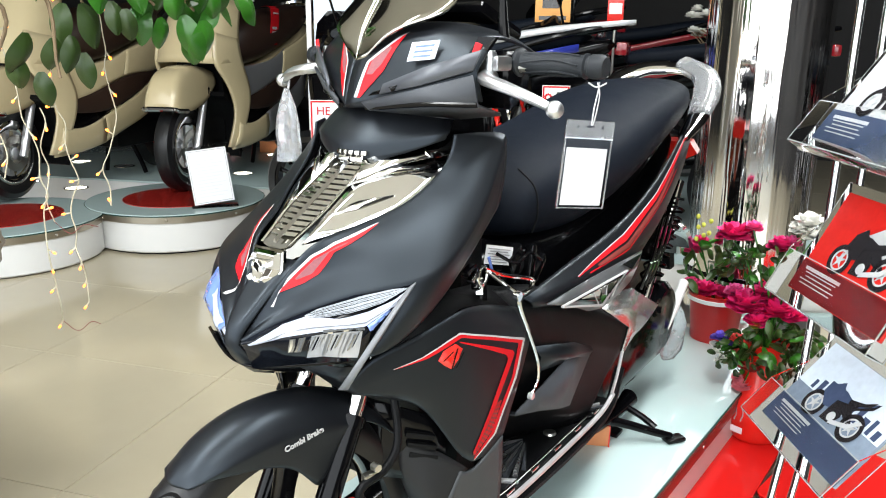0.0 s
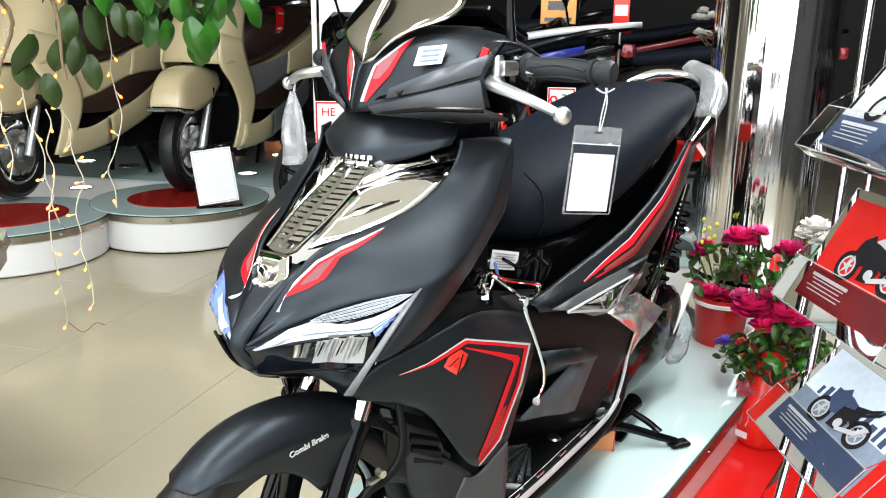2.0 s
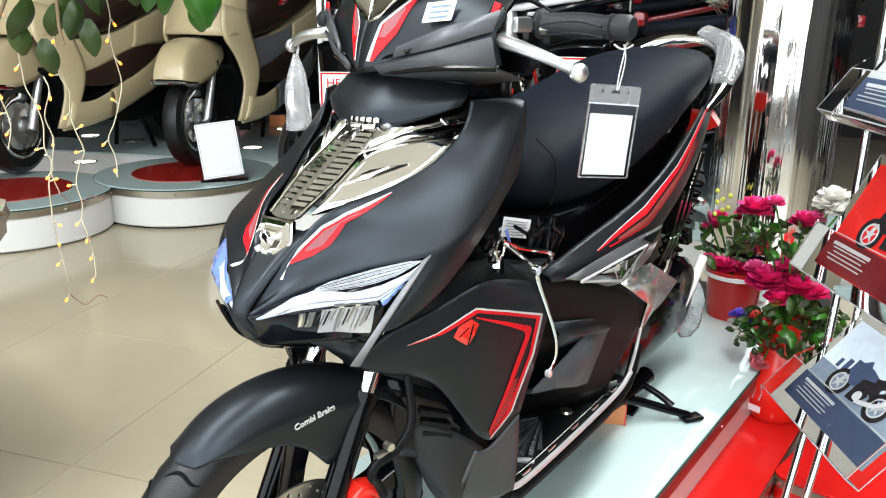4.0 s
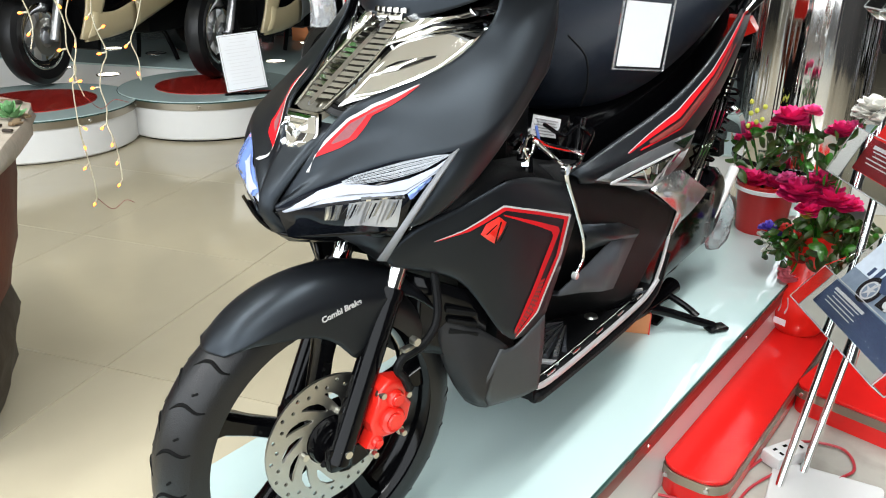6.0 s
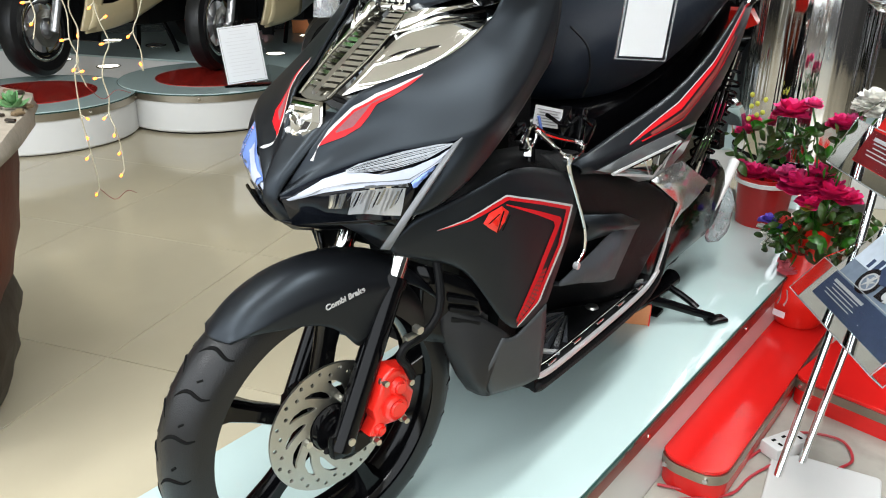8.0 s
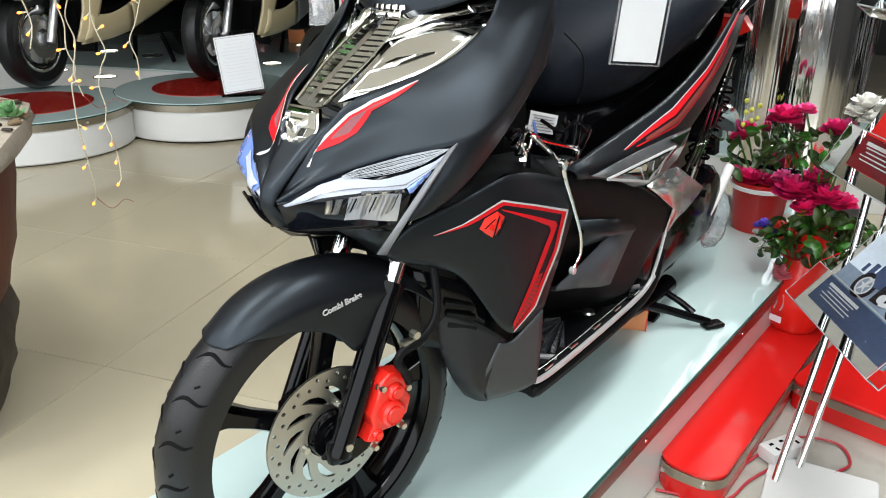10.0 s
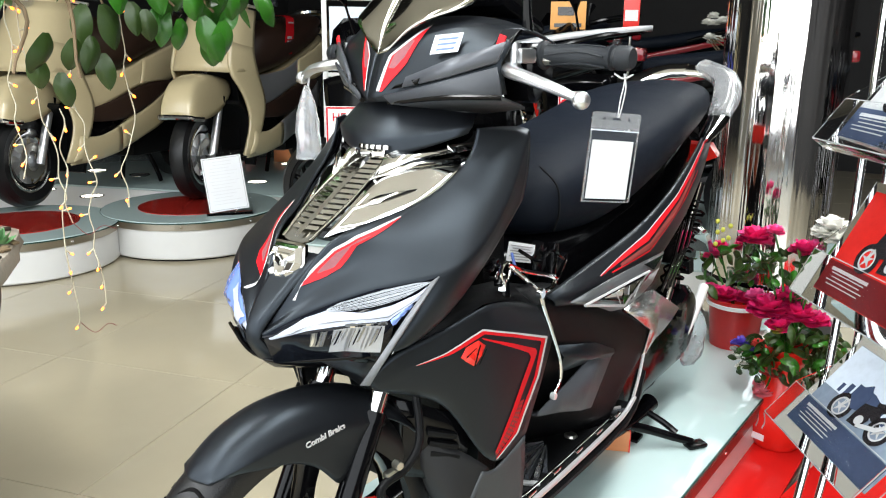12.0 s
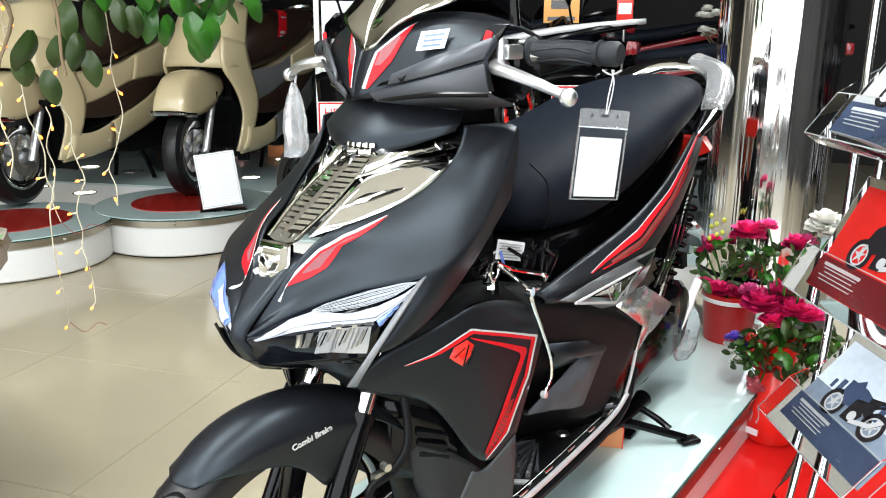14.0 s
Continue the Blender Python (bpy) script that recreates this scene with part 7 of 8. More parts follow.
def fairy_lights(o, length, seed, tail=0.0):
    rnd = random.Random(seed)
    t = thing("fairy_lights", "hanging fairy light string with small warm lit bulbs", "string lights", Matrix.Translation(o), "fairy light strings")
    pts, z, x = [], 0.0, 0.0
    while z > -length:
        pts.append((E1 * x + E2 * rnd.uniform(-0.008, 0.008) + Vector((0, 0, z))))
        z -= rnd.uniform(0.03, 0.055)
        x = max(-0.03, min(0.03, x + rnd.uniform(-0.016, 0.016)))
    part("cable", tube(pts, 0.0015, 6, 4), CABLE, t, "pale twisted cable")
    for k, p in enumerate(pts[1:]):
        if k % 2 == 0 or rnd.random() < 0.3:
            d = (E1 * rnd.uniform(-0.8, 0.8) + Vector((0, 0, rnd.uniform(-1, 0.2)))).normalized()
            q = Vector(p) + d * 0.011
            part("socket", rod(p, q, 0.0016, 0.0022, 8), CABLE, t)
            part("bulb", lathe([(0.0030 * math.sin(math.pi * i / 6), 0.0048 * (1 - math.cos(math.pi * i / 6))) for i in range(7)], 8, Matrix.Translation(q) @ d.to_track_quat("Z", "Y").to_matrix().to_4x4()), GLOW, t)
    if tail:
        part("lead", tube([pts[-1], pts[-1] + E1 * 0.03 + Vector((0, 0, -0.03)), pts[-1] + E1 * 0.06 + Vector((0, 0, -0.012)), pts[-1] + E1 * (0.06 + tail) + Vector((0, 0, -0.02))], 0.0008, 6, 5), DARK_RED, t, "thin red lead")


fairy_lights((-0.985, 0.275, 1.16), 0.88, 3, 0.02)
fairy_lights((-1.005, 0.235, 1.05), 0.42, 4)
fairy_lights((-0.938, 0.358, 1.10), 0.78, 8)
fairy_lights((-0.905, 0.412, 1.05), 0.50, 11)
fairy_lights((-0.968, 0.305, 0.80), 0.28, 15, 0.03)

# ---------- flowers ----------


def rose(parent, at, r, material, seed):
    rnd = random.Random(seed)
    bm = bmesh.new()
    for ring, (n, rr, tilt) in enumerate(((3, 0.35, 8), (5, 0.62, 22), (6, 0.88, 42), (7, 1.0, 66))):
        for k in range(n):
            a = math.tau * (k + 0.37 * ring) / n + rnd.uniform(-0.2, 0.2)
            m = Matrix.Translation(at) @ pose(0, 0, 0, 0, 0, math.degrees(a)) @ pose(0, 0, 0, 0, tilt + rnd.uniform(-8, 8), 0)
            rows = []
            for i in range(5):
                f = i / 4
                w = r * rr * 0.75 * math.sin(math.pi * (0.18 + 0.70 * f))
                rows.append([bm.verts.new(m @ Vector((r * rr * (0.35 * math.sin(f * 2.0) + 0.22 * f * f) - 0.25 * abs(u) ** 2 * w, u * w, r * (0.15 + 0.95 * f * (0.75 + 0.25 * rr)) - r * 0.4 + 0.05 * r * rnd.uniform(-1, 1)))) for u in (-1, -0.4, 0.4, 1)])
            for p, q in zip(rows, rows[1:]):
                for j in range(3):
                    bm.faces.new((p[j], p[j + 1], q[j + 1], q[j]))
    return part("blossom", bm, material, parent, angle=70)


def foliage(parent, centre, size, count, seed, length=0.05):
    rnd = random.Random(seed)
    for k in range(count):
        d = Vector((rnd.gauss(0, 1), rnd.gauss(0, 1), rnd.gauss(0, 0.8)))
        d = d.normalized() * rnd.uniform(0.35, 1) ** 0.6
        p = Vector(centre) + Vector((d.x * size[0], d.y * size[1], d.z * size[2]))
        ob = new("leaf", LEAF_DULL_ME if k % 3 else LEAF_BRIGHT_ME)
        ob.parent = parent
        ob.matrix_local = Matrix.Translation(p) @ pose(0, 0, 0, rnd.uniform(-80, 80), rnd.uniform(-80, 80), rnd.uniform(0, 360)) @ Matrix.Scale(length * rnd.uniform(0.7, 1.3), 4)


vase = thing("flower_vase", "glossy red vase of artificial roses on the red plinth", "vase", pose(0.352, 1.51, -0.112))
part("body", lathe([(0, 0), (0.058, 0), (0.070, 0.02), (0.086, 0.07), (0.088, 0.10), (0.072, 0.15), (0.050, 0.19), (0.046, 0.22), (0.058, 0.27), (0.064, 0.285), (0.058, 0.285), (0.042, 0.22), (0, 0.20)], 48), RED_PLASTIC, vase, "glossy red vase")
for k in range(4):
    part("mark", tube([(0.086 * math.sin(a), -0.086 * math.cos(a), z) for a, z in ((-0.9 + 0.22 * k, 0.115), (-0.86 + 0.22 * k, 0.09), (-0.92 + 0.22 * k, 0.07))], 0.004, 6, 4, 0.4), WHITE_DECAL, vase, "white brush mark")
part("tag", box((0.035, 0.001, 0.018), (-0.03, -0.086, 0.045), 0, pose(0, 0, 0, 0, 0, -18)), PAPER, vase, "small white price sticker")
for k, (x, y, z, r, m) in enumerate(((-0.111, 0.0, 0.570, 0.056, PETAL), (-0.066, 0.02, 0.590, 0.030, PETAL_ROSE), (0.010, 0.01, 0.552, 0.044, PETAL), (0.032, 0.03, 0.560, 0.032, PETAL_ROSE), (-0.054, -0.01, 0.385, 0.066, PETAL), (0.023, 0.0, 0.380, 0.056, PETAL), (-0.014, 0.02, 0.415, 0.048, PETAL),
                                     (-0.020, -0.04, 0.352, 0.040, PETAL), (0.060, 0.02, 0.365, 0.044, PETAL), (-0.095, 0.02, 0.402, 0.036, PETAL_ROSE),
                                     (-0.064, -0.04, 0.288, 0.024, PETAL_RED), (-0.040, -0.05, 0.284, 0.020, PETAL_RED), (-0.052, -0.05, 0.252, 0.022, PETAL_RED), (-0.021, -0.06, 0.225, 0.034, PETAL_RED), (-0.033, -0.06, 0.166, 0.032, PETAL_PINK), (-0.050, -0.05, 0.182, 0.020, PETAL_PINK), (-0.110, -0.03, 0.281, 0.026, PETAL_BLUE), (-0.087, -0.03, 0.272, 0.024, PETAL_BLUE), (-0.126, -0.02, 0.272, 0.018, PETAL_BLUE),
                                     (-0.113, -0.04, 0.240, 0.017, PETAL_WHITE), (-0.092, -0.05, 0.231, 0.016, PETAL_WHITE), (-0.126, -0.03, 0.256, 0.015, PETAL_WHITE), (-0.104, -0.05, 0.218, 0.014, PETAL_WHITE), (0.066, 0.04, 0.615, 0.052, PETAL_WHITE), (0.086, 0.02, 0.590, 0.040, PETAL_WHITE), (0.048, 0.03, 0.600, 0.036, PETAL_WHITE), (-0.018, -0.05, 0.340, 0.022, PETAL_YELLOW))):
    rose(vase, Vector((x, y, z)), r, m, k)
    part("stem", tube([(0.0, 0, 0.22), (x * 0.5, y * 0.5, 0.12 + z * 0.6), (x, y, z - r * 0.3)], 0.0028, 6, 5), LEAF, vase)
foliage(vase, (0.030, -0.015, 0.270), (0.13, 0.09, 0.10), 210, 3, 0.038)
foliage(vase, (-0.02, 0.0, 0.49), (0.10, 0.05, 0.07), 56, 4, 0.036)
foliage(vase, (-0.06, -0.04, 0.25), (0.08, 0.05, 0.06), 44, 9, 0.028)
bucket = thing("flower_bucket", "red plastic bucket of magenta roses beside the chrome column", "flower pot", pose(0.140, 1.82, TOP) @ Matrix.Scale(1.1, 4))
BUCKET_RED = mat("dark_red_plastic", (0.36, 0.010, 0.010), 0.3, 0, 0.1, 12)
part("bucket", lathe([(0, 0), (0.065, 0), (0.075, 0.12), (0.080, 0.125), (0.080, 0.14), (0.072, 0.14), (0.06, 0.03), (0, 0.03)], 40), BUCKET_RED, bucket, "red bucket")
part("rim_strip", lathe([(0.078, 0.118), (0.083, 0.120), (0.083, 0.130), (0.079, 0.131)], 40), WHITE, bucket)
for k, (x, y, z, r) in enumerate(((-0.028, -0.03, 0.150, 0.046), (0.026, -0.02, 0.148, 0.040), (-0.075, 0.0, 0.150, 0.036), (-0.062, 0.0, 0.282, 0.030), (-0.085, 0.02, 0.250, 0.034))):
    rose(bucket, Vector((x, y, z)), r, PETAL, 50 + k)
    part("stem", tube([(0, 0, 0.1), (x * 0.6, y * 0.6, z * 0.7), (x, y, z - 0.01)], 0.003, 6, 4), LEAF, bucket)
foliage(bucket, (-0.04, 0, 0.22), (0.10, 0.08, 0.10), 40, 12, 0.04)
for k in range(7):
    part("bud", lathe([(0.0065 * math.sin(math.pi * i / 6), -0.0075 * math.cos(math.pi * i / 6)) for i in range(7)], 10, pose(-0.07 + 0.017 * (k % 3), -0.02 + 0.01 * (k % 2), 0.29 + 0.011 * k)), PETAL_YELLOW, bucket, "yellow bud")

# ---------- brochure stand ----------
bs = thing("brochure_stand", "steel brochure stand with clear acrylic trays on a white square base", "brochure stand", pose(0.50, 0.90, FLOOR))
part("base", plate([rounded(0.21, 0.21, 0.008)], 0.012, pose(-0.034, -0.020, 0.007, 0, 0, 8) @ pose(0, -0.12, 0), 0.003), WHITE, bs, "white square base plate")
for x0, y0, x1, y1 in ((-0.017, -0.020, -0.006, 0.300), (0.0125, 0.060, 0.039, 0.350)):
    part("pole", tube([(x0, y0, 0.01), (x0 + (x1 - x0) * 0.5 + 0.02, y0 + (y1 - y0) * 0.62, 0.42), (x1 + 0.01, y1 + 0.02, 0.87), (x1 + 0.01, y1 + 0.05, 1.25)], 0.0085, 14, 6), CHROME, bs, "polished steel pole")
CARD_RED = mat("brochure_red", (0.62, 0.02, 0.015), 0.25, 0, 0.25, 9, coat=0.5)
CARD_DEEP = mat("brochure_dark_red", (0.14, 0.008, 0.010), 0.25, 0, 0.15, 9, coat=0.5)
CARD_BLUE = mat("brochure_sky", (0.60, 0.68, 0.78), 0.25, 0, 0.3, 7, coat=0.5)
CARD_NAVY = mat("brochure_navy", (0.05, 0.07, 0.13), 0.25, 0, 0.3, 9, coat=0.5)
CARD_GREY = mat("brochure_grey", (0.50, 0.51, 0.52), 0.25, 0, 0.3, 9, coat=0.5)
CARD_DARK = mat("brochure_dark", (0.02, 0.018, 0.02), 0.25, 0, 0.3, 9, coat=0.5)
CARD_SLATE = mat("brochure_slate", (0.20, 0.25, 0.32), 0.25, 0, 0.4, 9, coat=0.5)


def small_bike(parent, m, ink, body, wheel):
    """A little printed motorbike: flat shapes on a card."""
    for x in (-0.042, 0.042):
        part("printed_wheel", plate([circle(0.021, 28, (x, 0)), circle(0.0145, 24, (x, 0))], 0.0004, m), ink, parent)
        part("printed_rim", plate([circle(0.0142, 24, (x, 0)), circle(0.0118, 24, (x, 0))], 0.0004, m), wheel, parent)
        for k in range(5):
            a = k * math.tau / 5 + 0.3
            part("printed_spoke", plate([[(x + 0.003 * math.cos(a + 1.57), 0.003 * math.sin(a + 1.57)), (x + 0.012 * math.cos(a), 0.012 * math.sin(a)), (x + 0.003 * math.cos(a - 1.57), 0.003 * math.sin(a - 1.57))]], 0.0004, m), wheel, parent)
    part("printed_fork", plate([[(-0.043, 0.0), (-0.040, -0.001), (-0.020, 0.043), (-0.024, 0.044)]], 0.0004, m @ pose(0, 0, 0.0005)), wheel, parent)
    part("printed_frame", plate([[(-0.034, 0.024), (-0.020, 0.042), (-0.010, 0.036), (0.012, 0.030), (0.030, 0.033), (0.056, 0.046), (0.050, 0.034), (0.024, 0.020), (0.040, 0.002), (0.036, -0.002), (0.014, 0.008), (-0.006, 0.010), (-0.018, 0.018)]], 0.0004, m), ink, parent)
    part("printed_tank", plate([[(-0.032, 0.026), (-0.020, 0.038), (-0.006, 0.037), (0.012, 0.031), (0.010, 0.024), (-0.012, 0.020)]], 0.0004, m @ pose(0, 0, 0.0008)), body, parent)
    part("printed_tail", plate([[(0.024, 0.030), (0.054, 0.045), (0.050, 0.039), (0.030, 0.027)]], 0.0004, m @ pose(0, 0, 0.0008)), body, parent)
    part("printed_engine", plate([[(-0.014, -0.012), (0.010, -0.012), (0.016, 0.004), (0.010, 0.016), (-0.012, 0.016)]], 0.0004, m @ pose(0, 0, 0.0004)), ink, parent)
    part("printed_fairing", plate([[(-0.040, 0.020), (-0.034, 0.036), (-0.018, 0.046), (-0.008, 0.030), (-0.012, 0.006), (-0.024, 0.004)]], 0.0004, m @ pose(0, 0, 0.0011)), body, parent)
    part("printed_seat", plate([[(0.010, 0.031), (0.034, 0.036), (0.050, 0.045), (0.046, 0.036), (0.026, 0.027), (0.010, 0.026)]], 0.0004, m @ pose(0, 0, 0.0012)), ink, parent)
    part("printed_exhaust", plate([[(0.006, -0.012), (0.040, -0.004), (0.056, 0.012), (0.050, 0.014), (0.036, 0.002), (0.006, -0.006)]], 0.0004, m @ pose(0, 0, 0.0012)), wheel, parent)
    part("printed_case", plate([circle(0.007, 18, (0.003, -0.002))], 0.0004, m @ pose(0, 0, 0.0008)), wheel, parent)


def brochure(at, near, name, label, back, lower, bike_body, wheel, sky=None, tilt=0.72):
    """An acrylic tray with a card leaning in it. at: far lower corner; near: the direction of its lower edge."""
    x = Vector(near).normalized()
    side = Vector((0, 0, 1)).cross(x)
    up = (Vector((0, 0, 1)) + side * tilt).normalized()
    m = axes(at, x, up)
    w, h = 0.29, 0.205
    tw, th = w + 0.055, h + 0.045
    t = thing(name, label, "brochure", m, "brochures on the stand")
    part("tray_back", box((tw, th, 0.003), (tw / 2 - 0.030, th / 2 - 0.026, -0.004), 0.0008), ACRYLIC, t, "clear acrylic tray")
    part("tray_front", box((tw, 0.090, 0.003), (tw / 2 - 0.030, 0.019, 0.030), 0.0008), ACRYLIC, t)
    for xx in (-0.030, tw - 0.030):
        part("tray_side", plate([[(0, 0), (0.035, 0), (0.035, 0.090), (0, 0.17)]], 0.003, axes((xx, -0.026, -0.004), (0, 0, 1), (0, 1, 0))), ACRYLIC, t, "clear acrylic tray side")
        for pts in (((0, -0.026, 0.030), (0, 0.064, 0.030)), ((0, -0.026, -0.004), (0, th - 0.026, -0.004)), ((0, -0.026, -0.004), (0, -0.026, 0.030))):
            part("tray_edge", rod(*[Vector(p) + Vector((xx, 0, 0)) for p in pts], 0.0011, None, 6), TRAY_EDGE, t)
    for y, z in ((-0.026, 0.030), (-0.026, -0.004), (0.064, 0.030)):
        part("tray_edge", rod((-0.030, y, z), (tw - 0.030, y, z), 0.0011, None, 6), TRAY_EDGE, t, "bright polished acrylic edge")
    part("tray_floor", box((tw, 0.003, 0.034), (tw / 2 - 0.030, -0.026, 0.013), 0.0008), ACRYLIC, t)
    card = part("card", box((w, h, 0.006), (w / 2, h / 2, 0.002), 0.0005), back, t, "glossy printed card")
    part("lower_print", box((w - 0.001, h * 0.28, 0.0006), (w / 2, h * 0.14 + 0.001, 0.0056)), lower, card)
    if sky:
        part("sky_print", box((w - 0.001, h * 0.5, 0.0006), (w / 2, h * 0.75 - 0.001, 0.0056)), sky, card)
        for k in range(11):
            part("printed_tower", box((0.010 + 0.004 * (k % 3), 0.02 + 0.018 * ((k * 7) % 5) / 4, 0.0004), (0.05 + 0.022 * k, h * 0.5 + 0.012 + 0.009 * ((k * 7) % 5) / 4, 0.0063)), CARD_NAVY, card)
    else:
        part("printed_flash", plate([[(0.10, 0.13), (0.30, 0.10), (0.305, 0.20), (0.16, 0.17)]], 0.0004, pose(0, 0, 0.0056)), WHITE_DECAL, card)
    small_bike(card, pose(w * 0.52, h * 0.44, 0.0070) @ pose(0, 0, 0, 0, 0, 4) @ Matrix.Scale(1.45, 4), CARD_DARK, bike_body, wheel)
    for k in range(5):
        part("print_bar", box((0.11 - 0.012 * (k % 3), 0.002 if k else 0.006, 0.0004), (0.075, 0.046 - 0.007 * k, 0.0063)), WHITE_DECAL if k == 0 else CARD_GREY, card)
    return t


brochure((0.494, 0.916, 0.505), (0.601, -0.799, 0), "brochure", "red brochure showing a motorbike, in a clear tray", CARD_RED, CARD_DEEP, CARD_DARK, CARD_GREY, tilt=0.50)
brochure((0.465, 0.978, 0.206), (0.578, -0.816, 0), "brochure", "blue brochure of a motorbike and city skyline, in a tray", CARD_SLATE, CARD_NAVY, CARD_NAVY, CARD_GREY, CARD_BLUE, tilt=0.86)
brochure((0.496, 0.955, 0.785), (0.56, -0.83, 0), "brochure", "grey brochure showing a black motorbike, in a clear tray", CARD_GREY, CARD_NAVY, CARD_DARK, CARD_GREY)

# ---------- floor clutter ----------
so = thing("power_strip", "white socket strip lying on the worn floor", "power strip", pose(0.470, 0.985, FLOOR + 0.004, 0, 0, 62))
part("body", box((0.105, 0.050, 0.032), (0, 0, 0.018), 0.006), WHITE, so)
for k in range(3):
    part("socket_hole", box((0.010, 0.006, 0.002), (-0.030 + 0.030 * k, 0.008, 0.0345)), GLOSS, so)
    part("socket_hole", box((0.006, 0.010, 0.002), (-0.030 + 0.030 * k, -0.010, 0.0345)), GLOSS, so)
DARK_CABLE = mat("red_cable", (0.42, 0.03, 0.04), 0.4)
cbl = thing("power_cable", "red power cable looped over the worn floor", "cable", pose(0, 0, FLOOR + 0.010))
part("cable", tube([(0.29, 0.70, 0), (0.36, 0.73, 0), (0.40, 0.80, 0), (0.42, 0.92, 0), (0.47, 1.06, 0), (0.56, 1.10, 0), (0.60, 1.04, 0), (0.58, 0.98, 0)], 0.0032, 8, 6), DARK_CABLE, cbl)
part("cable", tube([(0.34, 0.68, 0), (0.42, 0.76, 0), (0.44, 0.85, 0), (0.50, 1.01, 0)], 0.0030, 8, 6), DARK_CABLE, cbl)
oc = thing("orange_card_box", "folded orange card box under the scooter", "box", pose(0.095, 0.955, TOP, 0, 0, 25))
part("panel", box((0.075, 0.003, 0.055), (0, -0.025, 0.028), 0.001, pose(0, 0, 0, 8, 0, 0)), CARD, oc)
part("side_flap", box((0.003, 0.055, 0.052), (0.038, 0.0, 0.027), 0.001), RED_PLASTIC, oc)
part("top_flap", box((0.070, 0.05, 0.003), (0, 0, 0.056), 0.001, pose(0, 0, 0, 12, 0, 0)), CARD, oc)

for x, y, yaw, m in ((-4.05, 4.02, 20, CARD), (-4.30, 3.72, 30, RED_LAM), (-4.62, 3.42, 15, RED_LAM), (-4.46, 3.56, 40, CARD)):
    b = thing("carton", ("orange" if m is CARD else "red") + " card carton lying on the glass deck", "box", pose(x, y, 0.024, 0, 0, yaw), "cartons on the deck")
    part("body", box((0.20, 0.15, 0.115), (0, 0, 0.0575), 0.004), m, b)
    part("lid_flap", box((0.196, 0.078, 0.003), (0, -0.036, 0.1180), 0.001, pose(0, 0, 0, 2, 0, 0)), m, b)

# ---------- hanging tag ----------
tg = thing("swing_tag", "clear plastic sleeve with a white card, tied to the handlebar grip", "tag", pose(0.322, 0.302, 0.859) @ Matrix.Scale(0.745, 4))
tm = axes((0, 0, 0), (0.52, 0.85, -0.09), (0.19, 0.30, 1))
part("sleeve", plate([[(-0.050, -0.155), (0.050, -0.155), (0.050, 0.0), (-0.050, 0.0)]], 0.0025, tm @ pose(0.003, 0.0, 0.0), 0.001), ACRYLIC, tg, "clear plastic sleeve")
part("card", plate([[(-0.043, -0.150), (0.043, -0.150), (0.043, -0.048), (-0.043, -0.048)]], 0.001, tm @ pose(0.003, 0, 0.0)), PAPER, tg, "white card")
part("sleeve_head", plate([[(-0.050, -0.030), (0.050, -0.030), (0.047, 0.0), (-0.047, 0.0)], circle(0.0035, 12, (-0.026, -0.011)), circle(0.0035, 12, (0.026, -0.011)), [(-0.009, -0.013), (0.009, -0.013), (0.009, -0.009), (-0.009, -0.009)]], 0.0012, tm @ pose(0.003, 0, 0.0022)), FILM, tg, "frosted punched head of the sleeve")
part("seal_strip", plate([[(-0.050, -0.032), (0.050, -0.032), (0.050, -0.030), (-0.050, -0.030)]], 0.002, tm @ pose(0.003, 0, 0.0022)), STICKER, tg)
for xx in (-0.049, 0.049):
    part("sleeve_edge", plate([[(xx - 0.0012, -0.154), (xx + 0.0012, -0.154), (xx + 0.0012, -0.002), (xx - 0.0012, -0.002)]], 0.002, tm @ pose(0.003, 0, 0.0016)), FILM, tg)
part("sleeve_edge", plate([[(-0.049, -0.1555), (0.049, -0.1555), (0.049, -0.1535), (-0.049, -0.1535)]], 0.002, tm @ pose(0.003, 0, 0.0016)), FILM, tg)
part("string", tube([tm @ Vector(p) for p in ((0.004, -0.008, 0.002), (0.003, 0.02, 0.004), (0.006, 0.046, 0.004), (0.010, 0.066, 0.0))], 0.0014, 6, 4), WHITE_DECAL, tg, "white string")
part("string", tube([tm @ Vector(p) for p in ((0.006, -0.008, 0.003), (0.008, 0.02, 0.006), (0.009, 0.046, 0.006), (0.006, 0.066, 0.0))], 0.0012, 6, 4), WHITE_DECAL, tg)
part("knot", tube([tm @ Vector(p) for p in ((-0.016, 0.064, 0.004), (-0.004, 0.058, 0.008), (0.006, 0.060, 0.010), (0.020, 0.066, 0.006))], 0.0016, 6, 4), WHITE_DECAL, tg)

# ---------- things further back ----------


def poster_rack(x, y, yaw):
    t = thing("poster_rack", "white metal rack with framed motorbike posters", "rack", pose(x, y, FLOOR, 0, 0, yaw))
    for xx in (-0.19, 0.19):
        part("post", box((0.025, 0.025, 1.8), (xx, 0, 0.9), 0.003), WHITE, t)
    for k in range(4):
        p = part("poster", box((0.33, 0.01, 0.30), (0, -0.01, 0.45 + 0.36 * k), 0.002), (CARD_BLUE, PAPER, CARD_BLUE, PAPER)[k], t, "pale blue framed poster")
        small_bike(p, axes((0, -0.0165, 0.42 + 0.36 * k), (1, 0, 0), (0, 0, 1)) @ Matrix.Scale(2.2, 4), CARD_DARK, CARD_GREY, CARD_GREY)
        part("shelf_bar", box((0.38, 0.02, 0.02), (0, 0, 0.28 + 0.36 * k), 0.002), WHITE, t)


poster_rack(-1.86, 2.40, 37)


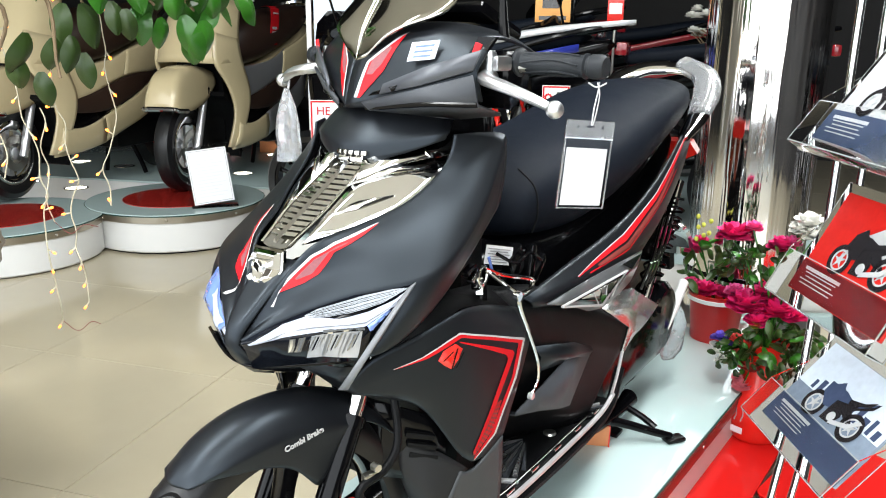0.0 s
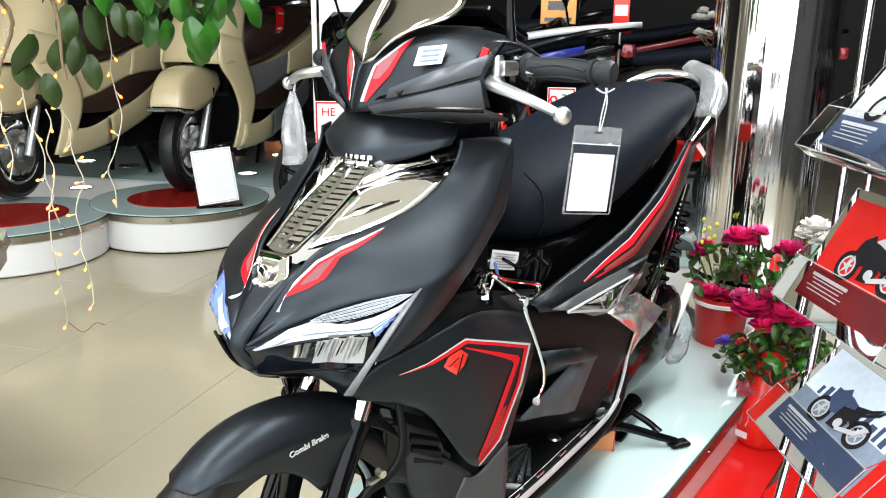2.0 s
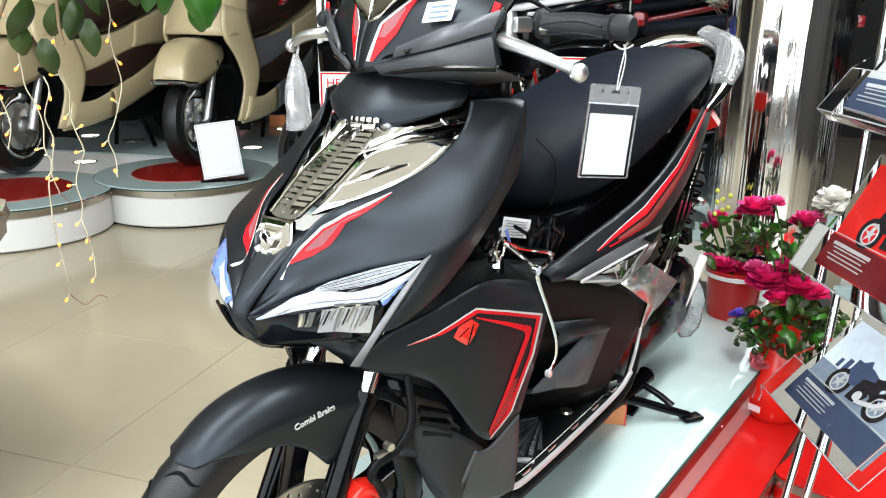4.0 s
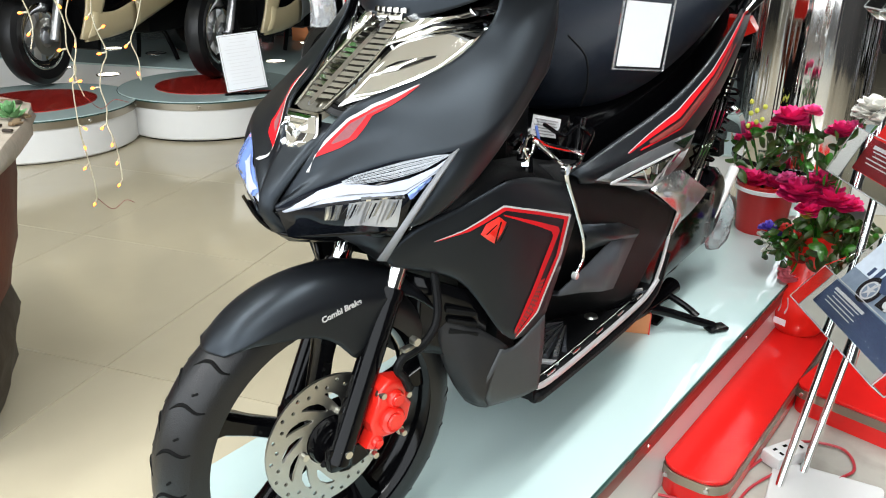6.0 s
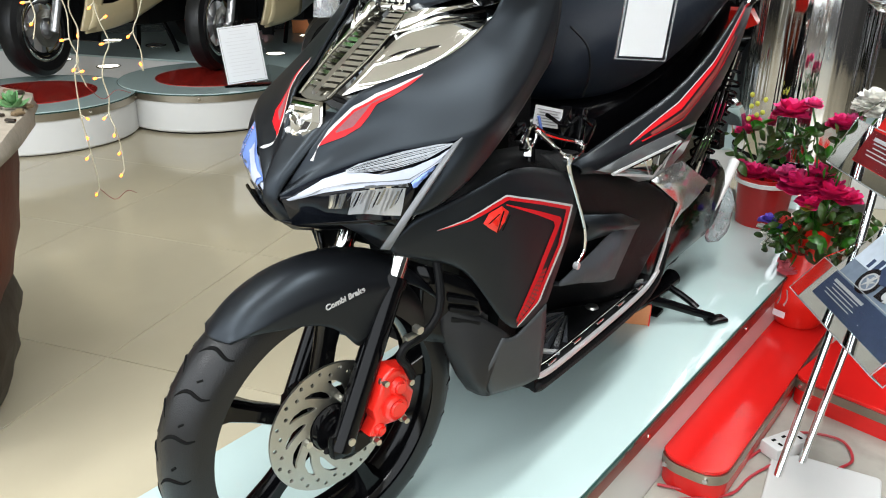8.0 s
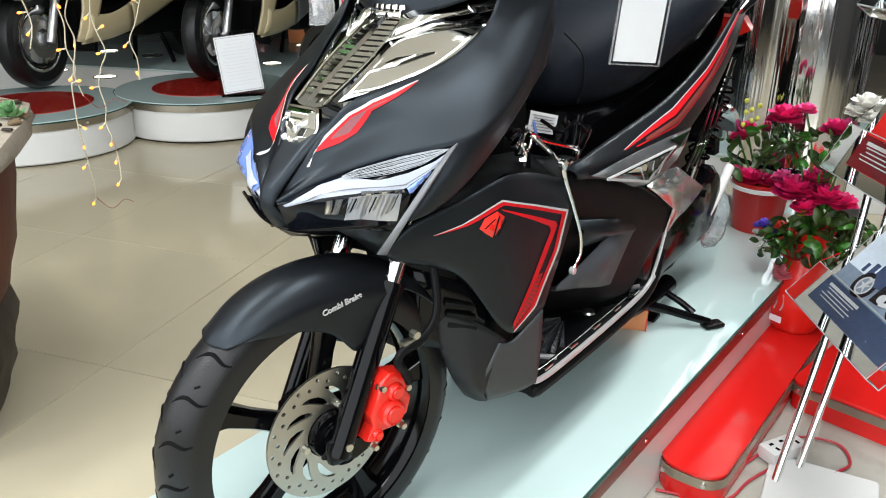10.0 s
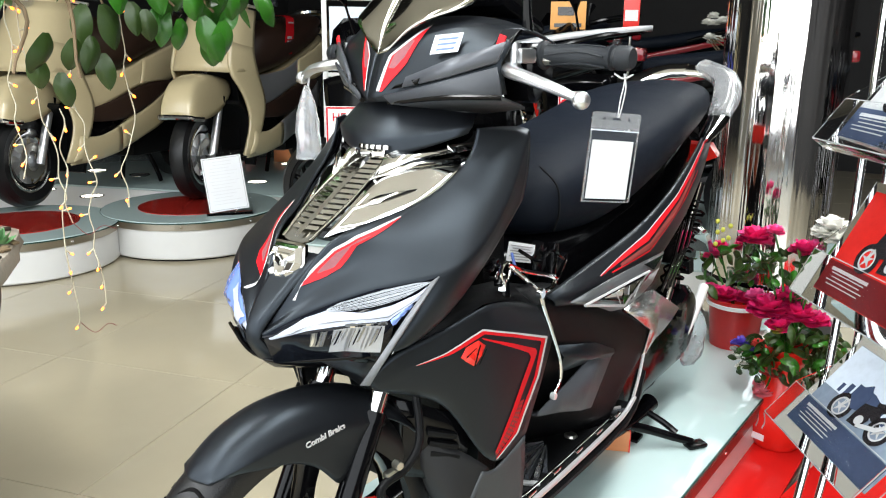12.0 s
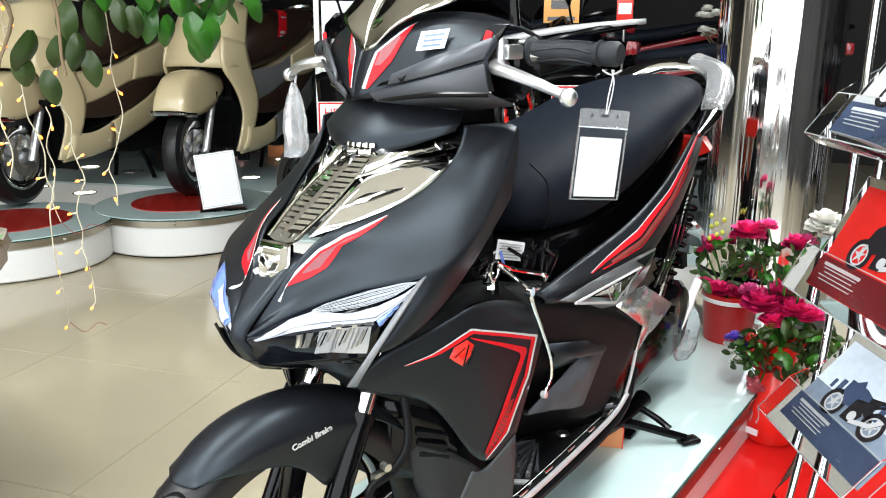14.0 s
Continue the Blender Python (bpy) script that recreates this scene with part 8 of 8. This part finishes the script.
def board(name, label, x, y, z, w, h, yaw, face, border=None, bars=(), ink=INK):
    t = thing(name, label, "sign", pose(x, y, z, 0, 0, yaw), "small signs")
    part("panel", box((w, 0.008, h), (0, 0, 0), 0.002), face, t)
    if border:
        for dx, dz, sx, sz in ((-w / 2 + 0.006, 0, 0.006, h - 0.01), (w / 2 - 0.006, 0, 0.006, h - 0.01), (0, h / 2 - 0.006, w - 0.01, 0.006), (0, -h / 2 + 0.006, w - 0.01, 0.006)):
            part("border", box((sx, 0.002, sz), (dx, -0.0052, dz)), border, t)
    for dx, dz, sx, sz in bars:
        part("print_bar", box((sx, 0.002, sz), (dx, -0.0055, dz)), ink, t)
    part("post", rod((0, 0.006, -h / 2 + 0.01), (0, 0.006, FLOOR - z), 0.006), STEEL, t)
    return t


red_sign = board("sign_board", "white sign board with a rounded red border", -1.42, 1.86, 0.62, 0.30, 0.17, 37, WHITE, RED)
part("lettering", letters("HE", 0.048, axes((-0.095, -0.0065, 0.040), (1, 0, 0), (0, 0, 1))), RED, red_sign)
part("lettering", letters("ON", 0.048, axes((0.085, -0.0065, 0.040), (1, 0, 0), (0, 0, 1))), INK, red_sign)
board("sign_board", "orange sign board with a printed motorbike", -1.04, 2.95, 1.10, 0.17, 0.13, 20, mat("orange_board", (0.75, 0.36, 0.10), 0.5), None, ((-0.01, 0.02, 0.08, 0.04), (0.0, -0.045, 0.13, 0.018)), CARD_DARK)
tag3 = board("warranty_tag", "white and red tag reading 3 on the bike behind", -0.665, 2.25, 0.715, 0.11, 0.13, 24, WHITE, RED, ((0, -0.045, 0.10, 0.03),), RED)
part("lettering", letters("3", 0.055, axes((0.012, -0.0065, 0.018), (1, 0, 0), (0, 0, 1))), CARD_DARK, tag3)
part("printed_gear", plate([[((0.018 if k % 2 else 0.014) * math.cos(k * math.tau / 20), (0.018 if k % 2 else 0.014) * math.sin(k * math.tau / 20)) for k in range(20)], circle(0.008, 16)], 0.001, axes((-0.030, -0.006, 0.018), (1, 0, 0), (0, 0, 1))), RED, tag3)
for x, y, z, yaw in ((-0.76, 3.05, 1.13, 20), (-2.35, 2.95, 1.06, 35)):
    board("price_card", "red and white price card on a thin stalk", x, y, z, 0.075, 0.20, yaw, RED_PLASTIC, None, ((0, 0.07, 0.06, 0.02), (0, -0.03, 0.06, 0.05)), WHITE)


BENCH = 0.023
bench = thing("back_platform", "white display platform with a glass top behind the scooter", "platform", pose(-3.95, 3.1, 0, 0, 0, HEAD))
part("body", box((2.6, 3.9, 0.2), (2.75, 0.2, FLOOR + 0.1), 0.004), WHITE, bench)
part("glass_top", box((2.62, 3.92, 0.012), (2.75, 0.2, 0.017), 0.002), GLASS_TOP, bench)


def dark_bike(x, y, yaw, accent, second, label, wing=None):
    """A parked underbone motorbike seen from its side and rear."""
    t = thing("motorbike", label, "motorbike", pose(x, y, BENCH, 0, 0, yaw), "motorbikes behind")
    for wy, nm in ((0.0, "front_wheel"), (1.22, "rear_wheel")):
        w = part(nm, lathe([(0.22, -0.03), (0.25, -0.042), (0.28, 0), (0.25, 0.042), (0.22, 0.03)], 48, pose(0, wy, 0.28, 0, 90, 0)), RUBBER, t)
        part("rim", plate([circle(0.225, 48), circle(0.20, 48)], 0.05, pose(0, wy, 0.28, 0, 90, 0)), GLOSS, w)
        for k in range(5):
            part("spoke", rod((0, wy, 0.28), (0, wy + 0.21 * math.sin(k * 1.2566), 0.28 + 0.21 * math.cos(k * 1.2566)), 0.012), GLOSS, w)
    lofted("seat", [(0.55, 0.09, 0.98, 0.90), (0.70, 0.13, 1.0, 0.90), (0.95, 0.14, 1.02, 0.93), (1.2, 0.12, 1.07, 0.98), (1.45, 0.07, 1.08, 1.02)], SEAT, t, "long black seat", e=3)
    lofted("tail_body", [(0.45, 0.10, 0.90, 0.70), (0.75, 0.14, 0.93, 0.74), (1.1, 0.13, 0.98, 0.84), (1.4, 0.09, 1.03, 0.93), (1.55, 0.04, 1.05, 0.99)], accent, t, "coloured tail body", e=3)
    lofted("engine", [(0.35, 0.10, 0.62, 0.30), (0.6, 0.14, 0.66, 0.28), (0.95, 0.12, 0.62, 0.32)], GLOSS, t, "dark engine", e=4)
    for s in (1, -1):
        cage("side_cowl", [
            [(0.10, 0.05, 0.86), (0.14, 0.20, 0.90), (0.15, 0.42, 0.88)],
            [(0.14, 0.08, 0.70), (0.18, 0.22, 0.70), (0.17, 0.45, 0.72)],
            [(0.12, 0.14, 0.45), (0.15, 0.26, 0.42), (0.12, 0.46, 0.52)]], accent, t, 0.01, 2, s=s, label="coloured side cowl")
        cage("tail_flash", [[(0.145, 0.60, 0.86), (0.150, 0.95, 0.93), (0.11, 1.40, 1.02)], [(0.150, 0.60, 0.82), (0.150, 0.95, 0.89), (0.108, 1.40, 0.985)]], second, t, 0.004, 1, s=s)
        part("fork_leg", rod((s * 0.09, 0.0, 0.28), (s * 0.09, 0.22, 0.85), 0.02), SILVER, t)
        part("grip", rod((s * 0.18, 0.26, 1.06), (s * 0.34, 0.32, 1.05), 0.018), GRIP, t)
        part("mirror", tube([(s * 0.18, 0.26, 1.08), (s * 0.22, 0.24, 1.20), (s * 0.26, 0.24, 1.26)], [0.006, 0.006, 0.03], 10, 4), GLOSS, t)
        part("rear_shock", tube([(s * 0.11 + 0.025 * math.cos(k * 0.8), 1.10 - 0.0012 * k, 0.46 + 0.0042 * k + 0.02 * math.sin(k * 0.8)) for k in range(70)], 0.006, 6, 1), RED_PLASTIC if s > 0 else CHROME, t, "coil spring shock")
        part("grab_rail", tube([(s * 0.12, 1.05, 0.98), (s * 0.13, 1.35, 1.06), (s * 0.07, 1.56, 1.10), (0, 1.58, 1.10)], 0.014, 10, 5), GLOSS, t, "black grab rail")
        part("indicator", box((0.05, 0.04, 0.03), (s * 0.13, 1.48, 0.96), 0.01), LENS, t)
    part("head_cowl", loft([[(xx * f, 0.16 + dy * f, z) for xx, dy in ((-0.15, 0.06), (-0.08, -0.08), (0.08, -0.08), (0.15, 0.06), (0, 0.14))] for z, f in ((0.95, 0.6), (1.02, 1.0), (1.10, 0.9), (1.16, 0.4))]), accent, t, "coloured head cowl", 60)
    if wing:
        cage("tail_wing", [[(-0.13, 0.98, 1.03), (-0.05, 1.0, 1.055), (0.05, 1.0, 1.055), (0.13, 0.98, 1.03)], [(-0.15, 1.25, 1.085), (-0.05, 1.27, 1.105), (0.05, 1.27, 1.105), (0.15, 1.25, 1.085)], [(-0.10, 1.58, 1.12), (-0.04, 1.63, 1.125), (0.04, 1.63, 1.125), (0.10, 1.58, 1.12)]], wing, t, 0.022, 1, label="pale silver tail wing")
    part("tail_lamp", box((0.14, 0.05, 0.06), (0, 1.58, 1.0), 0.016), DARK_LAMP, t, "dark red tail lamp")
    part("muffler", rod((-0.14, 0.7, 0.36), (-0.17, 1.35, 0.46), 0.05, 0.058, 24, 0.01), GLOSS, t)
    for s in (1, -1):
        part("stand_leg", rod((s * 0.08, 0.80, 0.30), (s * 0.14, 0.84, 0.006), 0.012), GLOSS, t)
    return t


BLUE_PAINT = mat("blue_paint", (0.02, 0.03, 0.22), 0.2, 0, 0.1, 6, coat=0.6)
RED_PAINT = mat("dark_red_paint", (0.22, 0.008, 0.015), 0.2, 0, 0.1, 6, coat=0.6)
PALE_WING = mat("pale_silver_paint", (0.55, 0.56, 0.58), 0.3, 0.1, 0.05, 8)
DARK_LAMP = mat("dark_red_lens", (0.16, 0.006, 0.010), 0.1, 0, 0.1, 20, coat=0.6)
dark_bike(-2.43, 3.07, -70, RED_PAINT, GLOSS, "dark red and black motorbike parked behind the platform")
for x, y, yaw, flash, wing, words in ((-1.86, 2.12, -76, BLUE_PAINT, PALE_WING, "black and blue underbone motorbike with a silver tail wing"),
                                      (-1.20, 2.95, -74, RED_PAINT, None, "black motorbike with red flashes on the back platform")):
    bike = dark_bike(x, y, yaw, GLOSS, flash, words, wing)
    bike.scale = (0.9, 0.9, 0.9)
dark_bike(-2.0, 4.3, -60, GLOSS, RED_PAINT, "black and red motorbike parked further back")
# Extra bikes, mostly out of view, added to darken the column's reflections.
for x, y, yaw in ((0.75, 3.0, -40), (1.55, 2.75, -35), (2.35, 2.4, -30)):
    dark_bike(x, y, yaw, GLOSS, RED_PAINT, "black motorbike parked beyond the column").location.z = FLOOR

wf = thing("white_flowers", "bunch of white artificial flowers in a dark vase", "flowers", pose(-0.35, 3.55, FLOOR))
part("vase", lathe([(0, 0), (0.09, 0), (0.12, 0.5), (0.10, 0.9), (0, 0.9)], 24), GLOSS, wf)
for k in range(26):
    r = random.Random(k)
    rose(wf, Vector((r.uniform(-0.28, 0.28), r.uniform(-0.15, 0.15), 1.22 + r.uniform(-0.14, 0.16))), 0.038, PETAL_WHITE, 100 + k)
    part("stem", tube([(0, 0, 0.85), (r.uniform(-0.1, 0.1), 0, 1.05), (r.uniform(-0.2, 0.2), r.uniform(-0.1, 0.1), 1.2)], 0.003, 5, 3), STEM, wf)


def plastic_bag(at):
    """A clear crumpled bag hanging from the right brake lever."""
    rnd = random.Random(21)
    t = thing("plastic_bag", "clear crumpled plastic bag hanging from the brake lever", "bag", Matrix.Translation(at))
    rings = []
    for k in range(9):
        f = k / 8
        w = 0.005 + 0.021 * min(1, f * 2.2) ** 0.8
        rings.append([((w + rnd.uniform(-0.004, 0.004) * f) * math.cos(a) * 1.0, (w * 0.55 + rnd.uniform(-0.004, 0.004) * f) * math.sin(a), -0.012 - 0.125 * f + rnd.uniform(-0.003, 0.003)) for a in [j * math.tau / 14 for j in range(14)]])
    part("bag", loft(rings), FILM, t, "thin clear film", 20)
    part("loop", tube([(0, -0.010, -0.004), (0.004, -0.013, 0.004), (0, 0.0, 0.013), (-0.004, 0.011, 0.003), (0, 0.004, -0.014)], 0.002, 6, 4), WHITE_DECAL, t)


plastic_bag(HB @ Vector((-0.272, -0.028, 0.882)))
